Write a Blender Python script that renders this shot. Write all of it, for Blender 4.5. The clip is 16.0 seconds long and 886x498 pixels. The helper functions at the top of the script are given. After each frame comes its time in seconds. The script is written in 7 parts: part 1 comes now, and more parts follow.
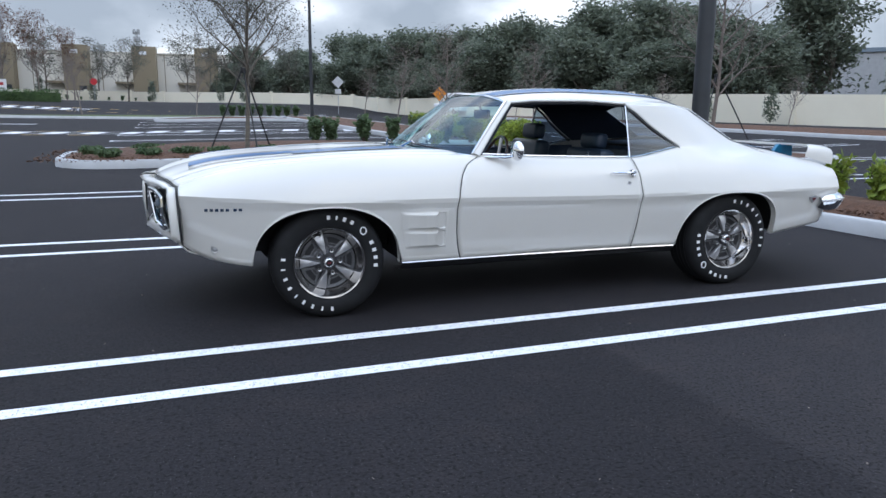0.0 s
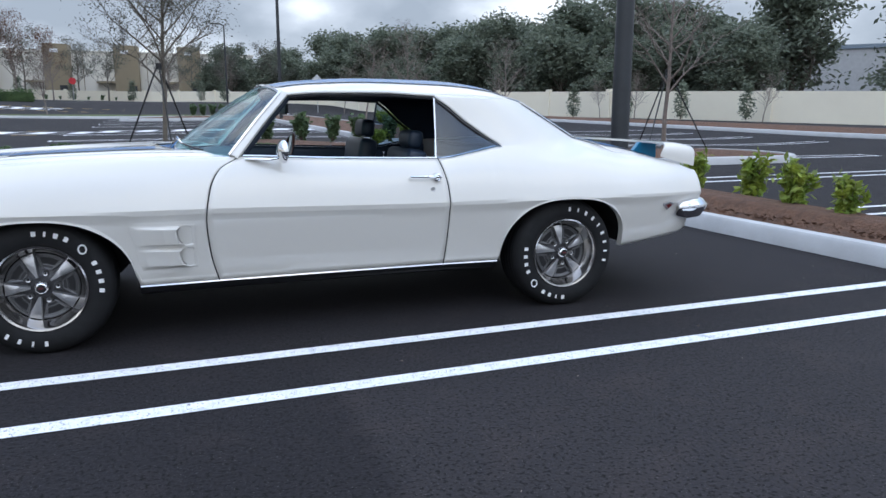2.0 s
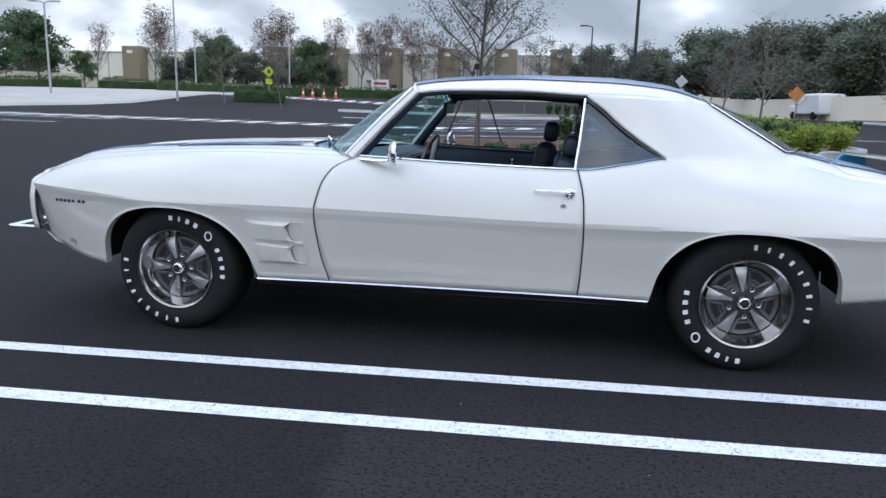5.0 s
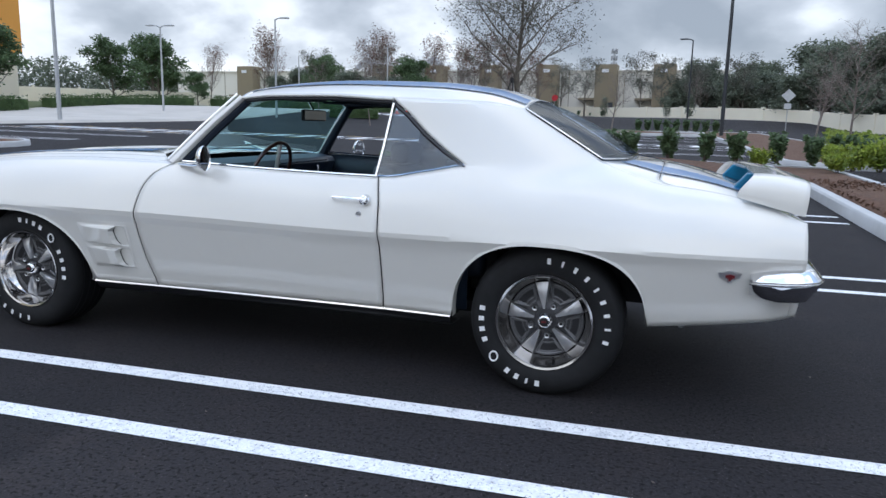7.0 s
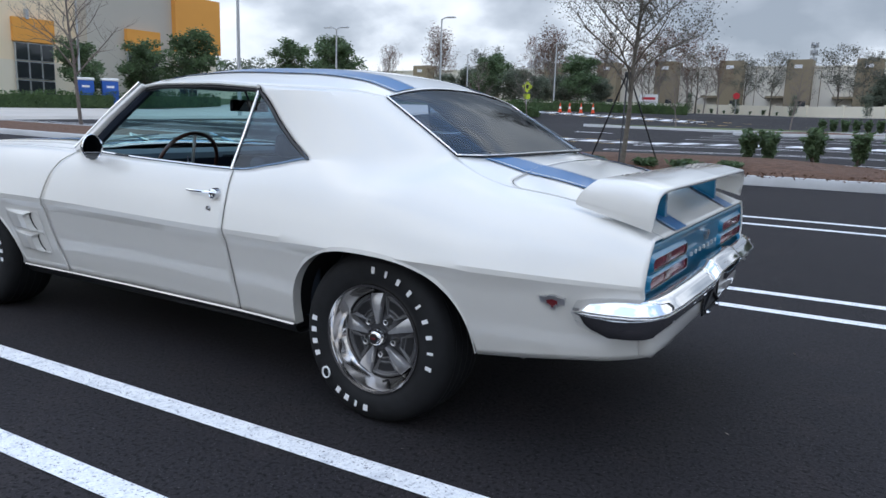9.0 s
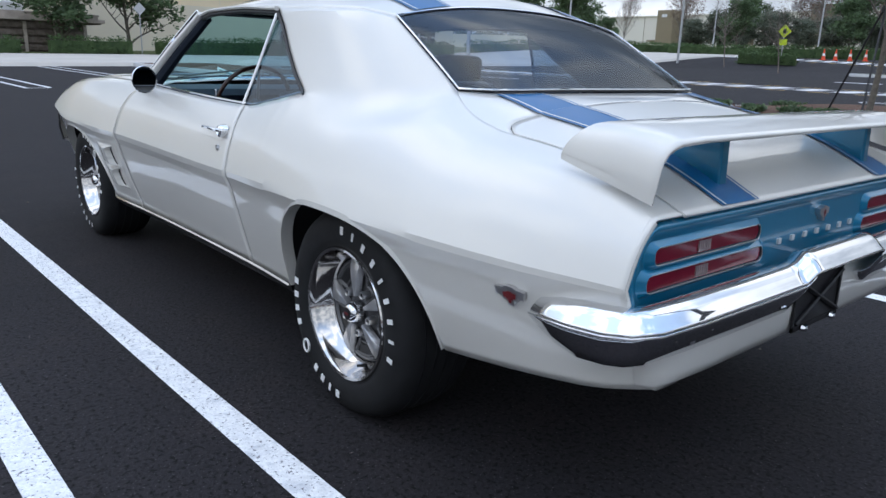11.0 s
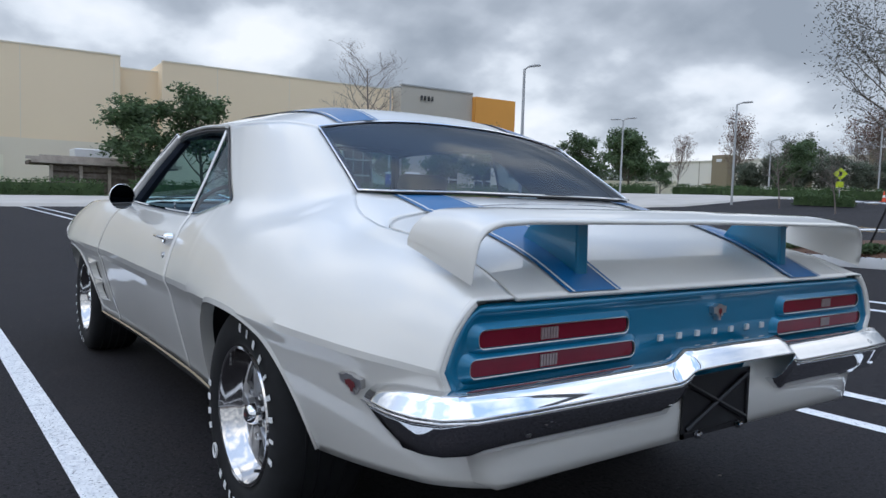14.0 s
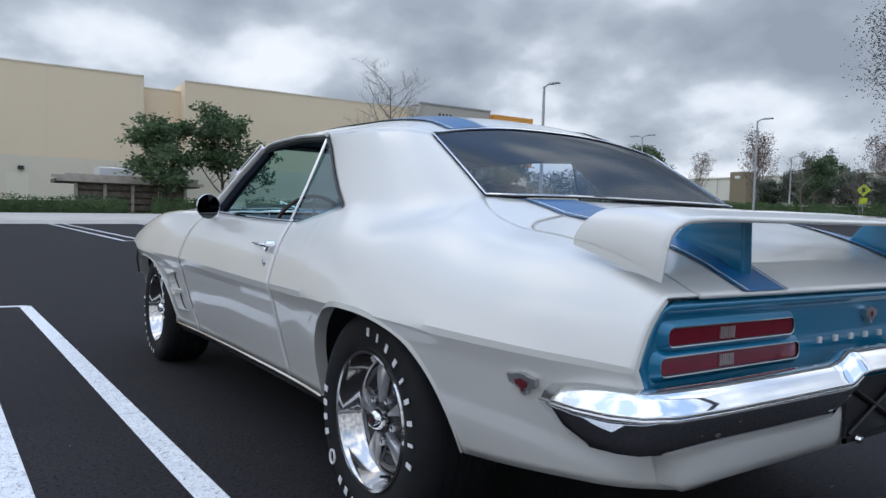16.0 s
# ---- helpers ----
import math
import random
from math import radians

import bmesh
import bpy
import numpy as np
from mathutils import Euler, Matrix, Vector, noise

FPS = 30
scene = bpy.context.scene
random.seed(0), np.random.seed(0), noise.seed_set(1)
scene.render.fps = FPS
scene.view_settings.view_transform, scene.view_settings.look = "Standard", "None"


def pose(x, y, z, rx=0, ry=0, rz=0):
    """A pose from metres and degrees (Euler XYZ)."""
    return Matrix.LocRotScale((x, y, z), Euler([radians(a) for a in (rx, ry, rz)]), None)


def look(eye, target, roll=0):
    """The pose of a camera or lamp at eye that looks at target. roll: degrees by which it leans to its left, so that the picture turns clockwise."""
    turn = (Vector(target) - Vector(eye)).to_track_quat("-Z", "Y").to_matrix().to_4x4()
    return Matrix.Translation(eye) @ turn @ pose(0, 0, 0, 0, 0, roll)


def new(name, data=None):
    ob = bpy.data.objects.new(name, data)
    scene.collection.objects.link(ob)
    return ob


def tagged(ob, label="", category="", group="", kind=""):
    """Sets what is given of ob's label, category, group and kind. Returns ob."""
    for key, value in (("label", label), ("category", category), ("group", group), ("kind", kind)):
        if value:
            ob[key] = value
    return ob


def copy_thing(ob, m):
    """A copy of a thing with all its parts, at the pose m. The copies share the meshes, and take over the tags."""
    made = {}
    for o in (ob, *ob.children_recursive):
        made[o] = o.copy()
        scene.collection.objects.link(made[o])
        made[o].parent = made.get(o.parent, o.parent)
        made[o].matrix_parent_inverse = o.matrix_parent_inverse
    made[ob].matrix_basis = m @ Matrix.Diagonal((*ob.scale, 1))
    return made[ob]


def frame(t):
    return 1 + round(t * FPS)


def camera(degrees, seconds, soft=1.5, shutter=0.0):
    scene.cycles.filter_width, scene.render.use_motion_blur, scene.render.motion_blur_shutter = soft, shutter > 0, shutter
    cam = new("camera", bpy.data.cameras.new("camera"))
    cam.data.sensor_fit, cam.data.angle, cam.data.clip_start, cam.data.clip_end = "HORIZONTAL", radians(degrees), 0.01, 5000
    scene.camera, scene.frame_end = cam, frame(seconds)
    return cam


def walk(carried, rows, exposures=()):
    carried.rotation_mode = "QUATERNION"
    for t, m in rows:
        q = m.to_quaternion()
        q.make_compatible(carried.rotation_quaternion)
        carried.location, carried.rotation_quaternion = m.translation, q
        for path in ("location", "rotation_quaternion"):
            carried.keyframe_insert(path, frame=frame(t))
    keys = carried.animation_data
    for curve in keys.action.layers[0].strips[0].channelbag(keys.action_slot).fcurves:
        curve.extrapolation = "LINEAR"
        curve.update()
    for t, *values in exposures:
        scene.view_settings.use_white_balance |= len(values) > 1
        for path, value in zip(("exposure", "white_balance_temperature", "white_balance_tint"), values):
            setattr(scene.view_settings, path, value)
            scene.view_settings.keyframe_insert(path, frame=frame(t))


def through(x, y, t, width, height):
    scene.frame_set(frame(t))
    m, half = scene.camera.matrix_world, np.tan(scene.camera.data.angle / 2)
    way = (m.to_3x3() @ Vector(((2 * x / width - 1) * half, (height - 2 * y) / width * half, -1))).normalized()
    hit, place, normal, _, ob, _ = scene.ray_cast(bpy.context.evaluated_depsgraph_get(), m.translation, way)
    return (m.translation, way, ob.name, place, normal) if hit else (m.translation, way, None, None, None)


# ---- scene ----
cam = camera(63.6, 16.0)
PATH = [
    (0, (-2.043, -4.795, 1.14), (-1.409, -2.934, 0.773), 0.3),
    (0.5, (-1.711, -4.691, 1.136), (-1.06, -2.837, 0.765), 0.2),
    (1, (-1.346, -4.673, 1.141), (-0.684, -2.822, 0.772), 0.2),
    (1.5, (-0.988, -4.614, 1.128), (-0.326, -2.762, 0.761), 0.2),
    (2, (-0.673, -4.518, 1.119), (-0.024, -2.663, 0.749), 0.1),
    (2.5, (-0.374, -4.463, 1.121), (0.164, -2.576, 0.733), 0.3),
    (3, (-0.18, -4.303, 1.097), (0.195, -2.38, 0.691), 0.5),
    (3.5, (0.031, -4.155, 1.101), (0.236, -2.208, 0.692), 0.5),
    (4, (0.195, -4.1, 1.122), (0.223, -2.142, 0.716), 0.7),
    (4.2, (0.209, -4.126, 1.134), (0.164, -2.168, 0.731), 1.0),
    (6.3, (1.431, -4.005, 1.135), (0.859, -2.12, 0.789), 1.2),
    (6.5, (1.544, -3.919, 1.132), (0.959, -2.039, 0.784), 1.3),
    (7, (1.832, -3.709, 1.114), (1.239, -1.83, 0.772), 1.3),
    (7.5, (2.139, -3.503, 1.114), (1.524, -1.631, 0.771), 1.2),
    (8, (2.398, -3.286, 1.117), (1.692, -1.447, 0.769), 1.3),
    (8.5, (2.668, -3.093, 1.12), (1.686, -1.387, 0.769), 1.6),
    (8.7, (2.771, -3.003, 1.118), (1.766, -1.31, 0.766), 1.7),
    (10.8, (3.082, -1.99, 1.074), (1.681, -0.653, 0.576), 1.8),
    (11, (3.099, -1.932, 1.062), (1.624, -0.681, 0.551), 1.9),
    (11.5, (3.154, -1.798, 1.016), (1.526, -0.758, 0.499), 1.9),
    (12, (3.198, -1.703, 0.984), (1.513, -0.749, 0.484), 2.1),
    (12.5, (3.231, -1.641, 0.986), (1.52, -0.698, 0.556), 2.1),
    (13, (3.286, -1.579, 0.998), (1.567, -0.608, 0.684), 2.0),
    (13.5, (3.362, -1.538, 0.983), (1.666, -0.498, 0.78), 1.9),
    (14, (3.382, -1.565, 0.959), (1.751, -0.415, 0.827), 1.8),
    (14.5, (3.316, -1.634, 0.942), (1.756, -0.386, 0.834), 1.7),
    (15, (3.246, -1.714, 0.929), (1.707, -0.441, 0.831), 1.7),
    (15.5, (3.214, -1.784, 0.919), (1.637, -0.556, 0.83), 1.7),
    (16, (3.197, -1.831, 0.91), (1.539, -0.715, 0.826), 1.7),
]
EXPOSURES = ((0.0, 0.42, 5950, 10), (4.0, 0.36, 5950, 10), (8.0, 0.24, 6000, 10), (11.0, 0.20, 6000, 10), (12.5, 0.19, 6000, 10), (14.0, 0.04, 6000, 10), (16.0, -0.02, 6000, 10))
CLOUD, ZENITH, SUN = 0.99, 0.95, 0.55
walk(cam, [(t, look(eye, target, roll)) for t, eye, target, roll in PATH], EXPOSURES)


# ---------------------------------------------------------------- world and sun
def node(nt, kind, **values):
    n = nt.nodes.new(kind)
    for k, v in values.items():
        n.inputs[k].default_value = v
    return n


world = bpy.data.worlds.new("overcast")
scene.world = world
world.use_nodes = True
nt = world.node_tree
nt.nodes.clear()
SUN_EL, SUN_AZ = radians(48), radians(205)
sky = nt.nodes.new("ShaderNodeTexSky")
sky.sky_type, sky.sun_disc = "NISHITA", False
sky.sun_elevation, sky.sun_rotation = SUN_EL, SUN_AZ
sky_bg = node(nt, "ShaderNodeBackground", Strength=0.08)
nt.links.new(sky.outputs[0], sky_bg.inputs[0])
co = nt.nodes.new("ShaderNodeTexCoord")
sep = nt.nodes.new("ShaderNodeSeparateXYZ")
nt.links.new(co.outputs["Generated"], sep.inputs[0])
lift = nt.nodes.new("ShaderNodeMath")
lift.operation = "ABSOLUTE"
nt.links.new(sep.outputs[2], lift.inputs[0])
lift2 = nt.nodes.new("ShaderNodeMath")
lift2.operation, lift2.inputs[1].default_value = "ADD", 0.55
nt.links.new(lift.outputs[0], lift2.inputs[0])
flat = nt.nodes.new("ShaderNodeVectorMath")
flat.operation = "DIVIDE"
comb = nt.nodes.new("ShaderNodeCombineXYZ")
for i in range(3):
    nt.links.new(lift2.outputs[0], comb.inputs[i])
nt.links.new(co.outputs["Generated"], flat.inputs[0])
nt.links.new(comb.outputs[0], flat.inputs[1])
clouds = node(nt, "ShaderNodeTexNoise", Scale=3.8, Detail=8.0, Roughness=0.46, Distortion=0.05)
nt.links.new(flat.outputs[0], clouds.inputs["Vector"])
big = node(nt, "ShaderNodeTexNoise", Scale=1.5, Detail=3.0, Roughness=0.5)
nt.links.new(flat.outputs[0], big.inputs["Vector"])
addn = nt.nodes.new("ShaderNodeMath")
addn.operation, addn.inputs[1].default_value, addn.inputs[2].default_value = "MULTIPLY_ADD", 0.55, 0.0
nt.links.new(big.outputs[0], addn.inputs[0])
nt.links.new(clouds.outputs[0], addn.inputs[2])
ramp = nt.nodes.new("ShaderNodeValToRGB")
ramp.color_ramp.elements[0].position, ramp.color_ramp.elements[0].color = 0.63, (0.34, 0.375, 0.42, 1)
ramp.color_ramp.elements[1].position, ramp.color_ramp.elements[1].color = 0.96, (1.0, 1.0, 1.0, 1)
for pos, c in ((0.72, (0.43, 0.465, 0.51)), (0.80, (0.57, 0.605, 0.65)), (0.87, (0.83, 0.86, 0.89))):
    e = ramp.color_ramp.elements.new(pos)
    e.color = (*c, 1)
nt.links.new(addn.outputs[0], ramp.inputs[0])
cloud_bg = node(nt, "ShaderNodeBackground", Strength=CLOUD)
# overhead the cloud is brighter and its gaps are bluer than near the horizon
high = nt.nodes.new("ShaderNodeMapRange")
high.interpolation_type = "SMOOTHSTEP"
high.inputs[1].default_value, high.inputs[2].default_value = 0.24, 0.80
nt.links.new(sep.outputs[2], high.inputs[0])
gaps = nt.nodes.new("ShaderNodeValToRGB")
gaps.color_ramp.elements[0].position, gaps.color_ramp.elements[0].color = 0.70, (0.33, 0.45, 0.67, 1)
gaps.color_ramp.elements[1].position, gaps.color_ramp.elements[1].color = 0.90, (1.0, 0.99, 0.97, 1)
nt.links.new(addn.outputs[0], gaps.inputs[0])
tone = nt.nodes.new("ShaderNodeMix")
tone.data_type = "RGBA"
nt.links.new(high.outputs[0], tone.inputs[0])
nt.links.new(ramp.outputs[0], tone.inputs[6])
nt.links.new(gaps.outputs[0], tone.inputs[7])
gain = nt.nodes.new("ShaderNodeMath")
gain.operation, gain.inputs[1].default_value, gain.inputs[2].default_value = "MULTIPLY_ADD", ZENITH * CLOUD, CLOUD
nt.links.new(high.outputs[0], gain.inputs[0])
nt.links.new(tone.outputs[2], cloud_bg.inputs[0])
nt.links.new(gain.outputs[0], cloud_bg.inputs[1])
both = node(nt, "ShaderNodeMixShader", Fac=0.93)
nt.links.new(sky_bg.outputs[0], both.inputs[1])
nt.links.new(cloud_bg.outputs[0], both.inputs[2])
wout = nt.nodes.new("ShaderNodeOutputWorld")
nt.links.new(both.outputs[0], wout.inputs[0])

sun_data = bpy.data.lights.new("sun", "SUN")
sun_data.energy, sun_data.angle, sun_data.color = SUN, radians(100), (1.0, 0.95, 0.88)
sun_ob = new("sun", sun_data)
sun_dir = Vector((math.sin(SUN_AZ) * math.cos(SUN_EL), math.cos(SUN_AZ) * math.cos(SUN_EL), math.sin(SUN_EL)))
sun_ob.matrix_basis = look(sun_dir * 50, (0, 0, 0))


# ---------------------------------------------------------------- materials
def material(name, col, rough=0.5, metal=0.0, col2=None, scale=6.0, var=0.08, bump=0.0, bscale=60.0, coat=0.0,
             alpha=1.0, rvar=0.0, fine=0.0, island=0.0, spec=0.5, through=0.0):
    """A surface with two scales of variation in colour, a fine relief and optional clear coat."""
    m = bpy.data.materials.new(name)
    m.use_nodes = True
    t = m.node_tree
    b = t.nodes["Principled BSDF"]
    b.inputs["Roughness"].default_value, b.inputs["Metallic"].default_value = rough, metal
    b.inputs["Coat Weight"].default_value, b.inputs["Coat Roughness"].default_value = coat, 0.03
    b.inputs["Specular IOR Level"].default_value = spec
    c = t.nodes.new("ShaderNodeTexCoord")
    n1 = node(t, "ShaderNodeTexNoise", Scale=scale, Detail=5.0, Roughness=0.6)
    t.links.new(c.outputs["Object"], n1.inputs["Vector"])
    col2 = col2 or tuple(v * (1 - 2.2 * var) for v in col)
    mix = t.nodes.new("ShaderNodeMix")
    mix.data_type = "RGBA"
    mix.inputs[6].default_value, mix.inputs[7].default_value = (*col2, 1), (*col, 1)
    rmp = t.nodes.new("ShaderNodeMapRange")
    rmp.inputs[1].default_value, rmp.inputs[2].default_value = 0.32, 0.68
    t.links.new(n1.outputs[0], rmp.inputs[0])
    t.links.new(rmp.outputs[0], mix.inputs[0])
    out = mix.outputs[2]
    n2 = node(t, "ShaderNodeTexNoise", Scale=bscale, Detail=4.0, Roughness=0.65)
    t.links.new(c.outputs["Object"], n2.inputs["Vector"])
    if fine or island:
        hsv = t.nodes.new("ShaderNodeHueSaturation")
        t.links.new(out, hsv.inputs["Color"])
        v = t.nodes.new("ShaderNodeMath")
        v.operation = "MULTIPLY_ADD"
        v.inputs[1].default_value, v.inputs[2].default_value = 2 * fine, 1 - fine
        t.links.new(n2.outputs[0], v.inputs[0])
        last = v.outputs[0]
        if island:
            g = t.nodes.new("ShaderNodeNewGeometry")
            w = t.nodes.new("ShaderNodeMath")
            w.operation = "MULTIPLY_ADD"
            w.inputs[1].default_value, w.inputs[2].default_value = 2 * island, -island
            t.links.new(g.outputs["Random Per Island"], w.inputs[0])
            s = t.nodes.new("ShaderNodeMath")
            t.links.new(last, s.inputs[0])
            t.links.new(w.outputs[0], s.inputs[1])
            last = s.outputs[0]
        t.links.new(last, hsv.inputs["Value"])
        out = hsv.outputs[0]
    t.links.new(out, b.inputs["Base Color"])
    if bump:
        bp = node(t, "ShaderNodeBump", Strength=min(1, bump * 40), Distance=bump)
        t.links.new(n2.outputs[0], bp.inputs["Height"])
        t.links.new(bp.outputs[0], b.inputs["Normal"])
    if rvar:
        rr = t.nodes.new("ShaderNodeMath")
        rr.operation = "MULTIPLY_ADD"
        rr.inputs[1].default_value, rr.inputs[2].default_value = 2 * rvar, rough - rvar
        t.links.new(n1.outputs[0], rr.inputs[0])
        t.links.new(rr.outputs[0], b.inputs["Roughness"])
    b.inputs["Alpha"].default_value = alpha
    if through:
        tl = t.nodes.new("ShaderNodeBsdfTranslucent")
        t.links.new(out, tl.inputs["Color"])
        ms = node(t, "ShaderNodeMixShader", Fac=through)
        t.links.new(b.outputs[0], ms.inputs[1])
        t.links.new(tl.outputs[0], ms.inputs[2])
        t.links.new(ms.outputs[0], t.nodes["Material Output"].inputs[0])
    return m


def glass(name, tint, rough=0.0, gloss=0.05, edge=0.9):
    """Thin pane: a tinted see-through sheet with a mirror coat."""
    m = bpy.data.materials.new(name)
    m.use_nodes = True
    t = m.node_tree
    t.nodes.clear()
    o = t.nodes.new("ShaderNodeOutputMaterial")
    tr = node(t, "ShaderNodeBsdfTransparent", Color=(*tint, 1))
    gl = node(t, "ShaderNodeBsdfGlossy", Roughness=rough)
    gl.inputs["Color"].default_value = (0.9, 0.95, 1, 1)
    lw = node(t, "ShaderNodeLayerWeight", Blend=0.5)
    pw = t.nodes.new("ShaderNodeMath")
    pw.operation, pw.inputs[1].default_value = "POWER", 3.2
    t.links.new(lw.outputs["Facing"], pw.inputs[0])
    mx = t.nodes.new("ShaderNodeMixShader")
    k = t.nodes.new("ShaderNodeMath")
    k.operation, k.inputs[1].default_value, k.inputs[2].default_value = "MULTIPLY_ADD", edge, gloss
    k.use_clamp = True
    t.links.new(pw.outputs[0], k.inputs[0])
    t.links.new(k.outputs[0], mx.inputs[0])
    t.links.new(tr.outputs[0], mx.inputs[1])
    t.links.new(gl.outputs[0], mx.inputs[2])
    t.links.new(mx.outputs[0], o.inputs[0])
    return m


M_PAINT = material("white_paint", (0.69, 0.677, 0.637), 0.28, col2=(0.675, 0.662, 0.622), scale=1.5, coat=1.0, fine=0.01, bscale=400)
M_STRIPE = material("blue_stripe", (0.010, 0.115, 0.30), 0.40, col2=(0.009, 0.107, 0.28), scale=2, coat=0.40, spec=0.3)
M_SCRIPT = material("dark_blue_script", (0.010, 0.030, 0.070), 0.4, var=0.05)
M_TEAL = material("blue_metallic", (0.006, 0.165, 0.305), 0.3, 0.25, col2=(0.005, 0.153, 0.285), scale=2, coat=0.6, fine=0.04, bscale=900)
M_CHROME = material("chrome", (0.80, 0.81, 0.83), 0.035, 1.0, scale=20, var=0.02, rvar=0.02)
# chrome dimmed and warmed, the asphalt's reflection put into its colour
M_DIMCHROME = material("ground_dimmed_chrome", (0.62, 0.60, 0.58), 0.09, 1.0, scale=20, var=0.03, rvar=0.03)
M_SATIN = material("satin_metal", (0.60, 0.60, 0.61), 0.30, 1.0, scale=30, var=0.05)
M_SPOKE = material("grey_spoke", (0.52, 0.52, 0.53), 0.36, 0.9, scale=30, var=0.05)
# pale half-metal colour stands for bright reflections on the chrome letters
M_CHROMESHEEN = material("painted_chrome_sheen", (0.76, 0.77, 0.78), 0.30, 0.45, scale=30, var=0.04)
M_ARGENT = material("dark_argent", (0.075, 0.075, 0.080), 0.42, 0.5, scale=30, var=0.1)
M_POCKET = material("grey_argent", (0.17, 0.17, 0.175), 0.40, 0.6, scale=30, var=0.08)
M_TYRE = material("tyre_rubber", (0.012, 0.0125, 0.014), 0.75, spec=0.3, scale=14, var=0.2, bump=0.0006, bscale=160, fine=0.1)
M_LETTER = material("white_lettering", (0.82, 0.82, 0.82), 0.5, var=0.05, scale=40)
M_BLACK = material("black_trim", (0.010, 0.010, 0.012), 0.45, var=0.1, scale=20)
M_UNDER = material("underbody_black", (0.008, 0.008, 0.009), 0.85, var=0.2, scale=9)
# near-black colour of the sheets that stand for shade in panel gaps
M_GAPSHADE = material("gap_shade", (0.02, 0.02, 0.022), 0.7, var=0.1, scale=9)
M_VINYL = material("dark_blue_vinyl", (0.016, 0.029, 0.052), 0.45, var=0.1, scale=9, bump=0.0005, bscale=250)
M_LINER = material("headliner", (0.010, 0.018, 0.034), 0.8, var=0.1, scale=9, bump=0.0004, bscale=300)
M_WOOD = material("rim_wood", (0.045, 0.017, 0.010), 0.35, col2=(0.03, 0.011, 0.007), scale=18, coat=0.5)
M_RED = material("red_lens", (0.16, 0.006, 0.022), 0.10, col2=(0.12, 0.004, 0.016), scale=9, coat=0.25, spec=0.3)
M_CLEAR = material("clear_lens", (0.26, 0.20, 0.20), 0.2, var=0.1, scale=50, coat=1.0)
M_REDPAINT = material("red_enamel", (0.14, 0.008, 0.012), 0.35, var=0.05)
M_MIRROR = material("mirror_face", (0.86, 0.88, 0.90), 0.01, 1.0, var=0.01)
# mirror colour darkened to stand for the dark surroundings it reflects
M_MIRRORREFLECT = material("mirror_dark_reflection", (0.11, 0.115, 0.12), 0.03, 1.0, var=0.02)
M_GLASS = glass("window_glass", (0.45, 0.55, 0.61), gloss=0.06, edge=0.6)
M_REARGLASS = glass("rear_glass", (0.50, 0.58, 0.68), gloss=0.05, edge=0.26)
M_QGLASS = glass("quarter_glass", (0.36, 0.46, 0.55), gloss=0.08, edge=0.32)
M_GREEN = glass("windscreen_glass", (0.48, 0.73, 0.74), gloss=0.06, edge=0.5)


# ---------------------------------------------------------------- building tools
def link_mesh(name, verts, faces, mat, smooth=True):
    me = bpy.data.meshes.new(name)
    me.from_pydata([tuple(map(float, v)) for v in verts], [], faces)
    me.update()
    if mat:
        me.materials.append(mat)
    if smooth:
        me.polygons.foreach_set("use_smooth", [True] * len(me.polygons))
    return new(name, me)


def thing(name, at, label, category, group="", kind=""):
    ob = new(name)
    ob.matrix_basis = at
    ob.empty_display_size = 0.1
    return tagged(ob, label, category, group, kind)


def part(name, geo, mat, parent, label="", smooth=True, bevel=0.0, thick=0.0, auto=True, sharp=38):
    """One mesh object under a thing or a part. geo: (verts, faces) or a bmesh."""
    if isinstance(geo, tuple):
        ob = link_mesh(name, geo[0], geo[1], mat, smooth)
    else:
        me = bpy.data.meshes.new(name)
        geo.to_mesh(me)
        geo.free()
        if mat:
            me.materials.append(mat)
        if smooth:
            me.polygons.foreach_set("use_smooth", [True] * len(me.polygons))
        ob = new(name, me)
    if thick:
        s = ob.modifiers.new("thickness", "SOLIDIFY")
        s.thickness, s.offset = thick, -1
    if bevel:
        b = ob.modifiers.new("edge", "BEVEL")
        b.width, b.segments, b.limit_method = bevel, 2, "ANGLE"
        b.angle_limit = radians(40)
    if smooth and auto:
        ob.data.set_sharp_from_angle(angle=radians(sharp))
    ob.parent = parent
    if label:
        tagged(ob, label)
    return ob


def grid(P, flip=False):
    P = np.asarray(P, float)
    m, n = P.shape[:2]
    f = []
    for i in range(m - 1):
        for j in range(n - 1):
            q = (i * n + j, (i + 1) * n + j, (i + 1) * n + j + 1, i * n + j + 1)
            f.append(q[::-1] if flip else q)
    return P.reshape(-1, 3), f


def join(*geos):
    v, f, k = [], [], 0
    for a, b in geos:
        v.extend([tuple(p) for p in a])
        f.extend([tuple(i + k for i in q) for q in b])
        k += len(a)
    return v, f


def moved(geo, m):
    return [tuple(m @ Vector(p)) for p in geo[0]], geo[1]


def box(x0, x1, y0, y1, z0, z1):
    v = [(x, y, z) for x in (x0, x1) for y in (y0, y1) for z in (z0, z1)]
    return v, [(0, 1, 3, 2), (4, 6, 7, 5), (0, 4, 5, 1), (2, 3, 7, 6), (0, 2, 6, 4), (1, 5, 7, 3)]


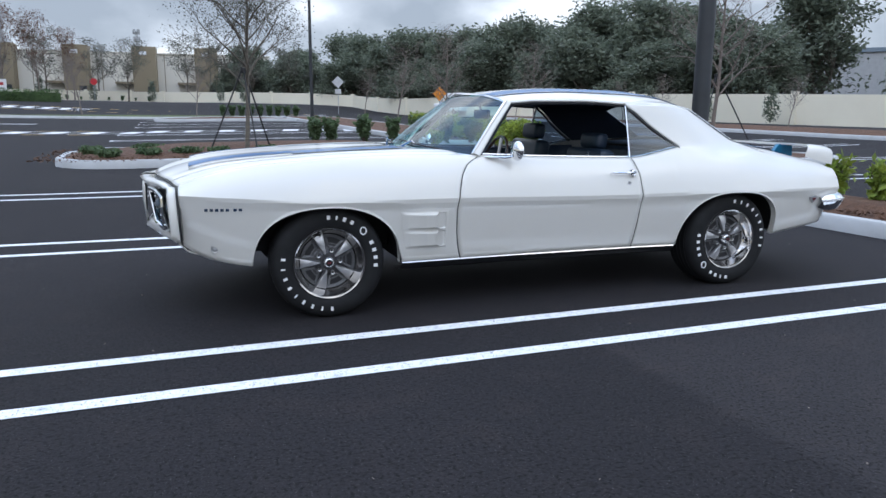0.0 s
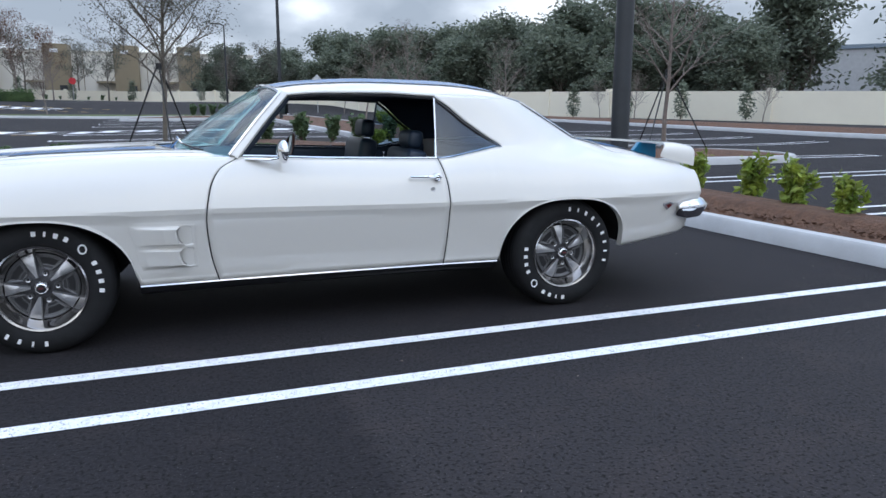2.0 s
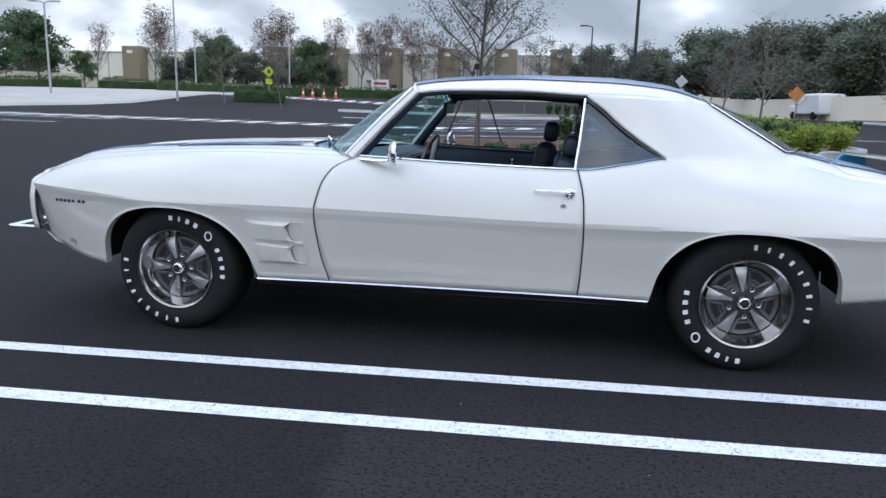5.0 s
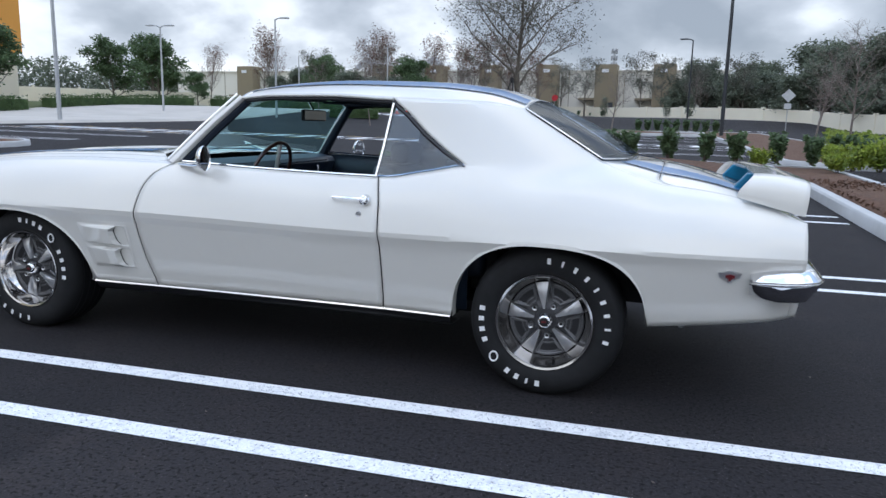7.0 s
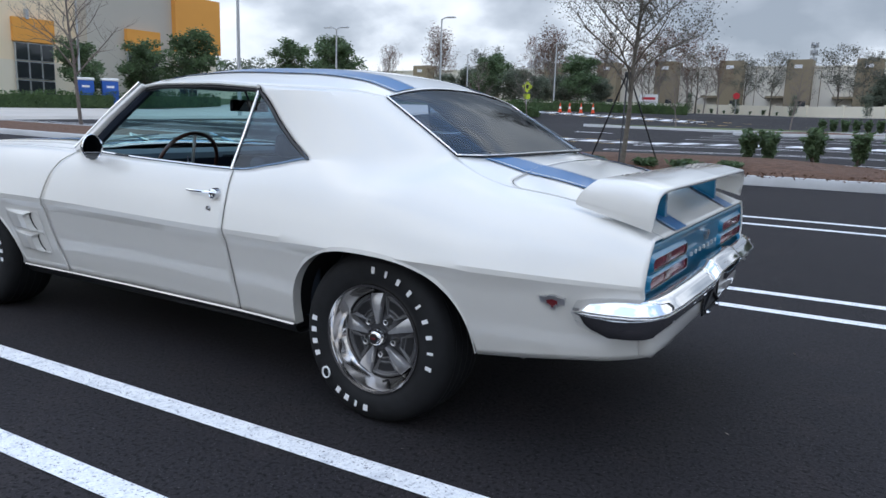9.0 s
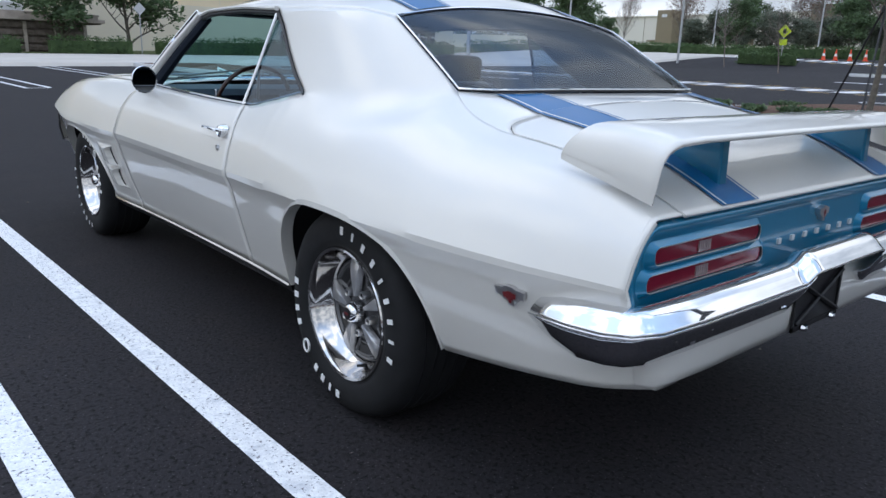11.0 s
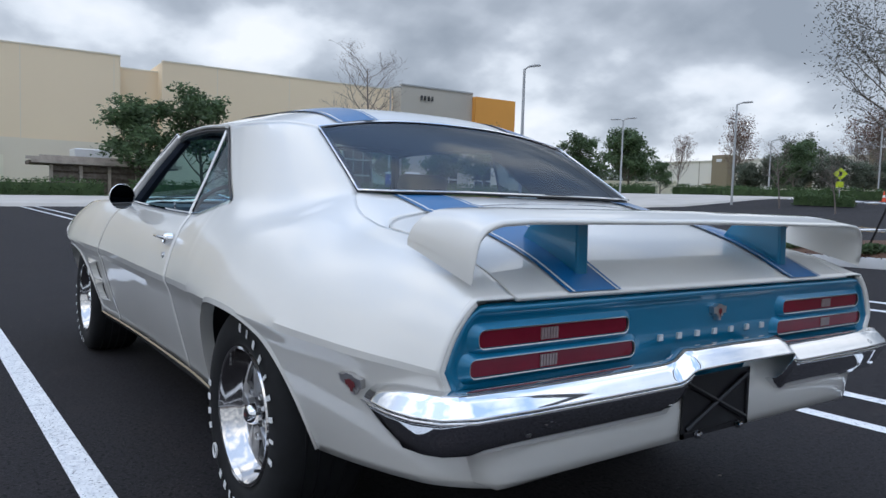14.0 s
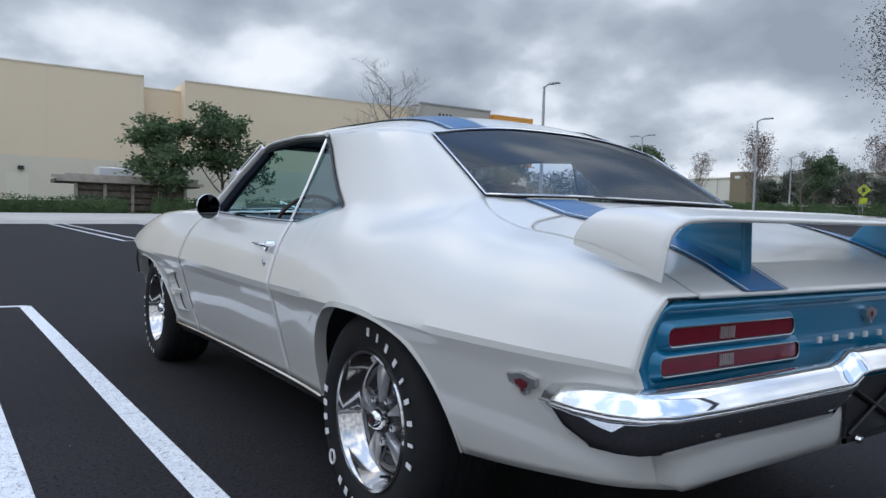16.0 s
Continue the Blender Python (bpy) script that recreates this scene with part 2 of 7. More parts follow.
def sweep(path, radius, n=8, cap=True, flat=1.0):
    """A round bar along a path; radius a number or one per point."""
    path = [Vector(p) for p in path]
    rad = radius if hasattr(radius, "__len__") else [radius] * len(path)
    v, f = [], []
    side = None
    for i, p in enumerate(path):
        d = (path[min(i + 1, len(path) - 1)] - path[max(i - 1, 0)]).normalized()
        if side is None:
            side = d.cross(Vector((0, 0, 1)) if abs(d.z) < 0.9 else Vector((0, 1, 0))).normalized()
        side = (side - d * side.dot(d)).normalized()
        up = side.cross(d)
        for k in range(n):
            a = 2 * math.pi * k / n
            v.append(tuple(p + (side * math.cos(a) + up * math.sin(a) * flat) * rad[i]))
    for i in range(len(path) - 1):
        for k in range(n):
            f.append((i * n + k, i * n + (k + 1) % n, (i + 1) * n + (k + 1) % n, (i + 1) * n + k))
    if cap:
        f.append(tuple(range(n))[::-1])
        f.append(tuple(range((len(path) - 1) * n, len(path) * n)))
    return v, f


def lathe(profile, n=40, axis="y"):
    """Turn (radius, along) pairs about an axis."""
    v, f = [], []
    m = len(profile)
    for k in range(n):
        a = 2 * math.pi * k / n
        for r, s in profile:
            if axis == "y":
                v.append((r * math.cos(a), s, r * math.sin(a)))
            else:
                v.append((r * math.cos(a), r * math.sin(a), s))
    for k in range(n):
        for i in range(m - 1):
            f.append((k * m + i, ((k + 1) % n) * m + i, ((k + 1) % n) * m + i + 1, k * m + i + 1))
    return v, f


def strip(left, right):
    return grid(np.array([left, right]).transpose(1, 0, 2))


def curve_at(xs, ys):
    """A smooth monotone curve through (xs, ys), for numbers or arrays."""
    xs, ys = np.array(xs, float), np.array(ys, float)
    h, d = np.diff(xs), np.diff(ys) / np.diff(xs)
    s = np.zeros(len(xs))
    for i in range(1, len(xs) - 1):
        if d[i - 1] * d[i] > 0:
            w1, w2 = 2 * h[i] + h[i - 1], h[i] + 2 * h[i - 1]
            s[i] = (w1 + w2) / (w1 / d[i - 1] + w2 / d[i])
    s[0], s[-1] = d[0], d[-1]

    def at(x):
        x = np.clip(x, xs[0], xs[-1])
        i = np.clip(np.searchsorted(xs, x) - 1, 0, len(h) - 1)
        t = (x - xs[i]) / h[i]
        return ((1 + 2 * t) * (1 - t) ** 2 * ys[i] + t * (1 - t) ** 2 * h[i] * s[i]
                + t * t * (3 - 2 * t) * ys[i + 1] + t * t * (t - 1) * h[i] * s[i + 1])
    return at


def bezier(a, b, c, t):
    a, b, c = (np.array(p, float) for p in (a, b, c))
    return a * (1 - t) ** 2 + 2 * b * t * (1 - t) + c * t * t


def mix3(a, b, t):
    return np.array(a, float) * (1 - t) + np.array(b, float) * t


def along(points, k):
    """k points evenly along a polyline of 3D points."""
    p = np.array(points, float)
    s = np.concatenate([[0], np.cumsum(np.linalg.norm(np.diff(p, axis=0), axis=1))])
    u = np.linspace(0, s[-1], k)
    return np.stack([np.interp(u, s, p[:, i]) for i in range(3)], 1)


# ---------------------------------------------------------------- ground
def ground_z(x, y):
    """The lot is level round the car; its gentle far rises are fitted to the camera's view."""
    def ease(q):
        q = min(1.0, max(0.0, q))
        return q * q * (3 - 2 * q)
    u = min(-0.45 * x + 0.89 * y - 1.5, 170)
    swell = 0.14 * ease((y - 1.5) / 8) * ease((x + 6) / 9)
    swell += 0.45 * ease((x - 16) / 12) * ease((y + 5) / 12)
    return swell + (0.0 if u <= 0 else 0.022 * (u * u / 8 if u < 4 else u - 2) + 0.8 * ease((u - 48) / 16))


M_ASPHALT = material("asphalt", (0.0190, 0.0172, 0.0198), 0.88, spec=0.25, col2=(0.0145, 0.0132, 0.0152), scale=0.45, bump=0.010, bscale=75, fine=0.9)
M_LINE = material("road_paint", (0.84, 0.85, 0.86), 0.62, col2=(0.72, 0.73, 0.75), scale=16, bump=0.004, bscale=110, fine=0.35)
M_YELLOW = material("yellow_paint", (0.62, 0.40, 0.08), 0.6, scale=20, var=0.12)
M_KERB = material("kerb_concrete", (0.50, 0.51, 0.52), 0.85, col2=(0.42, 0.425, 0.43), scale=2.2, bump=0.002, bscale=120, fine=0.12)
M_WALK = material("pavement_concrete", (0.50, 0.47, 0.43), 0.88, col2=(0.42, 0.395, 0.36), scale=0.5, bump=0.002, bscale=60, fine=0.1)
M_MULCH = material("mulch", (0.150, 0.080, 0.048), 0.95, col2=(0.082, 0.044, 0.028), scale=9, bump=0.03, bscale=34, fine=0.4)
M_GRASS = material("grass_ground", (0.10, 0.13, 0.04), 0.95, col2=(0.07, 0.085, 0.035), scale=1.2, bump=0.02, bscale=20, fine=0.3)
M_CREAM = material("cream_wall", (0.82, 0.77, 0.63), 0.9, col2=(0.76, 0.71, 0.58), scale=0.35, bump=0.002, bscale=30, fine=0.05)
M_BEIGE = material("beige_panel", (0.84, 0.70, 0.50), 0.88, col2=(0.81, 0.67, 0.48), scale=0.12, bump=0.001, bscale=30, fine=0.03)
M_GREIGE = material("greige_panel", (0.76, 0.69, 0.56), 0.88, col2=(0.72, 0.65, 0.53), scale=0.15, fine=0.03)
M_WHITEWALL = material("pale_wall", (0.76, 0.73, 0.65), 0.88, col2=(0.71, 0.68, 0.61), scale=0.12, fine=0.03)
M_TAN = material("tan_tower", (0.27, 0.225, 0.15), 0.88, col2=(0.24, 0.20, 0.135), scale=0.2, fine=0.03)
M_ORANGE = material("orange_panel", (0.78, 0.36, 0.07), 0.8, col2=(0.72, 0.33, 0.065), scale=0.2)
M_POLEB = material("dark_pole", (0.030, 0.034, 0.040), 0.42, var=0.15, scale=3, fine=0.05)
M_POLEW = material("grey_pole", (0.46, 0.47, 0.48), 0.5, 0.2, var=0.06, scale=3)
M_BARK = material("bark", (0.17, 0.15, 0.12), 0.95, col2=(0.10, 0.085, 0.07), scale=14, bump=0.006, bscale=45, fine=0.25)
M_TWIG = material("twig", (0.24, 0.20, 0.175), 0.95, col2=(0.16, 0.135, 0.12), scale=14)
# leaf colour lightened and greyed to carry the haze of distance
M_LEAF = material("leaf_hazed", (0.185, 0.212, 0.155), 0.6, col2=(0.125, 0.150, 0.108), scale=1.2, island=0.45, through=0.45)
M_LEAFMID = material("leaf_green", (0.125, 0.185, 0.085), 0.55, col2=(0.075, 0.118, 0.056), scale=1.6, island=0.45, through=0.45)
M_LEAFOLIVE = material("leaf_olive", (0.155, 0.155, 0.125), 0.6, col2=(0.100, 0.102, 0.083), scale=2, island=0.4, through=0.45)
M_LEAFLIME = material("leaf_lime", (0.33, 0.37, 0.05), 0.5, col2=(0.17, 0.26, 0.05), scale=6, island=0.4, through=0.45)
M_LEAFRUST = material("leaf_rust", (0.17, 0.085, 0.055), 0.7, col2=(0.10, 0.06, 0.045), scale=2, island=0.4, through=0.45)
M_HEDGE = material("hedge_leaf", (0.105, 0.165, 0.060), 0.6, col2=(0.060, 0.105, 0.040), scale=2, island=0.5, through=0.45)

xs = np.unique(np.concatenate([np.arange(-40, 40.1, 0.8), np.linspace(-120, 120, 61), np.array([-900, -600, -400, -250, -180, 180, 250, 400, 600, 900])]))
ys = np.unique(np.concatenate([np.arange(-12, 40.1, 0.8), np.linspace(-120, 140, 66), np.array([-900, -600, -400, -250, -180, 180, 250, 400, 600, 900])]))
G = np.array([[(x, y, ground_z(x, y)) for y in ys] for x in xs])
gv, gf = grid(G)
ground = tagged(link_mesh("ground", gv, gf, M_ASPHALT), "dark fresh asphalt of a parking lot", "asphalt", kind="structure")
# a paving seam near the car: the older side is coarser and a shade lighter
t = M_ASPHALT.node_tree
bsdf = t.nodes["Principled BSDF"]
src = bsdf.inputs["Base Color"].links[0].from_socket
tc = t.nodes.new("ShaderNodeTexCoord")
sx = t.nodes.new("ShaderNodeSeparateXYZ")
t.links.new(tc.outputs["Object"], sx.inputs[0])
wob = node(t, "ShaderNodeTexNoise", Scale=2.0, Detail=6.0)
t.links.new(tc.outputs["Object"], wob.inputs["Vector"])
e1 = t.nodes.new("ShaderNodeMath")
e1.operation, e1.inputs[1].default_value = "MULTIPLY_ADD", 0.22
t.links.new(wob.outputs[0], e1.inputs[0])
t.links.new(sx.outputs[0], e1.inputs[2])
ee = t.nodes.new("ShaderNodeMath")
ee.operation, ee.inputs[1].default_value, ee.inputs[2].default_value = "MULTIPLY_ADD", 0.06, 0.0
t.links.new(sx.outputs[1], ee.inputs[0])
t.links.new(e1.outputs[0], ee.inputs[2])
seam = t.nodes.new("ShaderNodeMapRange")
seam.inputs[1].default_value, seam.inputs[2].default_value = -0.20, -0.12
t.links.new(ee.outputs[0], seam.inputs[0])
side_y = t.nodes.new("ShaderNodeMapRange")
side_y.inputs[1].default_value, side_y.inputs[2].default_value = -1.3, -2.0
t.links.new(sx.outputs[1], side_y.inputs[0])
both_m = t.nodes.new("ShaderNodeMath")
both_m.operation = "MULTIPLY"
t.links.new(seam.outputs[0], both_m.inputs[0])
t.links.new(side_y.outputs[0], both_m.inputs[1])
lighter = t.nodes.new("ShaderNodeMix")
lighter.data_type, lighter.blend_type = "RGBA", "ADD"
lighter.inputs[7].default_value = (0.010, 0.009, 0.009, 1)
t.links.new(both_m.outputs[0], lighter.inputs[0])
t.links.new(src, lighter.inputs[6])
t.links.new(lighter.outputs[2], bsdf.inputs["Base Color"])


def speckled(mat, marks):
    """Adds fine marks to a surface: (scale, from, to, tone, way) for each kind."""
    t = mat.node_tree
    bsdf = t.nodes["Principled BSDF"]
    last = bsdf.inputs["Base Color"].links[0].from_socket
    tc = t.nodes.new("ShaderNodeTexCoord")
    for scale, lo, hi, tone, way in marks:
        nz = node(t, "ShaderNodeTexNoise", Scale=scale, Detail=2.0, Roughness=0.6)
        t.links.new(tc.outputs["Object"], nz.inputs["Vector"])
        mr = t.nodes.new("ShaderNodeMapRange")
        mr.inputs[1].default_value, mr.inputs[2].default_value = lo, hi
        t.links.new(nz.outputs[0], mr.inputs[0])
        mm = t.nodes.new("ShaderNodeMix")
        mm.data_type, mm.blend_type = "RGBA", way
        mm.inputs[7].default_value = (*tone, 1)
        t.links.new(mr.outputs[0], mm.inputs[0])
        t.links.new(last, mm.inputs[6])
        last = mm.outputs[2]
    t.links.new(last, bsdf.inputs["Base Color"])


# dark pits between the stones, rusty stains, pale chips; on the paint pits and worn spots
speckled(M_ASPHALT, ((62.0, 0.54, 0.63, (0.16, 0.16, 0.16), "MULTIPLY"), (24.0, 0.60, 0.72, (0.55, 0.52, 0.50), "MULTIPLY"), (3.1, 0.52, 0.72, (1.28, 1.20, 1.14), "MULTIPLY"),
                     (150.0, 0.67, 0.72, (0.10, 0.095, 0.095), "ADD")))
speckled(M_LINE, ((95.0, 0.60, 0.68, (0.22, 0.22, 0.24), "MULTIPLY"), (30.0, 0.56, 0.72, (0.74, 0.76, 0.79), "MULTIPLY"), (7.0, 0.62, 0.75, (0.62, 0.64, 0.68), "MULTIPLY")))

# ---------------------------------------------------------------- lot frame: u along the stalls, v across them
AX = radians(2.05)
E1, E2 = Vector((math.cos(AX), math.sin(AX), 0)), Vector((-math.sin(AX), math.cos(AX), 0))


def lot(u, v, up=0.0):
    p = E1 * u + E2 * v
    return Vector((p.x, p.y, ground_z(p.x, p.y) + up))


def ribbon(path, width, up=0.004):
    """A painted band along lot points (u, v), following the ground."""
    pts = []
    for (u0, v0), (u1, v1) in zip(path, path[1:]):
        k = max(1, int(math.hypot(u1 - u0, v1 - v0) / 0.5))
        pts += [(u0 + (u1 - u0) * i / k, v0 + (v1 - v0) * i / k) for i in range(k)]
    pts.append(path[-1])
    a, b = [], []
    for i, (u, v) in enumerate(pts):
        p, q = pts[max(i - 1, 0)], pts[min(i + 1, len(pts) - 1)]
        d = Vector((q[0] - p[0], q[1] - p[1])).normalized()
        a.append(lot(u - d.y * width / 2, v + d.x * width / 2, up))
        b.append(lot(u + d.y * width / 2, v - d.x * width / 2, up))
    return strip([tuple(p) for p in a], [tuple(p) for p in b])


def painted(name, geo, label, mat=M_LINE, category="road marking", group=""):
    return tagged(link_mesh(name, geo[0], geo[1], mat, False), label, category, group, "structure")


def hairpin(u0, u1, v0, v1, width=0.096):
    """Two stall lines joined by a rounded end at u0."""
    r = 0.06 if u0 < u1 else -0.06
    path = [(u1, v0), (u0 + r, v0)] + [(u0 + r - r * math.sin(a), v0 + 0.06 - 0.06 * math.cos(a)) for a in np.linspace(0.2, 1.4, 5)]
    path += [(u0 + r - r * math.sin(a), v1 - 0.06 + 0.06 * math.cos(a)) for a in np.linspace(1.4, 0.2, 5)] + [(u0 + r, v1), (u1, v1)]
    return ribbon(path, width)


STALL = "white hairpin stall lines painted on asphalt"
for v in (-1.713, 1.80, 5.45):
    painted("stall_line", hairpin(-4.36, 4.04, v, v + 0.508), STALL, group="stall lines")
for k in (-9, -8, -7, -6, -5, -4, -3, -2):
    painted("stall_line", hairpin(-4.36, 4.0, -1.713 + 3.48 * k, -1.205 + 3.48 * k), STALL, group="stall lines")
for v in (-14.8, -11.4, -8.0, -4.6, -1.25, 2.15, 5.55, 15.3, 18.7, 22.1):
    painted("stall_line", hairpin(-16.2, -29.6, v + 0.5, v), STALL, group="stall lines")
for v in (15.2, 18.6, 22.2):
    painted("stall_line", hairpin(-3.8, 5.4, v, v + 0.5), STALL, group="stall lines")
for v in (-2.1, 1.3, 4.7, 8.1):
    painted("stall_line", hairpin(15.6, 6.3, v + 0.5, v), STALL, group="stall lines")
for v in (13.3, 16.6, 19.9, 23.2):
    painted("stall_line", hairpin(11.9, 19.9, v, v + 0.5), STALL, group="stall lines")
for v in (29.5, 33, 36.5, 40):
    painted("stall_line", hairpin(-3.5, 5.7, v, v + 0.5), STALL, group="stall lines")


# crossings: two edge lines with wide bars
def crossing(u0, u1, v, depth=1.5, step=1.25, bar=0.6, humps=True):
    g = [ribbon([(u0, v), (u1, v)], 0.14), ribbon([(u0, v + depth), (u1, v + depth)], 0.14)]
    u = u0
    while u < u1:
        g.append(ribbon([(u + bar / 2, v + 0.07), (u + bar / 2 + 0.3, v + depth - 0.07)], bar))
        u += step
    painted("crossing", join(*g), "white ladder crossing painted on asphalt")
    if humps:
        y = []
        for vv in (v - 0.75, v + depth + 0.75):
            for i in range(int((u1 - u0) / 1.4)):
                y.append(ribbon([(u0 + 1.4 * i, vv), (u0 + 1.4 * i + 0.7, vv)], 0.16))
        painted("crossing_edge", join(*y), "yellow dashes beside the crossing", M_YELLOW)


crossing(-26.4, -3.3, 23.5)
crossing(-3.0, 6.6, 24.2, humps=False)
crossing(-38.7, 10.3, 57.4)
for i in range(3):
    painted("lane_arrow", ribbon([(-9.7 + 0.7 * i, 33 + 11 * i), (-7.8 + 0.7 * i, 33 + 11 * i)], 0.5), "white lane arrow on asphalt")


# ---------------------------------------------------------------- kerbed islands
def island(name, outline, label, top=M_MULCH, width=0.16, height=0.15, mound=0.0):
    """A kerb ring of concrete round a raised bed; outline in lot coordinates, counter-clockwise."""
    ob = thing(name, Matrix(), label, "planting bed", kind="structure")
    n = len(outline)
    c = Vector((sum(p[0] for p in outline) / n, sum(p[1] for p in outline) / n))
    loops = [[], [], [], [], []]
    for i, p in enumerate(outline):
        a, b = Vector(outline[i - 1]), Vector(outline[(i + 1) % n])
        d = (b - a).normalized()
        nr = Vector((-d.y, d.x))
        q = Vector(p)
        for k, (off, up) in enumerate(((0, -0.02), (0.012, height - 0.025), (0.035, height), (width, height), (width, height - 0.08))):
            w = q + nr * off
            loops[k].append(tuple(lot(w.x, w.y, up)))
    L = np.array([l + [l[0]] for l in loops])
    part("kerb", grid(L), M_KERB, ob)
    inner = [tuple(Vector(p) + Vector((0, 0, 0.05))) for p in loops[4]]
    k = len(inner)
    cz = lot(c.x, c.y, height + 0.03)
    rings = [inner, [tuple(mix3(p, cz, 0.12) + np.array((0, 0, 0.02 + 0.4 * mound))) for p in inner], [tuple(mix3(p, cz, 0.5) + np.array((0, 0, 0.05 + mound))) for p in inner]]
    v = [q for r in rings for q in r] + [tuple(cz + Vector((0, 0, 0.06 + mound)))]
    f = [(j * k + i, j * k + (i + 1) % k, (j + 1) * k + (i + 1) % k, (j + 1) * k + i) for j in range(2) for i in range(k)]
    f += [(2 * k + i, 2 * k + (i + 1) % k, 3 * k) for i in range(k)]
    part("bed", (v, f), top, ob)
    return ob


def rounded(u0, u1, v0, v1, r=0.6, n=6, step=1.0):
    pts = []
    for cu, cv, a0 in ((u1 - r, v1 - r, 0), (u0 + r, v1 - r, 90), (u0 + r, v0 + r, 180), (u1 - r, v0 + r, 270)):
        pts += [(cu + r * math.cos(radians(a0 + 90 * k / (n - 1))), cv + r * math.sin(radians(a0 + 90 * k / (n - 1)))) for k in range(n)]
    out = []
    for a, b in zip(pts, pts[1:] + pts[:1]):
        k = max(1, int(math.hypot(b[0] - a[0], b[1] - a[1]) / step))
        out += [(a[0] + (b[0] - a[0]) * i / k, a[1] + (b[1] - a[1]) * i / k) for i in range(k)]
    return out


island("island_rear", rounded(4.12, 5.48, -24, 13.0, 0.3), "raised bed of brown mulch behind a pale concrete kerb", mound=-0.04)
island("island_row_end", rounded(-4.25, 4.1, 9.4, 13.0, 1.2), "raised mulch bed with a rounded pale kerb at the end of the stalls", mound=0.10)
island("island_far_stalls", rounded(7.1, 12.5, 7.1, 9.9, 1.1), "raised mulch bed with a rounded pale kerb")
island("island_pole", rounded(-2.9, 5.2, 38.0, 40.0, 0.9), "narrow raised bed with a pale kerb")
island("island_long", rounded(4.9, 8.7, 14.5, 46, 0.9), "long raised mulch bed with a pale kerb")
island("island_facing", rounded(-30.5, -14.4, 9.2, 12.9, 1.3), "raised mulch bed with a rounded pale kerb")
island("island_mid", rounded(-13, 5.2, 43.2, 45.2, 0.9), "narrow raised bed with a pale kerb", M_GRASS)
island("island_verge", rounded(21.8, 23.8, -30, 52, 0.8), "long verge of brown mulch along the boundary wall")

# concrete walk and verge on the far left side
W = np.array([[tuple(lot(u + 0.032 * (v + 2.8), v, 0.14 if u < -30.01 else 0.0)) for v in np.arange(-70, 101, 5)] for u in (-46.5, -38, -30.2, -30.0)])
tagged(link_mesh("pavement", *grid(W), M_WALK, False), "broad pale concrete walk beside the lot", "pavement", kind="structure")
W = np.array([[tuple(lot(u + 0.032 * (v + 2.8), v, 0.15)) for v in np.arange(-80, 141, 5)] for u in (-120, -80, -46.4)])
tagged(link_mesh("verge", *grid(W), M_GRASS, False), "grass verge behind the hedge", "grass", kind="structure")


# ---------------------------------------------------------------- the car: body lines (front at -x, metres)
crease_w = curve_at([-2.2, -1.9, -1.37, -0.97, -0.5, 0.0, 0.6, 1.0, 1.37, 1.7, 2.07, 2.34],
                    [0.815, 0.885, 0.932, 0.928, 0.908, 0.896, 0.892, 0.908, 0.925, 0.915, 0.885, 0.828])
crease_z = curve_at([-2.2, -1.9, -1.4, -0.6, 0.6, 1.3, 2.34], [0.722, 0.700, 0.668, 0.660, 0.642, 0.645, 0.645])
top_w = curve_at([-2.2, -1.9, -1.3, -0.5, 0.6, 1.0, 1.4, 1.8, 2.1, 2.34],
                 [0.715, 0.765, 0.800, 0.790, 0.785, 0.757, 0.742, 0.740, 0.740, 0.745])
top_z = curve_at([-2.2, -2.05, -1.9, -1.6, -1.3, -0.9, -0.45, 0.0, 0.62, 0.82, 1.0, 1.3, 1.6, 1.8, 2.0, 2.2, 2.34],
                 [0.748, 0.802, 0.842, 0.881, 0.903, 0.914, 0.910, 0.893, 0.881, 0.912, 0.943, 0.943, 0.904, 0.866, 0.852, 0.823, 0.776])
hood_z = curve_at([-2.36, -2.3, -2.16, -1.95, -1.6, -1.2, -0.8, -0.6], [0.748, 0.785, 0.842, 0.886, 0.917, 0.937, 0.948, 0.942])
deck_z = curve_at([1.3, 1.55, 1.75, 1.95, 2.15, 2.335], [0.990, 0.985, 0.964, 0.924, 0.864, 0.776])
low_z = curve_at([-2.2, -2.12, -2.02, -1.8, -1.6, 1.55, 1.72, 1.95, 2.15, 2.34],
                 [0.495, 0.420, 0.362, 0.315, 0.292, 0.292, 0.322, 0.352, 0.380, 0.402])


def arch_z(x):
    """Height of the wheel openings' edge; 0 where there is none."""
    r = abs((x - 1.335) / (0.368 if x < 1.335 else 0.442))
    if r < 1:
        p = 2.2 if x < 1.335 else 2.7
        return 0.30 + 0.345 * (1 - r ** p) ** (1 / p)
    r = abs(x + 1.373) / 0.415
    if r < 1:
        p = 2.4 if x < -1.373 else 2.2
        return 0.30 + 0.338 * (1 - r ** p) ** (1 / p)
    return 0


def bottom_z(x):
    return max(float(low_z(x)), arch_z(x))


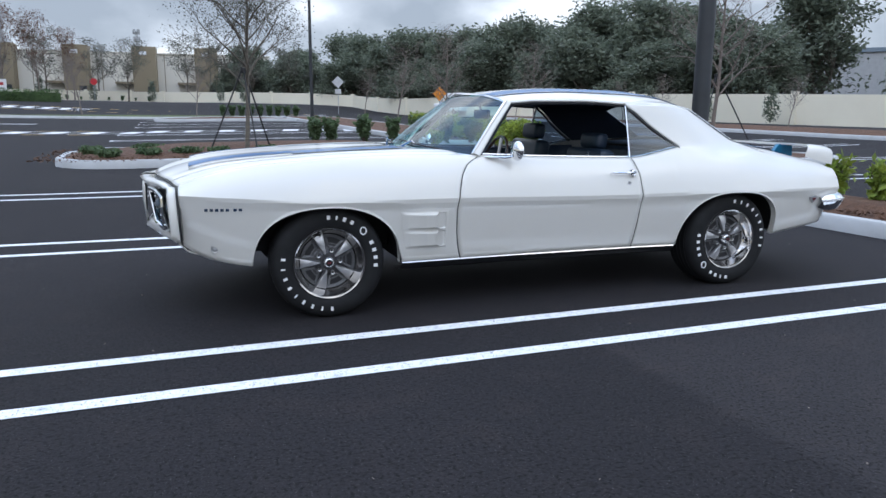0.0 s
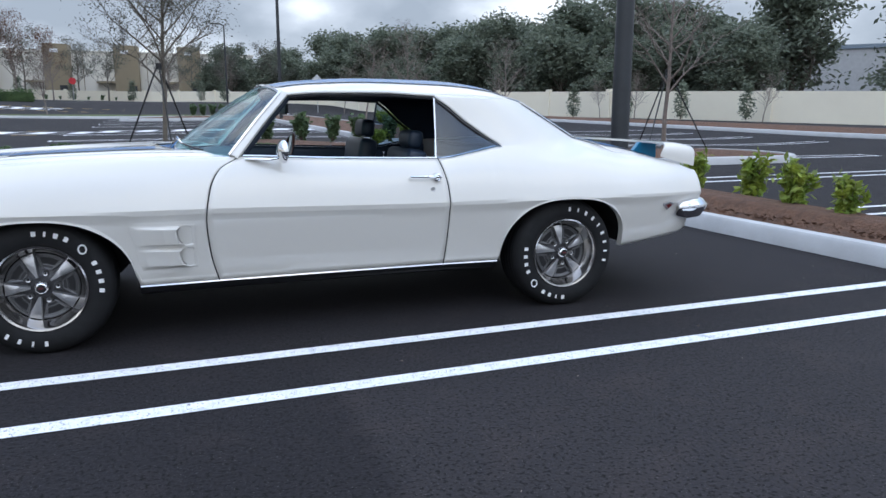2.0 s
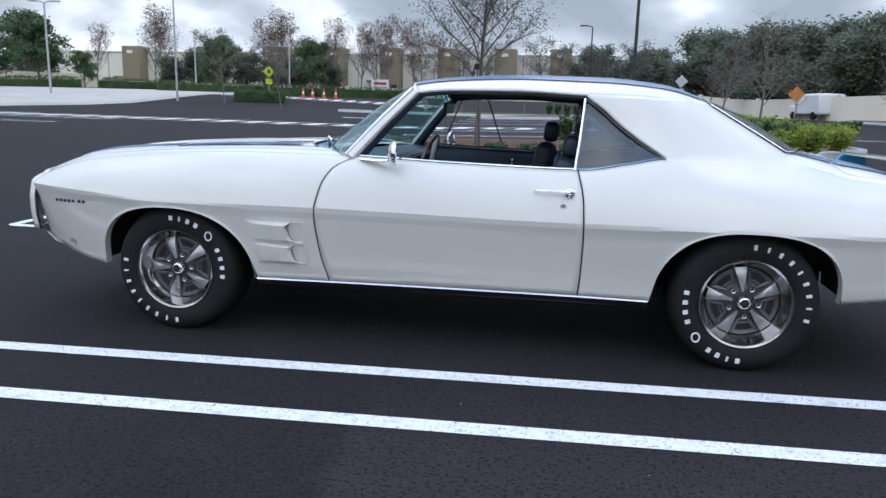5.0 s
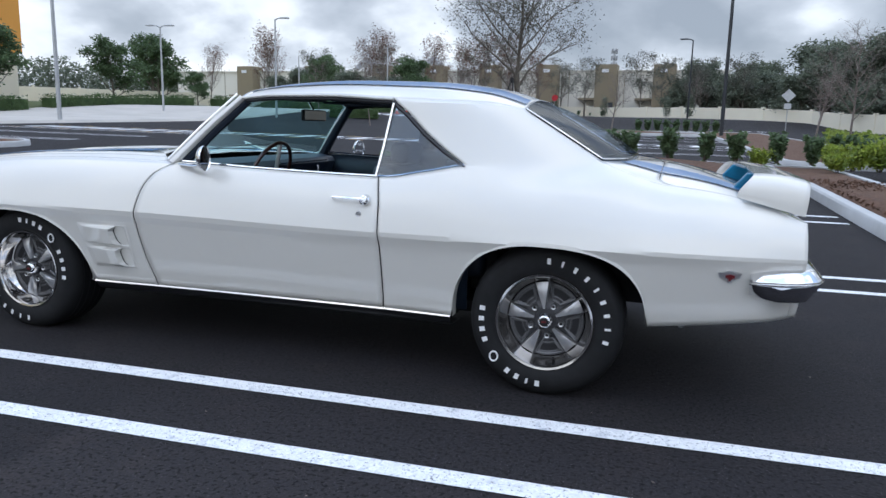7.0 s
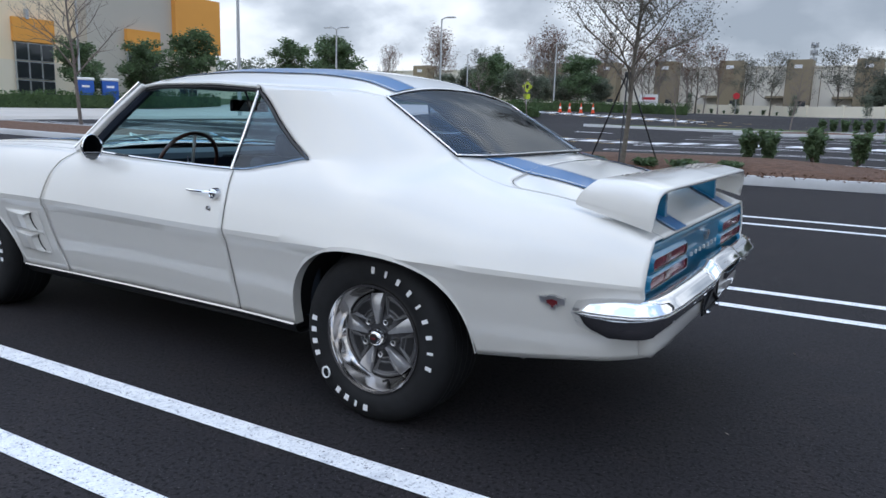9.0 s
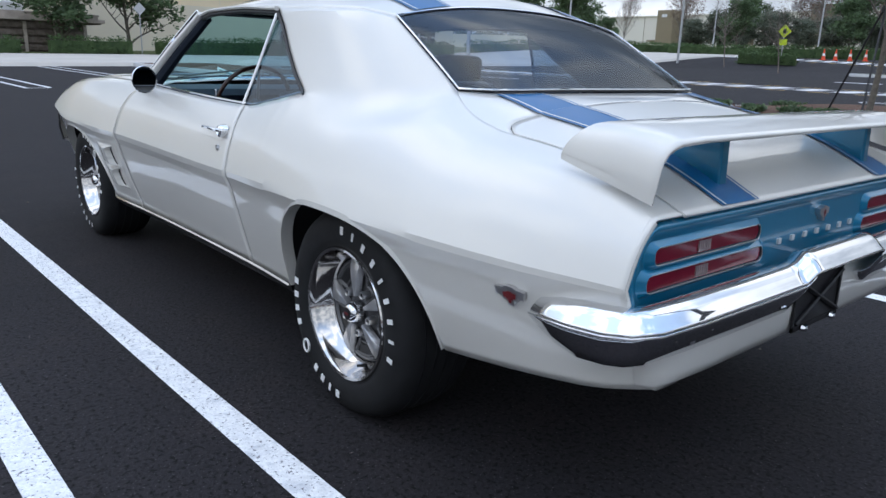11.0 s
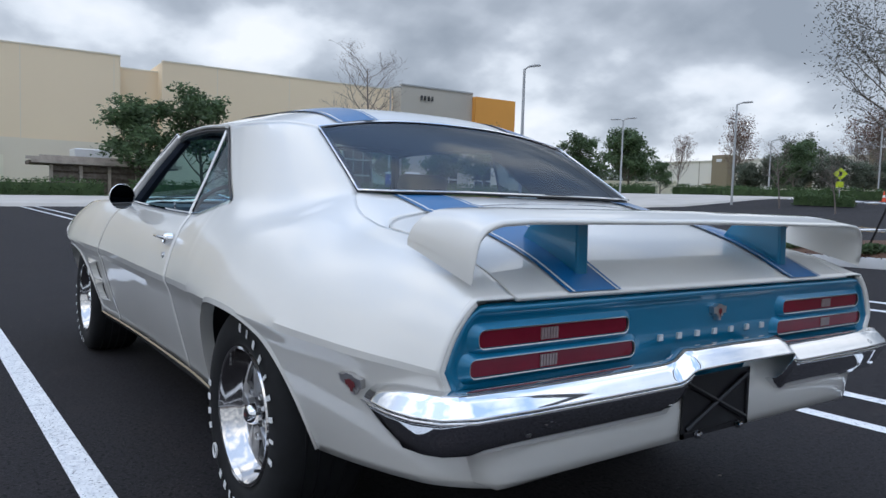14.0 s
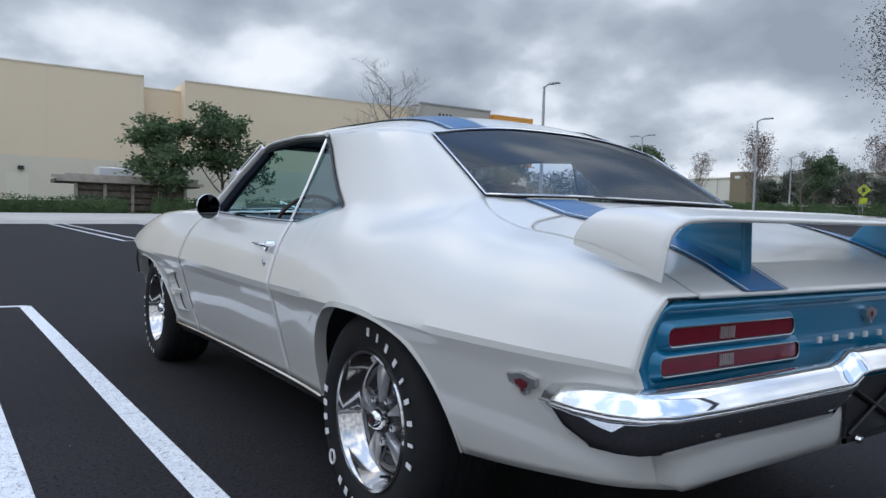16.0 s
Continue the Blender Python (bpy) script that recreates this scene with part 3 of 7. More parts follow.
def half_width(x, z):
    w, zc, zt = float(crease_w(x)), float(crease_z(x)), float(top_z(x))
    if z >= zc:
        t = (z - zc) / max(zt - zc, 0.02)
        return w - (w - float(top_w(x))) * (0.55 * t + 0.45 * t ** 3.2)
    t = min(1, (zc - z) / 0.34)
    r = max(0.0, min(1.0, (x - 2.19) / 0.145))
    q = max(0.0, min(1.0, (0.565 - z) / 0.06))
    w -= 0.065 * r * r * q * q * (3 - 2 * q)
    tuck = 0.022 * max(0.0, min(1.0, (x - 1.45) / 0.35)) * t * t
    return w - 0.012 * min(1, t * 7) - 0.090 * t * (0.85 + 0.15 * t) - tuck - 0.02 * max(0, (-1.7 - x) / 0.5) * t


door_front = curve_at([0.26, 0.30, 0.444, 0.60, 0.762, 0.858, 0.901, 0.93], [-0.563, -0.577, -0.610, -0.622, -0.597, -0.543, -0.465, -0.42])
door_rear = curve_at([0.30, 0.338, 0.557, 0.739, 0.887, 0.92], [0.632, 0.637, 0.643, 0.635, 0.602, 0.59])


def side_panel(s, edge_a, edge_b, us, nz=26, top=None):
    """Part of the body side between two upright edges x(z), from the lower edge to the shoulder."""
    us = np.linspace(0, 1, us) if isinstance(us, int) else us
    top = top or top_z
    P = np.zeros((len(us), nz, 3))
    for i, u in enumerate(us):
        for j in range(nz):
            v = j / (nz - 1)
            x = float(edge_a(0.6) * (1 - u) + edge_b(0.6) * u)
            for _ in range(6):
                zb, zc, zt = bottom_z(x), float(crease_z(x)), float(top(x))
                zc = max(zc, zb + 0.004)
                z = zb + (zc - zb) * v / 0.46 if v <= 0.46 else zc + (zt - zc) * (v - 0.46) / 0.54
                x = float(edge_a(z) * (1 - u) + edge_b(z) * u)
            P[i, j] = x, s * half_width(x, z), z
    return P


car = thing("car", pose(0, 0, 0), "white vintage two-door muscle car with blue stripes, parked on asphalt", "car")
GAP = 0.0035


rail = curve_at([-0.20, 0.0, 0.3, 0.62, 0.85, 1.05, 1.20], [0.600, 0.625, 0.638, 0.645, 0.636, 0.600, 0.545])
rail_z = curve_at([-0.20, 0.0, 0.3, 0.62, 0.85, 1.05, 1.20], [1.225, 1.240, 1.242, 1.228, 1.222, 1.214, 1.190])
roof_c = curve_at([-0.27, -0.1, 0.3, 0.7, 1.0, 1.22], [1.285, 1.312, 1.335, 1.330, 1.300, 1.232])
LID = 0.868


def roof_pt(u, v):
    xe = -0.20 + 1.40 * u
    x = xe - 0.075 * (1 - v * v) * (1 - u) ** 2 - 0.02 * (1 - v * v) * u ** 4
    w, zr, zc = float(rail(xe)), float(rail_z(xe)), float(roof_c(x))
    return np.array((x, v * w, zr + (zc - zr) * (1 - abs(v) ** 2.6)))


def deck_pt(x, v):
    w, zs, zc = float(top_w(x)), float(top_z(x)), float(deck_z(x))
    a = abs(v)
    p = 2.5 + 4 * max(0.0, min(1.0, (1.80 - x) / 0.3))
    return np.array((x, v * w, zs + (zc - zs) * (1 - a ** p) + 0.012 * (1 - a ** 4) * max(0, min(1, (x - 1.6) * 3)) * max(0, (2.335 - x)) * 2))


def sail_edges(s, k):
    """The sail panel's front edge along the side window and its rear edge along the rear window."""
    front = along([(0.62, s * 0.645, 1.218), (0.70, s * 0.668, 1.165), (0.79, s * 0.698, 1.085), (0.89, s * 0.729, 1.012), (1.0, s * float(top_w(1.0)), float(top_z(1.0)))], k)
    rear = along([(1.20, s * 0.545, 1.187), (1.30, s * 0.554, 1.128), (1.43, s * 0.567, 1.050), (1.545, s * 0.580, 0.980)], k)
    return front, rear


def welded(name, geos, mat, parent, soft, turns, centre, label=""):
    """Panels welded into one skin; the places named by soft are faired into one another."""
    v, f = join(*geos)
    bm = bmesh.new()
    vs = [bm.verts.new(p) for p in v]
    for q in f:
        bm.faces.new([vs[i] for i in q])
    bmesh.ops.remove_doubles(bm, verts=bm.verts[:], dist=0.0008)
    bm.normal_update()
    for q in bm.faces:
        c = q.calc_center_median()
        if q.normal.dot(Vector((0, c.y, c.z - centre))) < 0:
            q.normal_flip()
    chosen = [w for w in bm.verts if not w.is_boundary and soft(w.co)]
    for _ in range(turns):
        bmesh.ops.smooth_vert(bm, verts=chosen, factor=0.5, use_axis_x=True, use_axis_y=True, use_axis_z=True)
    return part(name, bm, mat, parent, label, thick=0.004, sharp=14)


QUARTER = {}
SK = 41
SAIL_ROWS, FOOT_ROWS = 24, 9
for s in (-1, 1):
    stations = np.concatenate([np.linspace(0.6, 1.0, 30)[:-1], np.linspace(1.0, 1.56, SK), np.linspace(1.56, 2.335, 52)[1:]])
    i0, i1 = 29, 29 + SK - 1

    def foot_z(x):
        q = min(1, max(0, (x - 1.0) / 0.56))
        return float(top_z(x)) - 0.085 * math.sin(math.pi * q) ** 0.8
    us = (stations - 0.602) / (2.335 - 0.602)
    us[0], us[-1] = 0, 1
    side = side_panel(s, lambda z: door_rear(z) + GAP, lambda z: 2.335, us, 30, foot_z)
    front, rear = sail_edges(s, SAIL_ROWS)
    front[-1] = side[i0, -1]
    P = []
    for i in range(SAIL_ROWS):
        c = mix3((0.98, s * 0.675, 1.232), (1.36, s * 0.738, 0.965), i / (SAIL_ROWS - 1))
        P.append([bezier(front[i], c, rear[i], k / (SK - 1)) for k in range(SK)])
    P[0] = [roof_pt((0.62 + 0.58 * k / (SK - 1) + 0.20) / 1.40, s) for k in range(SK)]
    last = P[-1]
    for r in range(1, FOOT_ROWS + 1):
        t, row = r / FOOT_ROWS, []
        for k in range(SK):
            a, b = last[k], side[i0 + k, -1]
            c = np.array(((a[0] + b[0]) / 2, s * (0.5 * abs(a[1]) + 0.5 * abs(b[1])), 0.65 * min(a[2], b[2] + 0.04) + 0.35 * (a[2] + b[2]) / 2))
            row.append(bezier(a, c, b, t))
        P.append(row)
    P = np.array(P)
    Q = np.zeros((len(stations) - i1, FOOT_ROWS + 1, 3))
    col = P[SAIL_ROWS - 1:, -1]
    for i in range(Q.shape[0]):
        x = stations[i1 + i]
        for r in range(FOOT_ROWS + 1):
            v = LID + 0.007 + (1 - LID - 0.007) * r / FOOT_ROWS
            q = deck_pt(x, s * v)
            k = max(0.0, 1 - (x - 1.56) / 0.18) ** 2
            Q[i, r] = q + (col[r] - deck_pt(1.56, s * v)) * k
        Q[i, -1] = side[i1 + i, -1]
    QUARTER[s] = welded("quarter_panel", (grid(side), grid(P), grid(Q)), M_PAINT, car,
                        lambda w: w.x > 0.9 and w.z > float(crease_z(w.x)) + 0.09 and not (w.z > 1.15 and w.x < 1.0), 14, 0.6)


for s in (-1, 1):
    flip = s > 0
    fender = part("front_fender", grid(side_panel(s, lambda z: -2.158 + 0.03 * (0.78 - z), lambda z: door_front(z) - GAP, 130), flip), M_PAINT, car, thick=0.004, sharp=11)
    door = part("door", grid(side_panel(s, lambda z: door_front(z) + GAP, lambda z: door_rear(z) - GAP, 40), flip), M_PAINT, car, thick=0.004, sharp=11)
    quarter = QUARTER[s]
    # dark strips behind the door gaps stand for the shade in them
    for k, e in enumerate((door_front, door_rear)):
        zs = np.linspace(0.292, 0.895 if k else 0.905, 18)
        a = [(float(e(z)) - 0.02, s * (half_width(float(e(z)), z) - 0.014), z) for z in zs]
        b = [(float(e(z)) + 0.02, s * (half_width(float(e(z)), z) - 0.014), z) for z in zs]
        part("door_gap_shade", strip(a, b), M_GAPSHADE, car, thick=0.003)
    # turned-in lips of the wheel openings, and the wheel houses
    for name, x0, x1, xm in (("front_wheel_lip", -1.788, -0.958, -1.373), ("rear_wheel_lip", 0.967, 1.777, 1.335)):
        th = np.linspace(0, 1, 70)
        xs = x0 + (x1 - x0) * (0.5 - 0.5 * np.cos(np.pi * th))
        o = [(x, s * (half_width(x, bottom_z(x)) + 0.006), bottom_z(x)) for x in xs]
        m1 = [(x, s * (half_width(x, bottom_z(x)) + 0.004), bottom_z(x) + 0.016) for x in xs]
        i = [(xm + (x - xm) * 0.99, s * (half_width(x, bottom_z(x)) - 0.035), bottom_z(x) + 0.004) for x in xs]
        part(name, grid(np.array([m1, o, i]).transpose(1, 0, 2), not flip), M_PAINT, fender if xm < 0 else quarter)
        w = [(xm + (x - xm) * 1.04, s * (half_width(x, bottom_z(x)) - 0.03), bottom_z(x) + 0.02) for x in xs]
        d = [(xm + (x - xm) * 1.04, s * 0.50, bottom_z(x) + 0.03) for x in xs]
        part("wheel_house", grid(np.array([w, d]).transpose(1, 0, 2)), M_UNDER, car)
        wall = [(x0, s * 0.52, 0.36), (x1, s * 0.52, 0.36), (x1, s * 0.52, 0.72), (x0, s * 0.52, 0.72)]
        part("wheel_house_wall", (wall, [(0, 1, 2, 3)]), M_UNDER, car, smooth=False, thick=0.01)
    # sill: thin bright strip and the black rocker below
    xs = np.linspace(-0.945, 0.955, 24)
    a = [(x, s * (half_width(x, 0.292) + 0.004), 0.295) for x in xs]
    b = [(x, s * (half_width(x, 0.292) + 0.008), 0.288) for x in xs]
    c = [(x, s * (half_width(x, 0.292) - 0.01), 0.286) for x in xs]
    part("sill_strip", grid(np.array([a, b, c]).transpose(1, 0, 2), not flip), M_DIMCHROME, car)
    a = [(x, s * (half_width(x, 0.292) - 0.002), 0.287) for x in xs]
    b = [(x, s * (half_width(x, 0.292) - 0.012), 0.262) for x in xs]
    c = [(x, s * (half_width(x, 0.292) - 0.035), 0.243) for x in xs]
    d = [(x, s * (half_width(x, 0.292) - 0.16), 0.238) for x in xs]
    part("rocker_panel", grid(np.array([a, b, c, d]).transpose(1, 0, 2), not flip), M_BLACK, car)

    # air vents behind the front wheels: two scoops in a raised panel
    def vent_pt(u, v, out):
        x = -0.974 + 0.045 * (1 - v) + u * (0.295 - 0.035 * (1 - v))
        z = 0.372 + 0.226 * v
        return x, s * (half_width(x, z) + out), z
    def cup_edge(v, v0, v1):
        r = (v - v0) / (v1 - v0)
        return 0.69 + 0.03 * (1 - r) + 0.11 * abs(2 * r - 1) ** 4
    P = np.zeros((96, 84, 3))
    for i in range(96):
        for j in range(84):
            u, v = i / 95, j / 83
            e = min(u * 8, (1 - u) * 20, v * 16, (1 - v) * 16, 1)
            out = 0.002 + 0.004 * e
            for v0, v1 in ((0.04, 0.47), (0.53, 0.96)):
                if v0 < v < v1:
                    w = min(1, 9 * min((v - v0), (v1 - v)) / (v1 - v0)) ** 0.7
                    ub = cup_edge(v, v0, v1)
                    if u < ub:
                        out += w * 0.026 * min(1, u / 0.5) * (0.35 + 0.65 * u / 0.6)
                    elif u < 0.97:
                        out += -0.024 * w * min(1, (0.97 - u) / 0.16)
            P[i, j] = vent_pt(u, v, out)
    vent = part("fender_vent", grid(P, flip), M_PAINT, fender, "white twin air extractor vents", auto=False)
    # a black strip paints in the shade behind each scoop's rim
    for v0, v1 in ((0.04, 0.47), (0.53, 0.96)):
        mouth = []
        for v in np.linspace(v0 + 0.07 * (v1 - v0), v1 - 0.07 * (v1 - v0), 15):
            w = min(1, 9 * min((v - v0), (v1 - v)) / (v1 - v0)) ** 0.7
            u = cup_edge(v, v0, v1) + 0.016
            mouth.append([vent_pt(u, v, 0.004 - 0.018 * w), vent_pt(u, v, 0.002 + 0.004 * w)])
        part("vent_mouth_shade", grid(np.array(mouth)), M_BLACK, vent, "black strip standing for the shade in the vent opening")

    # door handle, lock, and the small round side lamp
    hx, hz = 0.515, 0.788
    w = half_width(hx, hz)
    handle = part("door_handle", sweep([(hx - 0.098, s * (w + 0.008), hz - 0.004), (hx - 0.092, s * (w + 0.026), hz + 0.004), (hx - 0.03, s * (w + 0.030), hz + 0.004),
                                        (hx + 0.03, s * (w + 0.030), hz + 0.003), (hx + 0.075, s * (w + 0.014), hz)], [0.006, 0.007, 0.008, 0.010, 0.014], 8, flat=0.8), M_CHROME, door, "chrome door handle")
    part("handle_button", moved(lathe([(0.0, 0.004), (0.010, 0.003), (0.014, -0.002), (0.021, 0.002), (0.023, 0.012), (0.024, 0.03)], 22), pose(hx + 0.056, s * (w + 0.03), hz - 0.002, 0, 0, 0 if s < 0 else 180)), M_CHROME, handle)
    part("lock", moved(lathe([(0.0, -0.002), (0.005, -0.002), (0.006, 0.002), (0.0125, 0.0), (0.0135, 0.008)], 18), pose(0.546, s * (half_width(0.546, 0.722) + 0.004), 0.722, 0, 0, 0 if s < 0 else 180)), M_SATIN, door)
    part("side_marker", moved(lathe([(0.0, -0.004), (0.012, -0.003), (0.014, 0.0), (0.022, -0.001), (0.023, 0.008)], 20), pose(-1.985, s * (half_width(-1.985, 0.415) + 0.002), 0.418, 0, 0, 0 if s < 0 else 180)), M_SATIN, fender)
    # dark blue script on the fender, kept as plain bars
    for k in range(7):
        x0 = -2.03 + 0.027 * k + (0.012 if k > 4 else 0)
        z0 = 0.632
        pts = [(x0, z0), (x0 + 0.017, z0), (x0 + 0.017, z0 + 0.015), (x0, z0 + 0.015)]
        vv = [(x, s * (half_width(x, z) + 0.0022), z) for x, z in pts]
        part("script_bar", (vv, [(0, 1, 2, 3) if s < 0 else (3, 2, 1, 0)]), M_SCRIPT, fender, smooth=False, thick=0.0012)
    # rear side emblem: a winged badge with red fill
    ex, ez = 2.07, 0.573
    w = half_width(ex, ez)
    yaw = -25 if s < 0 else 25
    bm_v, bm_f = [], []
    shape = [(-0.043, 0.022), (-0.02, 0.024), (-0.012, 0.03), (0.012, 0.03), (0.02, 0.024), (0.043, 0.022), (0.040, -0.002), (0.024, 0.0), (0.020, -0.012),
             (0.010, -0.008), (0.008, -0.026), (-0.008, -0.026), (-0.010, -0.008), (-0.020, -0.012), (-0.024, 0.0), (-0.040, -0.002)]
    n = len(shape)
    for dy in (0.010, 0.0):
        bm_v += [(x * 0.93, s * dy, z * 0.84) for x, z in shape]
    bm_f = [tuple(range(n)), tuple(range(2 * n - 1, n - 1, -1))] + [(i, n + i, n + (i + 1) % n, (i + 1) % n) for i in range(n)]
    tx = Vector((1, s * (half_width(ex + 0.03, ez) - half_width(ex - 0.03, ez)) / 0.06, 0)).normalized()
    tz = Vector((0, s * (half_width(ex, ez + 0.02) - half_width(ex, ez - 0.02)) / 0.04, 1)).normalized()
    ny = tz.cross(tx).normalized()
    m = Matrix(((tx.x, ny.x, tz.x, ex), (tx.y, ny.y, tz.y, s * (w + 0.001)), (tx.z, ny.z, tz.z, ez), (0, 0, 0, 1)))
    emblem = part("emblem", moved((bm_v, bm_f), m), M_SATIN, quarter, "chrome winged emblem with red fill", smooth=False)
    inner = [(x * 0.40, s * 0.0112, z * 0.50 - 0.001) for x, z in shape]
    part("emblem_fill", moved((inner, [tuple(range(n))]), m), M_REDPAINT, emblem, smooth=False, thick=0.001)


# ---- hood, cowl, deck and roof skins
def hood_pt(x, v):
    """v from -1 (left shoulder) to 1."""
    w = float(top_w(x)) if x > -2.2 else 0.715 - 0.5 * max(0, (-2.2 - x)) * 2
    zs, zc = float(top_z(max(x, -2.2))) - 0.45 * max(0, -2.2 - x), float(hood_z(x))
    a = abs(v)
    bulge = 1 - a ** 2.6
    ridge = 0.012 * math.exp(-((a - 0.80) / 0.10) ** 2) - 0.008 * math.exp(-((a - 0.93) / 0.04) ** 2)
    peak = 0.014 * max(0, 1 - a / 0.16) ** 0.8
    return np.array((x, v * w, zs + (zc - zs) * bulge + ridge * min(1, (x + 2.36) * 3) + peak * min(1, max(0, (-x - 0.7) * 2))))


def hood_back(v):
    return -0.86 + 0.37 * abs(v) ** 2.2


def hood_front(v):
    return -2.30 + 0.142 * abs(v) ** 2.0


def skin(front, back, pt, vs, nx, lift=0.0):
    P = np.zeros((nx, len(vs), 3))
    for j, v in enumerate(vs):
        for i in range(nx):
            x = front(v) + (back(v) - front(v)) * i / (nx - 1)
            P[i, j] = pt(x, v)
            P[i, j, 2] += lift
    return P


HV = 0.86
part("hood", grid(skin(hood_front, lambda v: hood_back(v), hood_pt, np.linspace(-HV, HV, 61), 60)), M_PAINT, car, thick=0.006)
for s in (-1, 1):
    vs = np.linspace(HV + 0.006, 1.0, 9) * s
    part("fender_top", grid(skin(hood_front, hood_back, hood_pt, vs, 60), s < 0), M_PAINT, car, thick=0.005)
# dark sheet under the hood edges paints the shade in their gaps
part("hood_gap_shade", grid(skin(lambda v: hood_front(v) + 0.05, lambda v: hood_back(v) - 0.05, lambda x, v: hood_pt(x, v) - np.array((0, 0, 0.012)), np.linspace(-0.95, 0.95, 21), 12)), M_GAPSHADE, car)


def stripes(pt, front, back, w_of, nx, parent, lo=0.255, hi=0.425, lift=0.0045):
    """Twin blue stripes with thin white lines set inside their edges."""
    for s in (-1, 1):
        for name, a, b, mat, up in (("stripe", lo, hi, M_STRIPE, lift), ("pinstripe", lo + 0.010, lo + 0.016, M_PAINT, lift + 0.0011),
                                    ("pinstripe", hi - 0.016, hi - 0.010, M_PAINT, lift + 0.0011)):
            P = np.zeros((nx, 7, 3))
            for j in range(7):
                y = s * (a + (b - a) * j / 6)
                for i in range(nx):
                    v = y / w_of(0)
                    x = front(v) + (back(v) - front(v)) * i / (nx - 1)
                    q = pt(x, y / w_of(x))
                    P[i, j] = q[0], q[1], q[2] + up
            part(name, grid(P, s < 0), mat, parent, auto=False)


hood_ob = bpy.data.objects["hood"]
stripes(hood_pt, lambda v: -1.53, lambda v: hood_back(v * 0.5) - 0.01, lambda x: float(top_w(x)) if x > -2.2 and x != 0 else 0.80, 50, hood_ob, 0.33, 0.50)
# twin hood scoops: a ramp near the nose runs in under a raised lid that carries the stripe
for s in (-1, 1):
    def lid_z(x, y):
        u = (x + 2.10) / 0.58
        return hood_pt(x, y / float(top_w(x)))[2] + 0.003 + 0.011 * max(0, 1 - u) ** 1.6
    P = np.zeros((14, 9, 3))
    for i in range(14):
        for j in range(9):
            x, y = -2.10 + 0.58 * i / 13, s * (0.32 + 0.19 * j / 8)
            e = min(1, 6 * min(j / 8, 1 - j / 8))
            P[i, j] = x, y, hood_pt(x, y / float(top_w(x)))[2] + 0.003 + (lid_z(x, y) - hood_pt(x, y / float(top_w(x)))[2]) * (0.15 + 0.85 * e)
    sc = part("hood_scoop", grid(P, s < 0), M_PAINT, hood_ob, auto=False, thick=0.004)
    Q = P[:, 1:8].copy()
    Q[:, :, 2] += 0.003
    part("stripe", grid(Q, s < 0), M_STRIPE, sc, auto=False)
    # black sheet painted in for the shade inside the scoop opening
    g = [[(-2.101, s * (0.332 + 0.166 * j / 8), hood_pt(-2.10, 0.41 / 0.74)[2] + 0.001 + k * 0.021 * min(1, 5 * min(j / 8, 1 - j / 8) + 0.2)) for j in range(9)] for k in range(2)]
    part("scoop_mouth_shade", grid(np.array(g)), M_BLACK, sc)
# cowl between hood and windscreen
P = [[np.array((hood_back(v) - 0.03 + k * 0.22 * (1 - 0.45 * abs(v)), v * float(top_w(-0.6)), hood_pt(hood_back(v), v)[2] - 0.014 - 0.008 * k)) for v in np.linspace(-0.98, 0.98, 31)] for k in (0, 0.5, 1)]
part("cowl", grid(np.array(P)), M_PAINT, car, thick=0.004)
P = [[np.array((hood_back(v) + 0.01 + k * 0.07, v * float(top_w(-0.6)), hood_pt(hood_back(v), v)[2] - 0.012)) for v in np.linspace(-0.62, 0.62, 31)] for k in (0, 1)]
part("cowl_grille", grid(np.array(P)), M_STRIPE, car)


FOOT = 0.785


def glass_foot(v):
    """Where the rear window meets the deck: x, for v across the shoulders."""
    return 1.665 - 0.12 * min(1.0, abs(v) / FOOT) ** 6


ACROSS = np.sin(np.linspace(-math.pi / 2, math.pi / 2, 45))


def lid_front(v):
    r = abs(v) / LID
    return 1.803 - 0.018 * r * r + 0.055 * max(0.0, (r - 0.90) / 0.10) ** 2.4


FOOT_LIFT = 0.980 - deck_pt(1.545, FOOT)[2]


def deck_skin(x, v):
    """The deck ahead of the lid, which rises to the lower corners of the rear window."""
    k = max(0.0, min(1.0, 1 - (x - 1.56) / 0.18)) ** 2
    return deck_pt(x, v) + np.array((0, 0, FOOT_LIFT * k * min(1.0, abs(v) / FOOT) ** 3 * max(0.0, min(1.0, 1 - (abs(v) - FOOT) / (LID - FOOT))) - 0.002 - 0.12 * max(0.0, abs(v) - LID)))


deck = part("deck_panel", grid(skin(lambda v: glass_foot(v) - 0.02, lambda v: lid_front(v) - 0.004, deck_skin, (LID + 0.03) * ACROSS, 14)), M_PAINT, car, thick=0.004)
lid = part("trunk_lid", grid(skin(lid_front, lambda v: 2.337, deck_pt, LID * ACROSS, 30)), M_PAINT, car, thick=0.008)
# dark sheet under the lid, the painted shade of its shut line
part("lid_gap_shade", grid(skin(lambda v: 1.765, lambda v: 2.32, lambda x, v: deck_pt(x, v) - np.array((0, 0, 0.010)), np.linspace(-0.9, 0.9, 21), 20)), M_GAPSHADE, car)
stripes(deck_pt, lid_front, lambda v: 2.336, lambda x: float(top_w(x)) if x else 0.74, 24, lid, 0.345, 0.503)
stripes(deck_skin, lambda v: glass_foot(v) + 0.005, lambda v: lid_front(v) - 0.004, lambda x: float(top_w(x)) if x else 0.74, 14, deck, 0.345, 0.503)

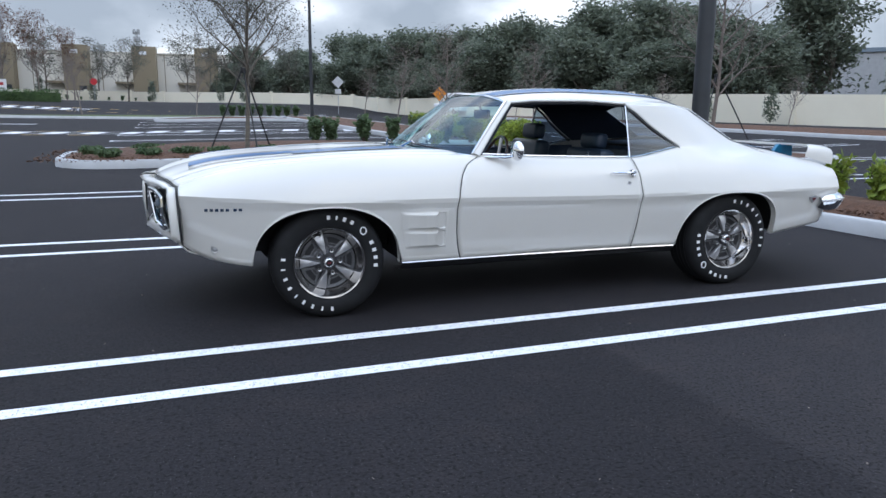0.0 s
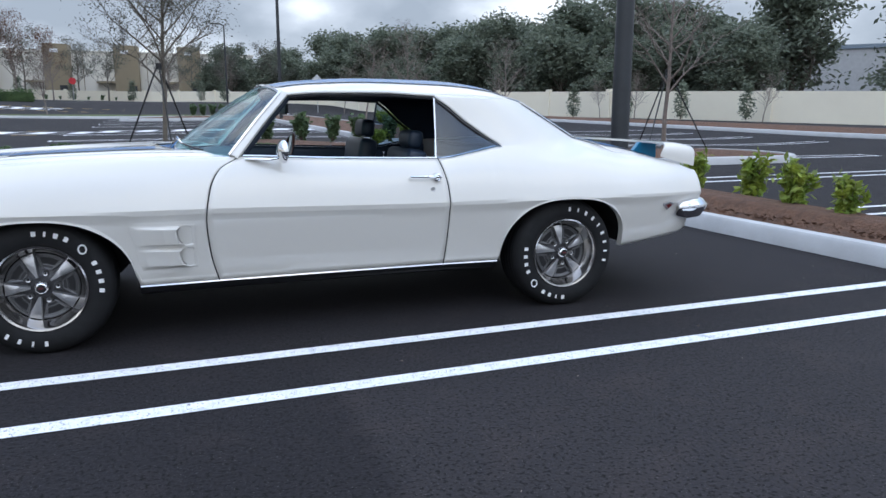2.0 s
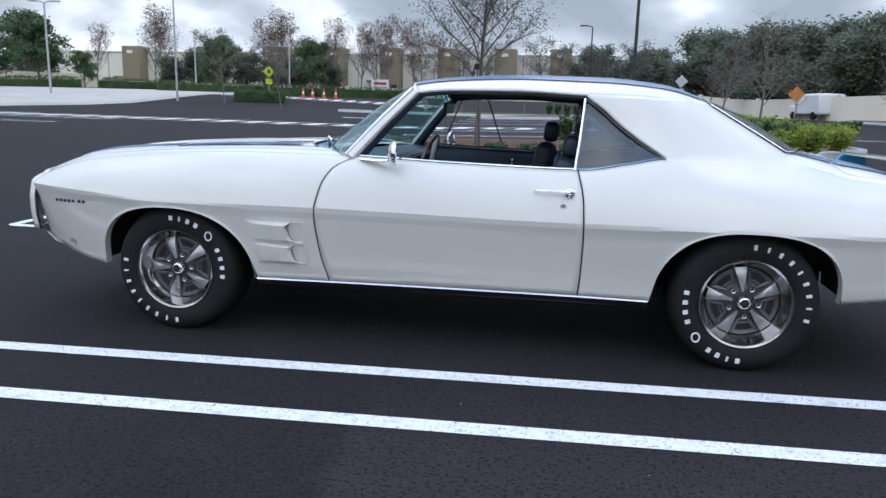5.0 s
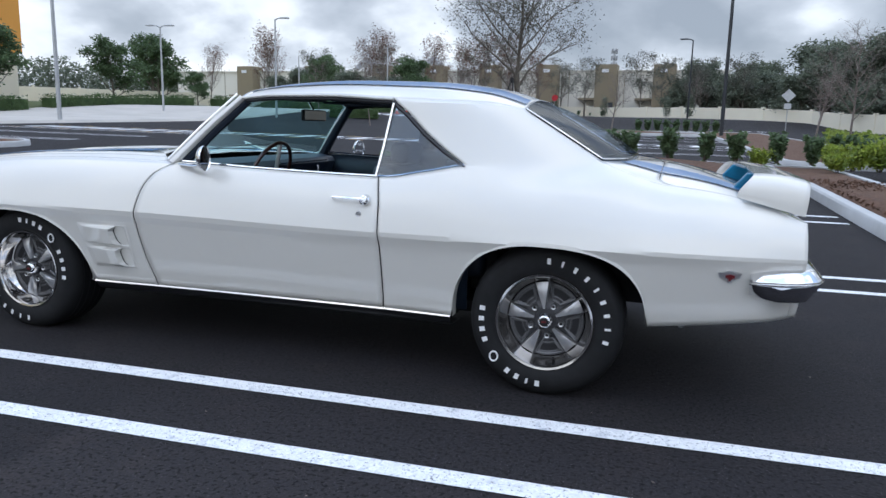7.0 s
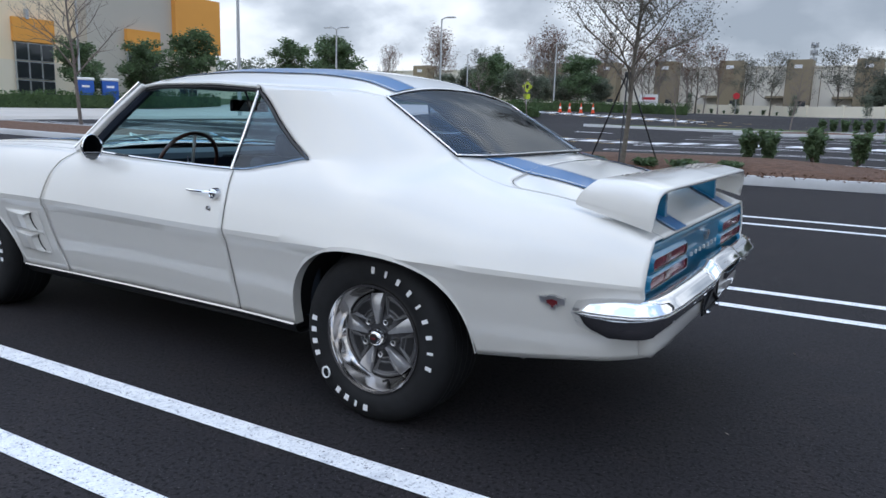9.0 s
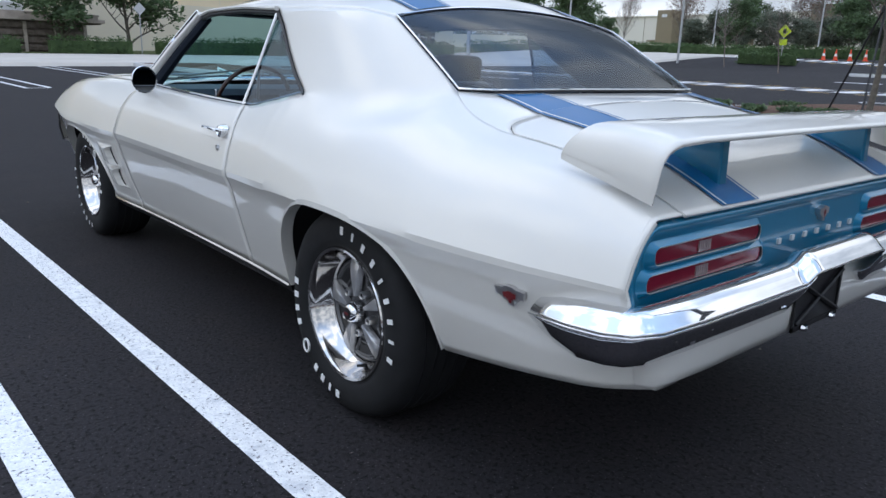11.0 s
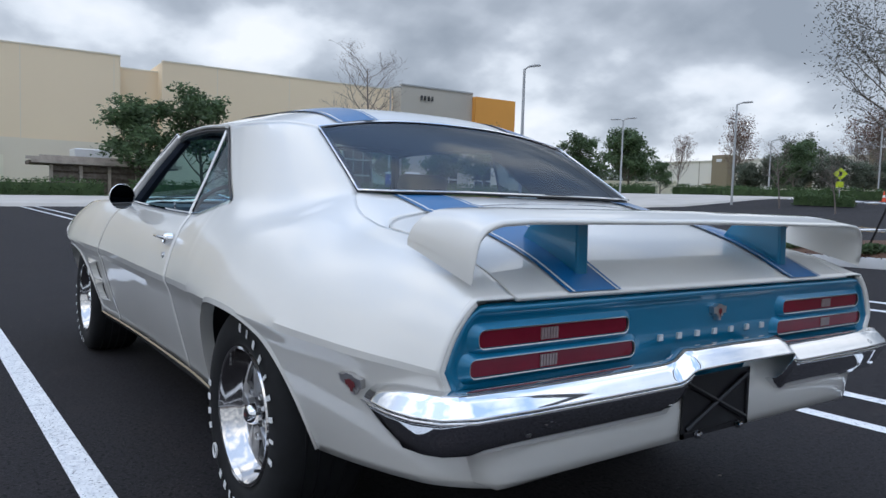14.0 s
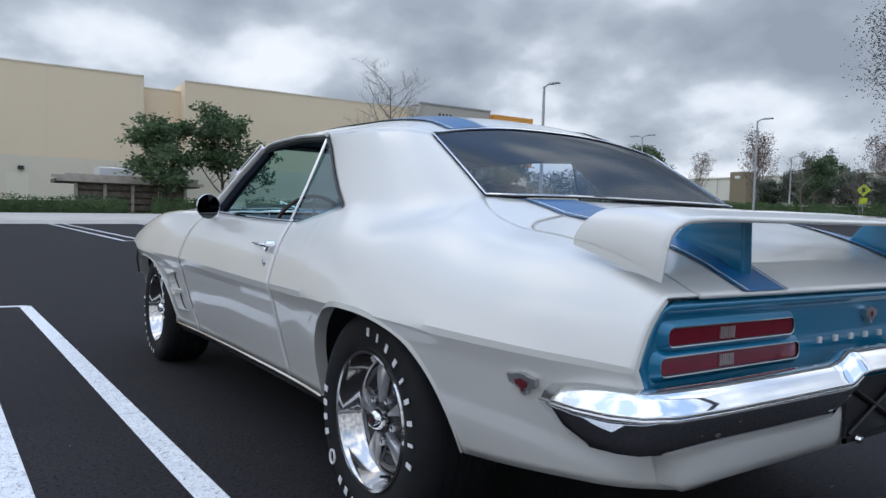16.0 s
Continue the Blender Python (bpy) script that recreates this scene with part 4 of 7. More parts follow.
# ---- greenhouse
P = np.array([[roof_pt(u, v) for v in np.linspace(-1, 1, 41)] for u in np.concatenate([np.linspace(0, 0.82 / 1.4, 26)[:-1], np.linspace(0.82 / 1.4, 1, SK)])])
roof = part("roof", grid(P), M_PAINT, car, thick=0.006)
for s in (-1, 1):
    for name, a, b, mat, up in (("stripe", 0.305, 0.462, M_STRIPE, 0.0045), ("pinstripe", 0.315, 0.321, M_PAINT, 0.0056), ("pinstripe", 0.446, 0.452, M_PAINT, 0.0056)):
        P = []
        for u in np.linspace(0.005, 0.995, 40):
            w = float(rail(-0.20 + 1.40 * u))
            P.append([roof_pt(u, s * (a + (b - a) * k / 4) / w) + np.array((0, 0, up)) for k in range(5)])
        part(name, grid(np.array(P), s < 0), mat, roof, auto=False)
    D, B = sail_edges(s, 24)
    # windscreen pillar and the roof drip rail over the side windows
    a = along([(-0.475, s * 0.780, 0.905), (-0.33, s * 0.695, 1.075), (-0.19, s * 0.61, 1.225)], 10)
    part("windscreen_pillar", sweep(a, np.linspace(0.031, 0.023, 10), 10, flat=0.75), M_PAINT, car)
    part("inner_pillar", sweep(a + np.array((0.016, -s * 0.022, -0.012)), np.linspace(0.030, 0.022, 10), 8), M_LINER, car)
    part("pillar_trim", sweep(a + np.array((-0.022, s * 0.010, 0.016)), 0.0065, 6), M_CHROME, car)
    a = [(x, s * (float(rail(x)) + 0.010), float(rail_z(x)) - 0.004) for x in np.linspace(-0.19, 0.62, 20)]
    part("drip_rail", sweep(a, 0.011, 8, flat=0.8), M_PAINT, car)
    a = [(x, s * (float(rail(x)) + 0.006), float(rail_z(x)) - 0.020) for x in np.linspace(-0.17, 0.62, 20)] + [tuple(D[i] + np.array((-0.012, -0.004 * s, -0.008))) for i in range(2, 24, 3)] + [(0.985, s * 0.757, 0.94)]
    part("window_seal", sweep(a, 0.0095, 6), M_BLACK, car)
    # inner door skin and sill, bright belt trim
    a = [(x, s * (float(top_w(x)) - 0.012), float(top_z(x)) + 0.004) for x in np.linspace(-0.43, 0.99, 30)]
    part("belt_trim", sweep(a, 0.006, 6), M_CHROME, car)
    zs = np.linspace(0.30, 0.90, 6)
    a = [[(x, s * (float(top_w(x)) - 0.035 - 0.03 * (0.9 - z)), min(z, float(top_z(x)) - 0.002)) for z in zs] for x in np.linspace(-0.62, 1.0, 14)]
    part("inner_panel", grid(np.array(a)), M_VINYL, car, thick=0.01)
    a = [[(x, s * (float(top_w(x)) - 0.004 - 0.035 * k), float(top_z(x)) - 0.003) for k in (0, 1)] for x in np.linspace(-0.43, 1.0, 24)]
    part("window_ledge", grid(np.array(a)), M_VINYL, car)
    part("lock_knob", sweep([(0.30, s * 0.765, 0.88), (0.30, s * 0.765, 0.915), (0.30, s * 0.765, 0.922)], [0.003, 0.003, 0.007], 8), M_CHROME, car)
    # quarter window: bright upright and pane
    part("window_post", sweep([(0.590, s * 0.785, 0.882), (0.606, s * 0.728, 1.02), (0.622, s * 0.656, 1.205)], 0.0065, 8), M_CHROME, car, "bright metal window post")
    lo_e = along([(0.600, s * 0.780, 0.884), (0.80, s * 0.774, 0.908), (0.99, s * 0.760, 0.944)], 12)
    up_e = along([(0.624, s * 0.648, 1.200), (0.70, s * 0.664, 1.155), (0.79, s * 0.692, 1.08), (0.89, s * 0.725, 1.008), (0.992, s * 0.759, 0.946)], 12)
    part("quarter_window", strip(lo_e, up_e), M_QGLASS, car, "tinted quarter window glass").visible_shadow = False
    # inner face of the sail panel
    P = [[bezier(D[i], mix3((0.98, s * 0.675, 1.232), (1.36, s * 0.738, 0.955), i / 23), B[i], k / 6) + np.array((0, -0.03 * s, -0.006)) for k in range(7)] for i in range(0, 24)]
    part("inner_sail", grid(np.array(P)), M_LINER, car)

# windscreen and rear window
P = []
for k in range(9):
    t = k / 8
    row = []
    for v in np.linspace(-1, 1, 25):
        a = np.array((-0.475 - 0.30 * (1 - abs(v) ** 2.2), v * 0.775, 0.900 + 0.030 * (1 - v * v)))
        b = roof_pt(0, v) + np.array((0.0, -v * 0.012, -0.004))
        row.append(mix3(a, b, t) + np.array((-0.015, 0, 0.012)) * 4 * t * (1 - t))
    P.append(row)
part("windscreen", grid(np.array(P)), M_GREEN, car, "slightly green windscreen glass").visible_shadow = False
P = np.array(P)
for v0, v1 in ((3, 10), (12, 19)):
    blade = [tuple(mix3(P[0, k], P[1, k], 0.25 + 0.5 * (k - v0) / (v1 - v0)) + np.array((-0.012, 0, 0.010))) for k in range(v0, v1 + 1)]
    wiper = part("wiper", sweep(blade, 0.005, 6), M_BLACK, car, "dark wiper blade on a bright arm")
    m0 = Vector(blade[len(blade) // 2])
    part("wiper_arm", sweep([tuple(Vector(P[0, v1]) + Vector((-0.02, 0, -0.01))), tuple(m0 + Vector((-0.02, 0, 0.02))), tuple(m0)], [0.012, 0.006, 0.004], 6), M_CHROME, wiper)
part("windscreen_trim", sweep([tuple(p) for p in P[-1]], 0.011, 6), M_CHROME, car)
part("windscreen_trim", sweep([tuple(p) for p in P[0]], 0.010, 6), M_CHROME, car)
RW = []
for k in range(13):
    t = k / 12
    row = []
    for v in np.linspace(-1, 1, 31):
        a = roof_pt(1, v) + np.array((0.006, -v * 0.004, -0.004))
        vf = v * FOOT
        b = deck_pt(glass_foot(vf) - 0.012, vf) + np.array((0, 0, 0.008))
        row.append(mix3(a, b, t) + np.array((0.02, 0, 0.022)) * 4 * t * (1 - t) * (1 - 0.5 * v * v))
    RW.append(row)
RW = np.array(RW)
side_b = along([(1.20, 0.545, 1.187), (1.30, 0.554, 1.128), (1.43, 0.567, 1.050), (1.545, 0.580, 0.980)], 13)
for k in range(13):
    for e, sg in ((-1, 1), (0, -1)):
        want = side_b[k] * np.array((1, sg, 1)) + np.array((0.002, 0, 0.004))
        off = want - RW[k, e]
        for j, v in enumerate(np.linspace(-1, 1, 31)):
            if v * sg > 0:
                RW[k, j] = RW[k, j] + off * abs(v) ** 3
part("rear_window", grid(RW), M_REARGLASS, car, "wide curved rear window glass").visible_shadow = False
edge = [tuple(p) for p in RW[0]] + [tuple(p) for p in RW[1:, -1]] + [tuple(p) for p in RW[-1, ::-1][1:]] + [tuple(p) for p in RW[::-1, 0][1:]]
part("rear_window_trim", sweep([tuple(np.array(p) + np.array((0.003, 0, 0.003))) for p in edge], 0.0028, 6), M_CHROME, car)
part("rear_window_seal", sweep([tuple(np.array(p) * np.array((1, 0.985, 1)) + np.array((0.0, 0, -0.002))) for p in edge], 0.0035, 6), M_BLACK, car)

# ---- tail: blue panel, lamps, bumper, lower valance
def panel_geo(y0, y1, z0, z1, x, r, n=5):
    """Rounded-corner plate facing +x, at x(y)."""
    pts = []
    for cy, cz, a0 in ((y1 - r, z1 - r, 0), (y0 + r, z1 - r, 90), (y0 + r, z0 + r, 180), (y1 - r, z0 + r, 270)):
        for k in range(n):
            a = radians(a0 + 90 * k / (n - 1))
            pts.append((cy + r * math.cos(a), cz + r * math.sin(a)))
    return [(x(y), y, z) for y, z in pts]


def ring(a, b):
    n = len(a)
    return list(a) + list(b), [(i, (i + 1) % n, n + (i + 1) % n, n + i) for i in range(n)]


# body rear face round the blue panel
zs = (0.44, 0.52, 0.60, 0.645, 0.68, 0.71, 0.735, 0.755, 0.773)
outer = [(2.290, -(half_width(2.335, z) - 0.003), z) for z in zs] + [(2.290, half_width(2.335, z) - 0.003, z) for z in zs[::-1]]
part("rear_face", (outer, [tuple(range(18))[::-1]]), M_PAINT, car, smooth=False, thick=0.004)
part("rear_corner", sweep([(2.326, -(half_width(2.335, z) - 0.009), z) for z in np.linspace(0.50, 0.770, 14)], 0.0095, 10), M_PAINT, car)
part("rear_corner", sweep([(2.326, half_width(2.335, z) - 0.009, z) for z in np.linspace(0.50, 0.770, 14)], 0.0095, 10), M_PAINT, car)
TAIL_TOP, TAIL_R = 0.767, 0.034


def tail_edge(z):
    """Half breadth of the blue panel at height z, with rounded upper corners."""
    q = max(0.0, min(1.0, (z - TAIL_TOP + TAIL_R) / TAIL_R))
    return half_width(2.335, z) - 0.014 - TAIL_R * (1 - math.sqrt(1 - q * q))


P = []
for z in np.concatenate([np.linspace(0.535, 0.72, 16)[:-1], np.linspace(0.72, TAIL_TOP, 14)]):
    w = tail_edge(z)
    row = []
    for v in np.sin(np.linspace(-math.pi / 2, math.pi / 2, 71)):
        d = min(w * (1 - abs(v)), TAIL_TOP - z)
        row.append((2.322 + 0.010 * math.exp(-((d - 0.012) / 0.012) ** 2) - 0.006 * max(0.0, 1 - d / 0.006), w * v, z))
    P.append(row)
tail = part("tail_panel", grid(np.array(P)), M_TEAL, car, "metallic blue tail panel", auto=False)
for s in (-1, 1):
    for z0, z1, y0, y1 in ((0.684, 0.716, 0.318, 0.735), (0.629, 0.661, 0.294, 0.754)):
        a0, a1 = sorted((s * y0, s * y1))
        lens_x = lambda y: 2.331
        inner = panel_geo(a0, a1, z0, z1, lens_x, 0.012)
        lens = part("tail_lamp", (inner, [tuple(range(len(inner)))]), M_RED, tail, "dark red ribbed lens in a bright frame", smooth=False, thick=0.006)
        out1 = panel_geo(a0 - 0.0035, a1 + 0.0035, z0 - 0.0035, z1 + 0.0035, lambda y: 2.336, 0.016)
        part("lamp_frame", ring(out1, panel_geo(a0 - 0.001, a1 + 0.001, z0 - 0.001, z1 + 0.001, lambda y: 2.335, 0.012)), M_SATIN, lens, smooth=False, thick=0.012)
        out2 = panel_geo(a0 - 0.022, a1 + 0.022, z0 - 0.015, z1 + 0.014, lambda y: 2.322, 0.024)
        part("lamp_surround", ring(out2, out1), M_TEAL, lens)
        ym = s * (y0 + (y1 - y0) * 0.56)
        for k in range(6):
            part("reflector_rib", box(2.33, 2.3345, ym - 0.024 + 0.008 * k, ym - 0.0185 + 0.008 * k, z0 + 0.004, z1 - 0.004), M_CLEAR, lens, smooth=False)
# badge and maker's letters as plain bright bars
n = len(shape)
bv = [(2.336, x * 0.62, z * 0.72) for x, z in shape] + [(2.322, x * 0.62, z * 0.72) for x, z in shape]
m = pose(0, 0.025, 0.704)
badge = part("badge", moved((bv, [tuple(range(n)), tuple(range(2 * n - 1, n - 1, -1))] + [(i, n + i, n + (i + 1) % n, (i + 1) % n) for i in range(n)]), m), M_SATIN, tail, "small chrome winged badge", smooth=False)
part("badge_fill", moved(([(2.3372, x * 0.16, z * 0.42) for x, z in shape], [tuple(range(n))]), m), M_REDPAINT, badge, smooth=False)
for k in range(7):
    y = -0.190 + 0.0705 * k
    part("letter_bar", box(2.320, 2.328, y - 0.0075, y + 0.0075, 0.650, 0.6645), M_CHROMESHEEN, tail, smooth=False)

# bumper: a line wrapping the corners, raised and pushed out in the middle
half_line = [(2.140, 0.868, 0.585, 0.0), (2.19, 0.876, 0.588, 0), (2.25, 0.878, 0.591, 0), (2.32, 0.868, 0.594, 0), (2.368, 0.840, 0.596, 0), (2.394, 0.785, 0.597, 0), (2.405, 0.65, 0.598, 0),
             (2.412, 0.45, 0.600, 0), (2.416, 0.260, 0.602, 0), (2.417, 0.238, 0.603, 0), (2.420, 0.226, 0.607, 1), (2.425, 0.206, 0.624, 1), (2.428, 0.194, 0.628, 1), (2.429, 0.17, 0.629, 1), (2.429, 0.0, 0.630, 1)]
line = [(x, -y, z, c) for x, y, z, c in half_line] + [(x, y, z, c) for x, y, z, c in half_line[-2::-1]]
P, U = [], []
for i, (x, y, z, c) in enumerate(line):
    a, b = line[max(i - 1, 0)], line[min(i + 1, len(line) - 1)]
    d = Vector((b[0] - a[0], b[1] - a[1], 0)).normalized()
    nrm = Vector((d.y, -d.x, 0))
    end = min(1, 0.25 + i * 0.4, 0.25 + (len(line) - 1 - i) * 0.4)
    sec = [(-0.066, 0.034), (-0.048, 0.039), (-0.036, 0.038), (-0.024, 0.033), (-0.012, 0.023), (-0.002, 0.011), (0.005, 0.004), (0.009, 0.0)]
    z -= 0.026
    P.append([tuple(Vector((x, y, z)) + nrm * (q[0] * (end if q[0] > 0 else 1)) + Vector((0, 0, q[1] * (0.75 + 0.25 * end)))) for q in sec])
    sec2 = [(0.009, -0.0005), (0.004, -0.012), (-0.018, -0.050), (-0.034, -0.076 + 0.012 * c), (-0.06, -0.082 + 0.012 * c)]
    U.append([tuple(Vector((x, y, z)) + nrm * q[0] + Vector((0, 0, q[1] * (0.55 + 0.45 * end)))) for q in sec2])
bumper = part("rear_bumper", grid(np.array(P)), M_CHROME, car, "chrome rear bumper", auto=False, thick=0.003)
half = len(U) // 2
cut_a, cut_b = [r for r, l in zip(U, line) if l[1] < -0.20], [r for r, l in zip(U, line) if l[1] > 0.20]
for g in (cut_a, cut_b):
    part("bumper_underside", grid(np.array(g)), M_CHROME, bumper, auto=False, thick=0.003)
for x, y, z in ((2.402, -0.605, 0.548), (2.402, 0.605, 0.548), (2.388, -0.65, 0.522), (2.388, 0.65, 0.522)):
    part("bumper_bolt", moved(lathe([(0.0, 0.003), (0.006, 0.002), (0.008, 0.0), (0.008, -0.008)], 12, "x"), pose(x, y, z, 0, 90, 0)), M_SATIN, bumper)
for s in (-1, 1):
    for x in (2.195, 2.255):
        part("bumper_bolt", moved(lathe([(0.0, -0.003), (0.006, -0.002), (0.008, 0.0), (0.008, 0.006)], 12), pose(x, s * 0.873, 0.545, 0, 0, 0 if s < 0 else 180)), M_CHROME, bumper)
# valance
P = []
for a in np.concatenate([[-1.0], np.linspace(-1, 1, 61), [1.0]]):
    bow = 0.034 * (1 - abs(a) ** 9)
    yc = a * 0.82
    dip = max(0, 1 - ((yc + 0.03) / 0.15) ** 6)
    zt = 0.585 - 0.13 * dip
    row = []
    for z, back in ((zt, 0.02), (min(zt, 0.53), 0.004), (min(zt - 0.005, 0.49), 0.0), (0.440, 0.004), (0.416, 0.015), (0.402, 0.04), (0.404, 0.09)):
        row.append((2.334 + bow - back * (1 - abs(a) ** 6), a * half_width(2.335, z), z))
    P.append(row)
for e in (0, -1):
    P[e] = [(x - 0.03, y * (half_width(2.30, z) - 0.005) / max(abs(y), 0.01), z) for x, y, z in P[e]]
part("rear_valance", grid(np.array(P)), M_PAINT, car, auto=False, thick=0.004)
# plate bracket hanging in the middle
pb = part("plate_bracket", join(box(2.374, 2.380, -0.165, 0.10, 0.560, 0.570), box(2.374, 2.380, -0.165, -0.155, 0.425, 0.570), box(2.374, 2.380, 0.09, 0.10, 0.425, 0.570), box(2.374, 2.380, -0.165, 0.10, 0.425, 0.437),
                                box(2.371, 2.375, -0.155, 0.09, 0.437, 0.560)), M_BLACK, car, "black empty plate bracket", smooth=False)
for a, b in (((-0.15, 0.445), (0.085, 0.555)), ((-0.15, 0.555), (0.085, 0.445))):
    part("brace", sweep([(2.379, a[0], a[1]), (2.383, b[0], b[1])], 0.006, 6), M_BLACK, pb)
for y in (-0.115, 0.05):
    part("screw", moved(lathe([(0.0, 0.012), (0.008, 0.010), (0.011, 0.0), (0.004, -0.01)], 8, "x"), pose(2.385, y, 0.432, 0, 90, 0)), M_CHROME, pb)

# ---- rear wing on the deck
half_le = [(2.080, 0.742, 0.872), (2.085, 0.741, 0.886), (2.100, 0.736, 0.906), (2.118, 0.724, 0.925), (2.130, 0.704, 0.937), (2.138, 0.670, 0.942), (2.148, 0.58, 0.945), (2.165, 0.0, 0.948)]
half_te = [(2.324, 0.750, 0.806), (2.328, 0.750, 0.828), (2.332, 0.747, 0.862), (2.334, 0.739, 0.892), (2.336, 0.721, 0.910), (2.340, 0.690, 0.919), (2.348, 0.62, 0.924), (2.360, 0.0, 0.928)]
LE, TE = (along([(x, -y, z) for x, y, z in h] + [p for p in h[-2::-1]], 81) for h in (half_le, half_te))
P = []
for i in range(81):
    row = []
    for k in range(13):
        t = k / 12
        p = mix3(LE[i], TE[i], t)
        fat = 0.011 * math.sin(math.pi * min(1, t * 0.9 + 0.05)) + 0.003
        row.append(p + np.array((0, 0, fat)))
    for k in range(12, -1, -1):
        t = k / 12
        p = mix3(LE[i], TE[i], t)
        row.append(p + np.array((0, 0, -0.006)) + np.array((0, 0, 0.004)) * (t - 0.5))
    row.append(row[0])
    P.append(row)
wing = part("rear_wing", grid(np.array(P)), M_PAINT, car, "white rear wing on blue struts", auto=False)
for s in (-1, 1):
    ya, yb = sorted((s * 0.388, s * 0.424))
    zb = lambda x, y: float(deck_pt(x, y / float(top_w(x)))[2]) - 0.004
    v = [(2.085, ya, zb(2.085, ya)), (2.085, yb, zb(2.085, yb)), (2.276, yb, zb(2.276, yb)), (2.276, ya, zb(2.276, ya)), (2.14, ya, 0.943), (2.14, yb, 0.943), (2.272, yb, 0.928), (2.272, ya, 0.928)]
    part("wing_strut", (v, [(0, 1, 5, 4), (1, 2, 6, 5), (2, 3, 7, 6), (3, 0, 4, 7), (4, 5, 6, 7)]), M_TEAL, wing, "blue wing strut", smooth=False, bevel=0.006)

# ---- nose: bumper frame, twin grilles, paired lamps
for s in (-1, 1):
    edge_o = [np.array(p) for p in ((-2.153, s * 0.800, 0.475), (-2.157, s * 0.815, 0.56), (-2.162, s * 0.810, 0.65), (-2.166, s * 0.780, 0.73))]
    edge_o += [hood_pt(hood_front(v), s * v) + np.array((-0.008, 0, -0.010)) for v in (1.0, 0.93, 0.86, 0.75, 0.6, 0.45, 0.3, 0.12)]
    edge_m, edge_i = [], []
    for q in edge_o:
        inward = np.array((0, s * 0.40 - q[1], 0.61 - q[2]))
        inward /= np.linalg.norm(inward) + 0.05
        fwd = 0.050 + 0.035 * (1 - min(1, abs(q[1]) / 0.75))
        edge_m.append(q + np.array((-fwd, 0, 0)) + inward * 0.020)
        edge_i.append(q + np.array((-fwd + 0.025, 0, 0)) + inward * 0.075)
    edge_k = [0.5 * (a + b) + np.array((-0.014, 0, 0.006)) for a, b in zip(edge_o, edge_m)]
    nose = part("nose_frame", grid(np.array([along(e, 40) for e in (edge_o, edge_k, edge_m, edge_i)]).transpose(1, 0, 2), s > 0), M_PAINT, car, "white flexible nose frame", auto=False, thick=0.004)
    part("nose_seal", sweep([tuple(q + np.array((0.002, 0, 0.001))) for q in edge_o[:-2]], 0.0065, 6), M_BLACK, car)
    low_o = [(-2.158, s * 0.81, 0.49), (-2.158, s * 0.73, 0.44), (-2.184, s * 0.5, 0.42), (-2.227, s * 0.25, 0.42), (-2.253, s * 0.0, 0.42)]
    low_m = [(-2.188, s * 0.785, 0.475), (-2.210, s * 0.68, 0.47), (-2.261, s * 0.5, 0.465), (-2.321, s * 0.25, 0.465), (-2.373, s * 0.05, 0.47)]
    low_i = [(-2.167, s * 0.71, 0.50), (-2.201, s * 0.66, 0.51), (-2.244, s * 0.5, 0.515), (-2.296, s * 0.25, 0.52), (-2.339, s * 0.09, 0.52)]
    part("front_bumper", grid(np.array([along(e, 24) for e in (low_o, low_m, low_i)]).transpose(1, 0, 2), s < 0), M_PAINT, car, auto=False, thick=0.003)
    back = [(-2.132, s * 0.72, 0.48), (-2.132, s * 0.72, 0.75), (-2.287, s * 0.05, 0.76), (-2.287, s * 0.05, 0.48)]
    part("grille_back", (back, [(0, 1, 2, 3)]), M_BLACK, car, smooth=False, thick=0.006)
    part("lamp_bezel", sweep([(-2.223, s * 0.66, 0.525), (-2.240, s * 0.665, 0.60), (-2.240, s * 0.655, 0.69), (-2.274, s * 0.52, 0.715), (-2.317, s * 0.36, 0.72), (-2.304, s * 0.37, 0.62), (-2.287, s * 0.39, 0.53), (-2.244, s * 0.55, 0.515), (-2.223, s * 0.66, 0.525)], 0.016, 8), M_CHROME, car)
    for y in (0.595, 0.455):
        lamp = part("headlamp", moved(lathe([(0.0, -0.03), (0.03, -0.028), (0.055, -0.018), (0.066, 0.0), (0.070, -0.004), (0.074, 0.0), (0.074, 0.04)], 28), pose(-2.223 - (0.6 - y) * 0.3, s * y, 0.61, 0, 0, -90)), M_GLASS, car)
        part("reflector", moved(lathe([(0.0, 0.03), (0.03, 0.022), (0.062, 0.0)], 24), pose(-2.220 - (0.6 - y) * 0.3, s * y, 0.61, 0, 0, -90)), M_CHROME, lamp)
    for k in range(6):
        z = 0.54 + 0.03 * k
        part("grille_bar", sweep([(-2.253, s * 0.35, z), (-2.313, s * 0.09, z)], 0.004, 5), M_BLACK, car)
part("nose_beak", grid(np.array([[(-2.291 - 0.02 * math.cos(a * math.pi / 2), 0.10 * a, 0.774), (-2.382 + 0.02 * a * a, 0.085 * a, 0.735), (-2.386 + 0.02 * a * a, 0.075 * a, 0.62), (-2.364, 0.06 * a, 0.46)] for a in np.linspace(-1, 1, 9)])), M_PAINT, car, auto=False, thick=0.004)
part("front_valance", grid(np.array([[(-2.165 - 0.09 * (1 - (y / 0.74) ** 2), y, 0.455), (-2.12 - 0.09 * (1 - (y / 0.74) ** 2), y * 0.99, 0.405), (-2.03 - 0.05 * (1 - (y / 0.74) ** 2), y * 0.97, 0.372)] for y in np.linspace(-0.74, 0.74, 21)]), True), M_PAINT, car, auto=False, thick=0.004)

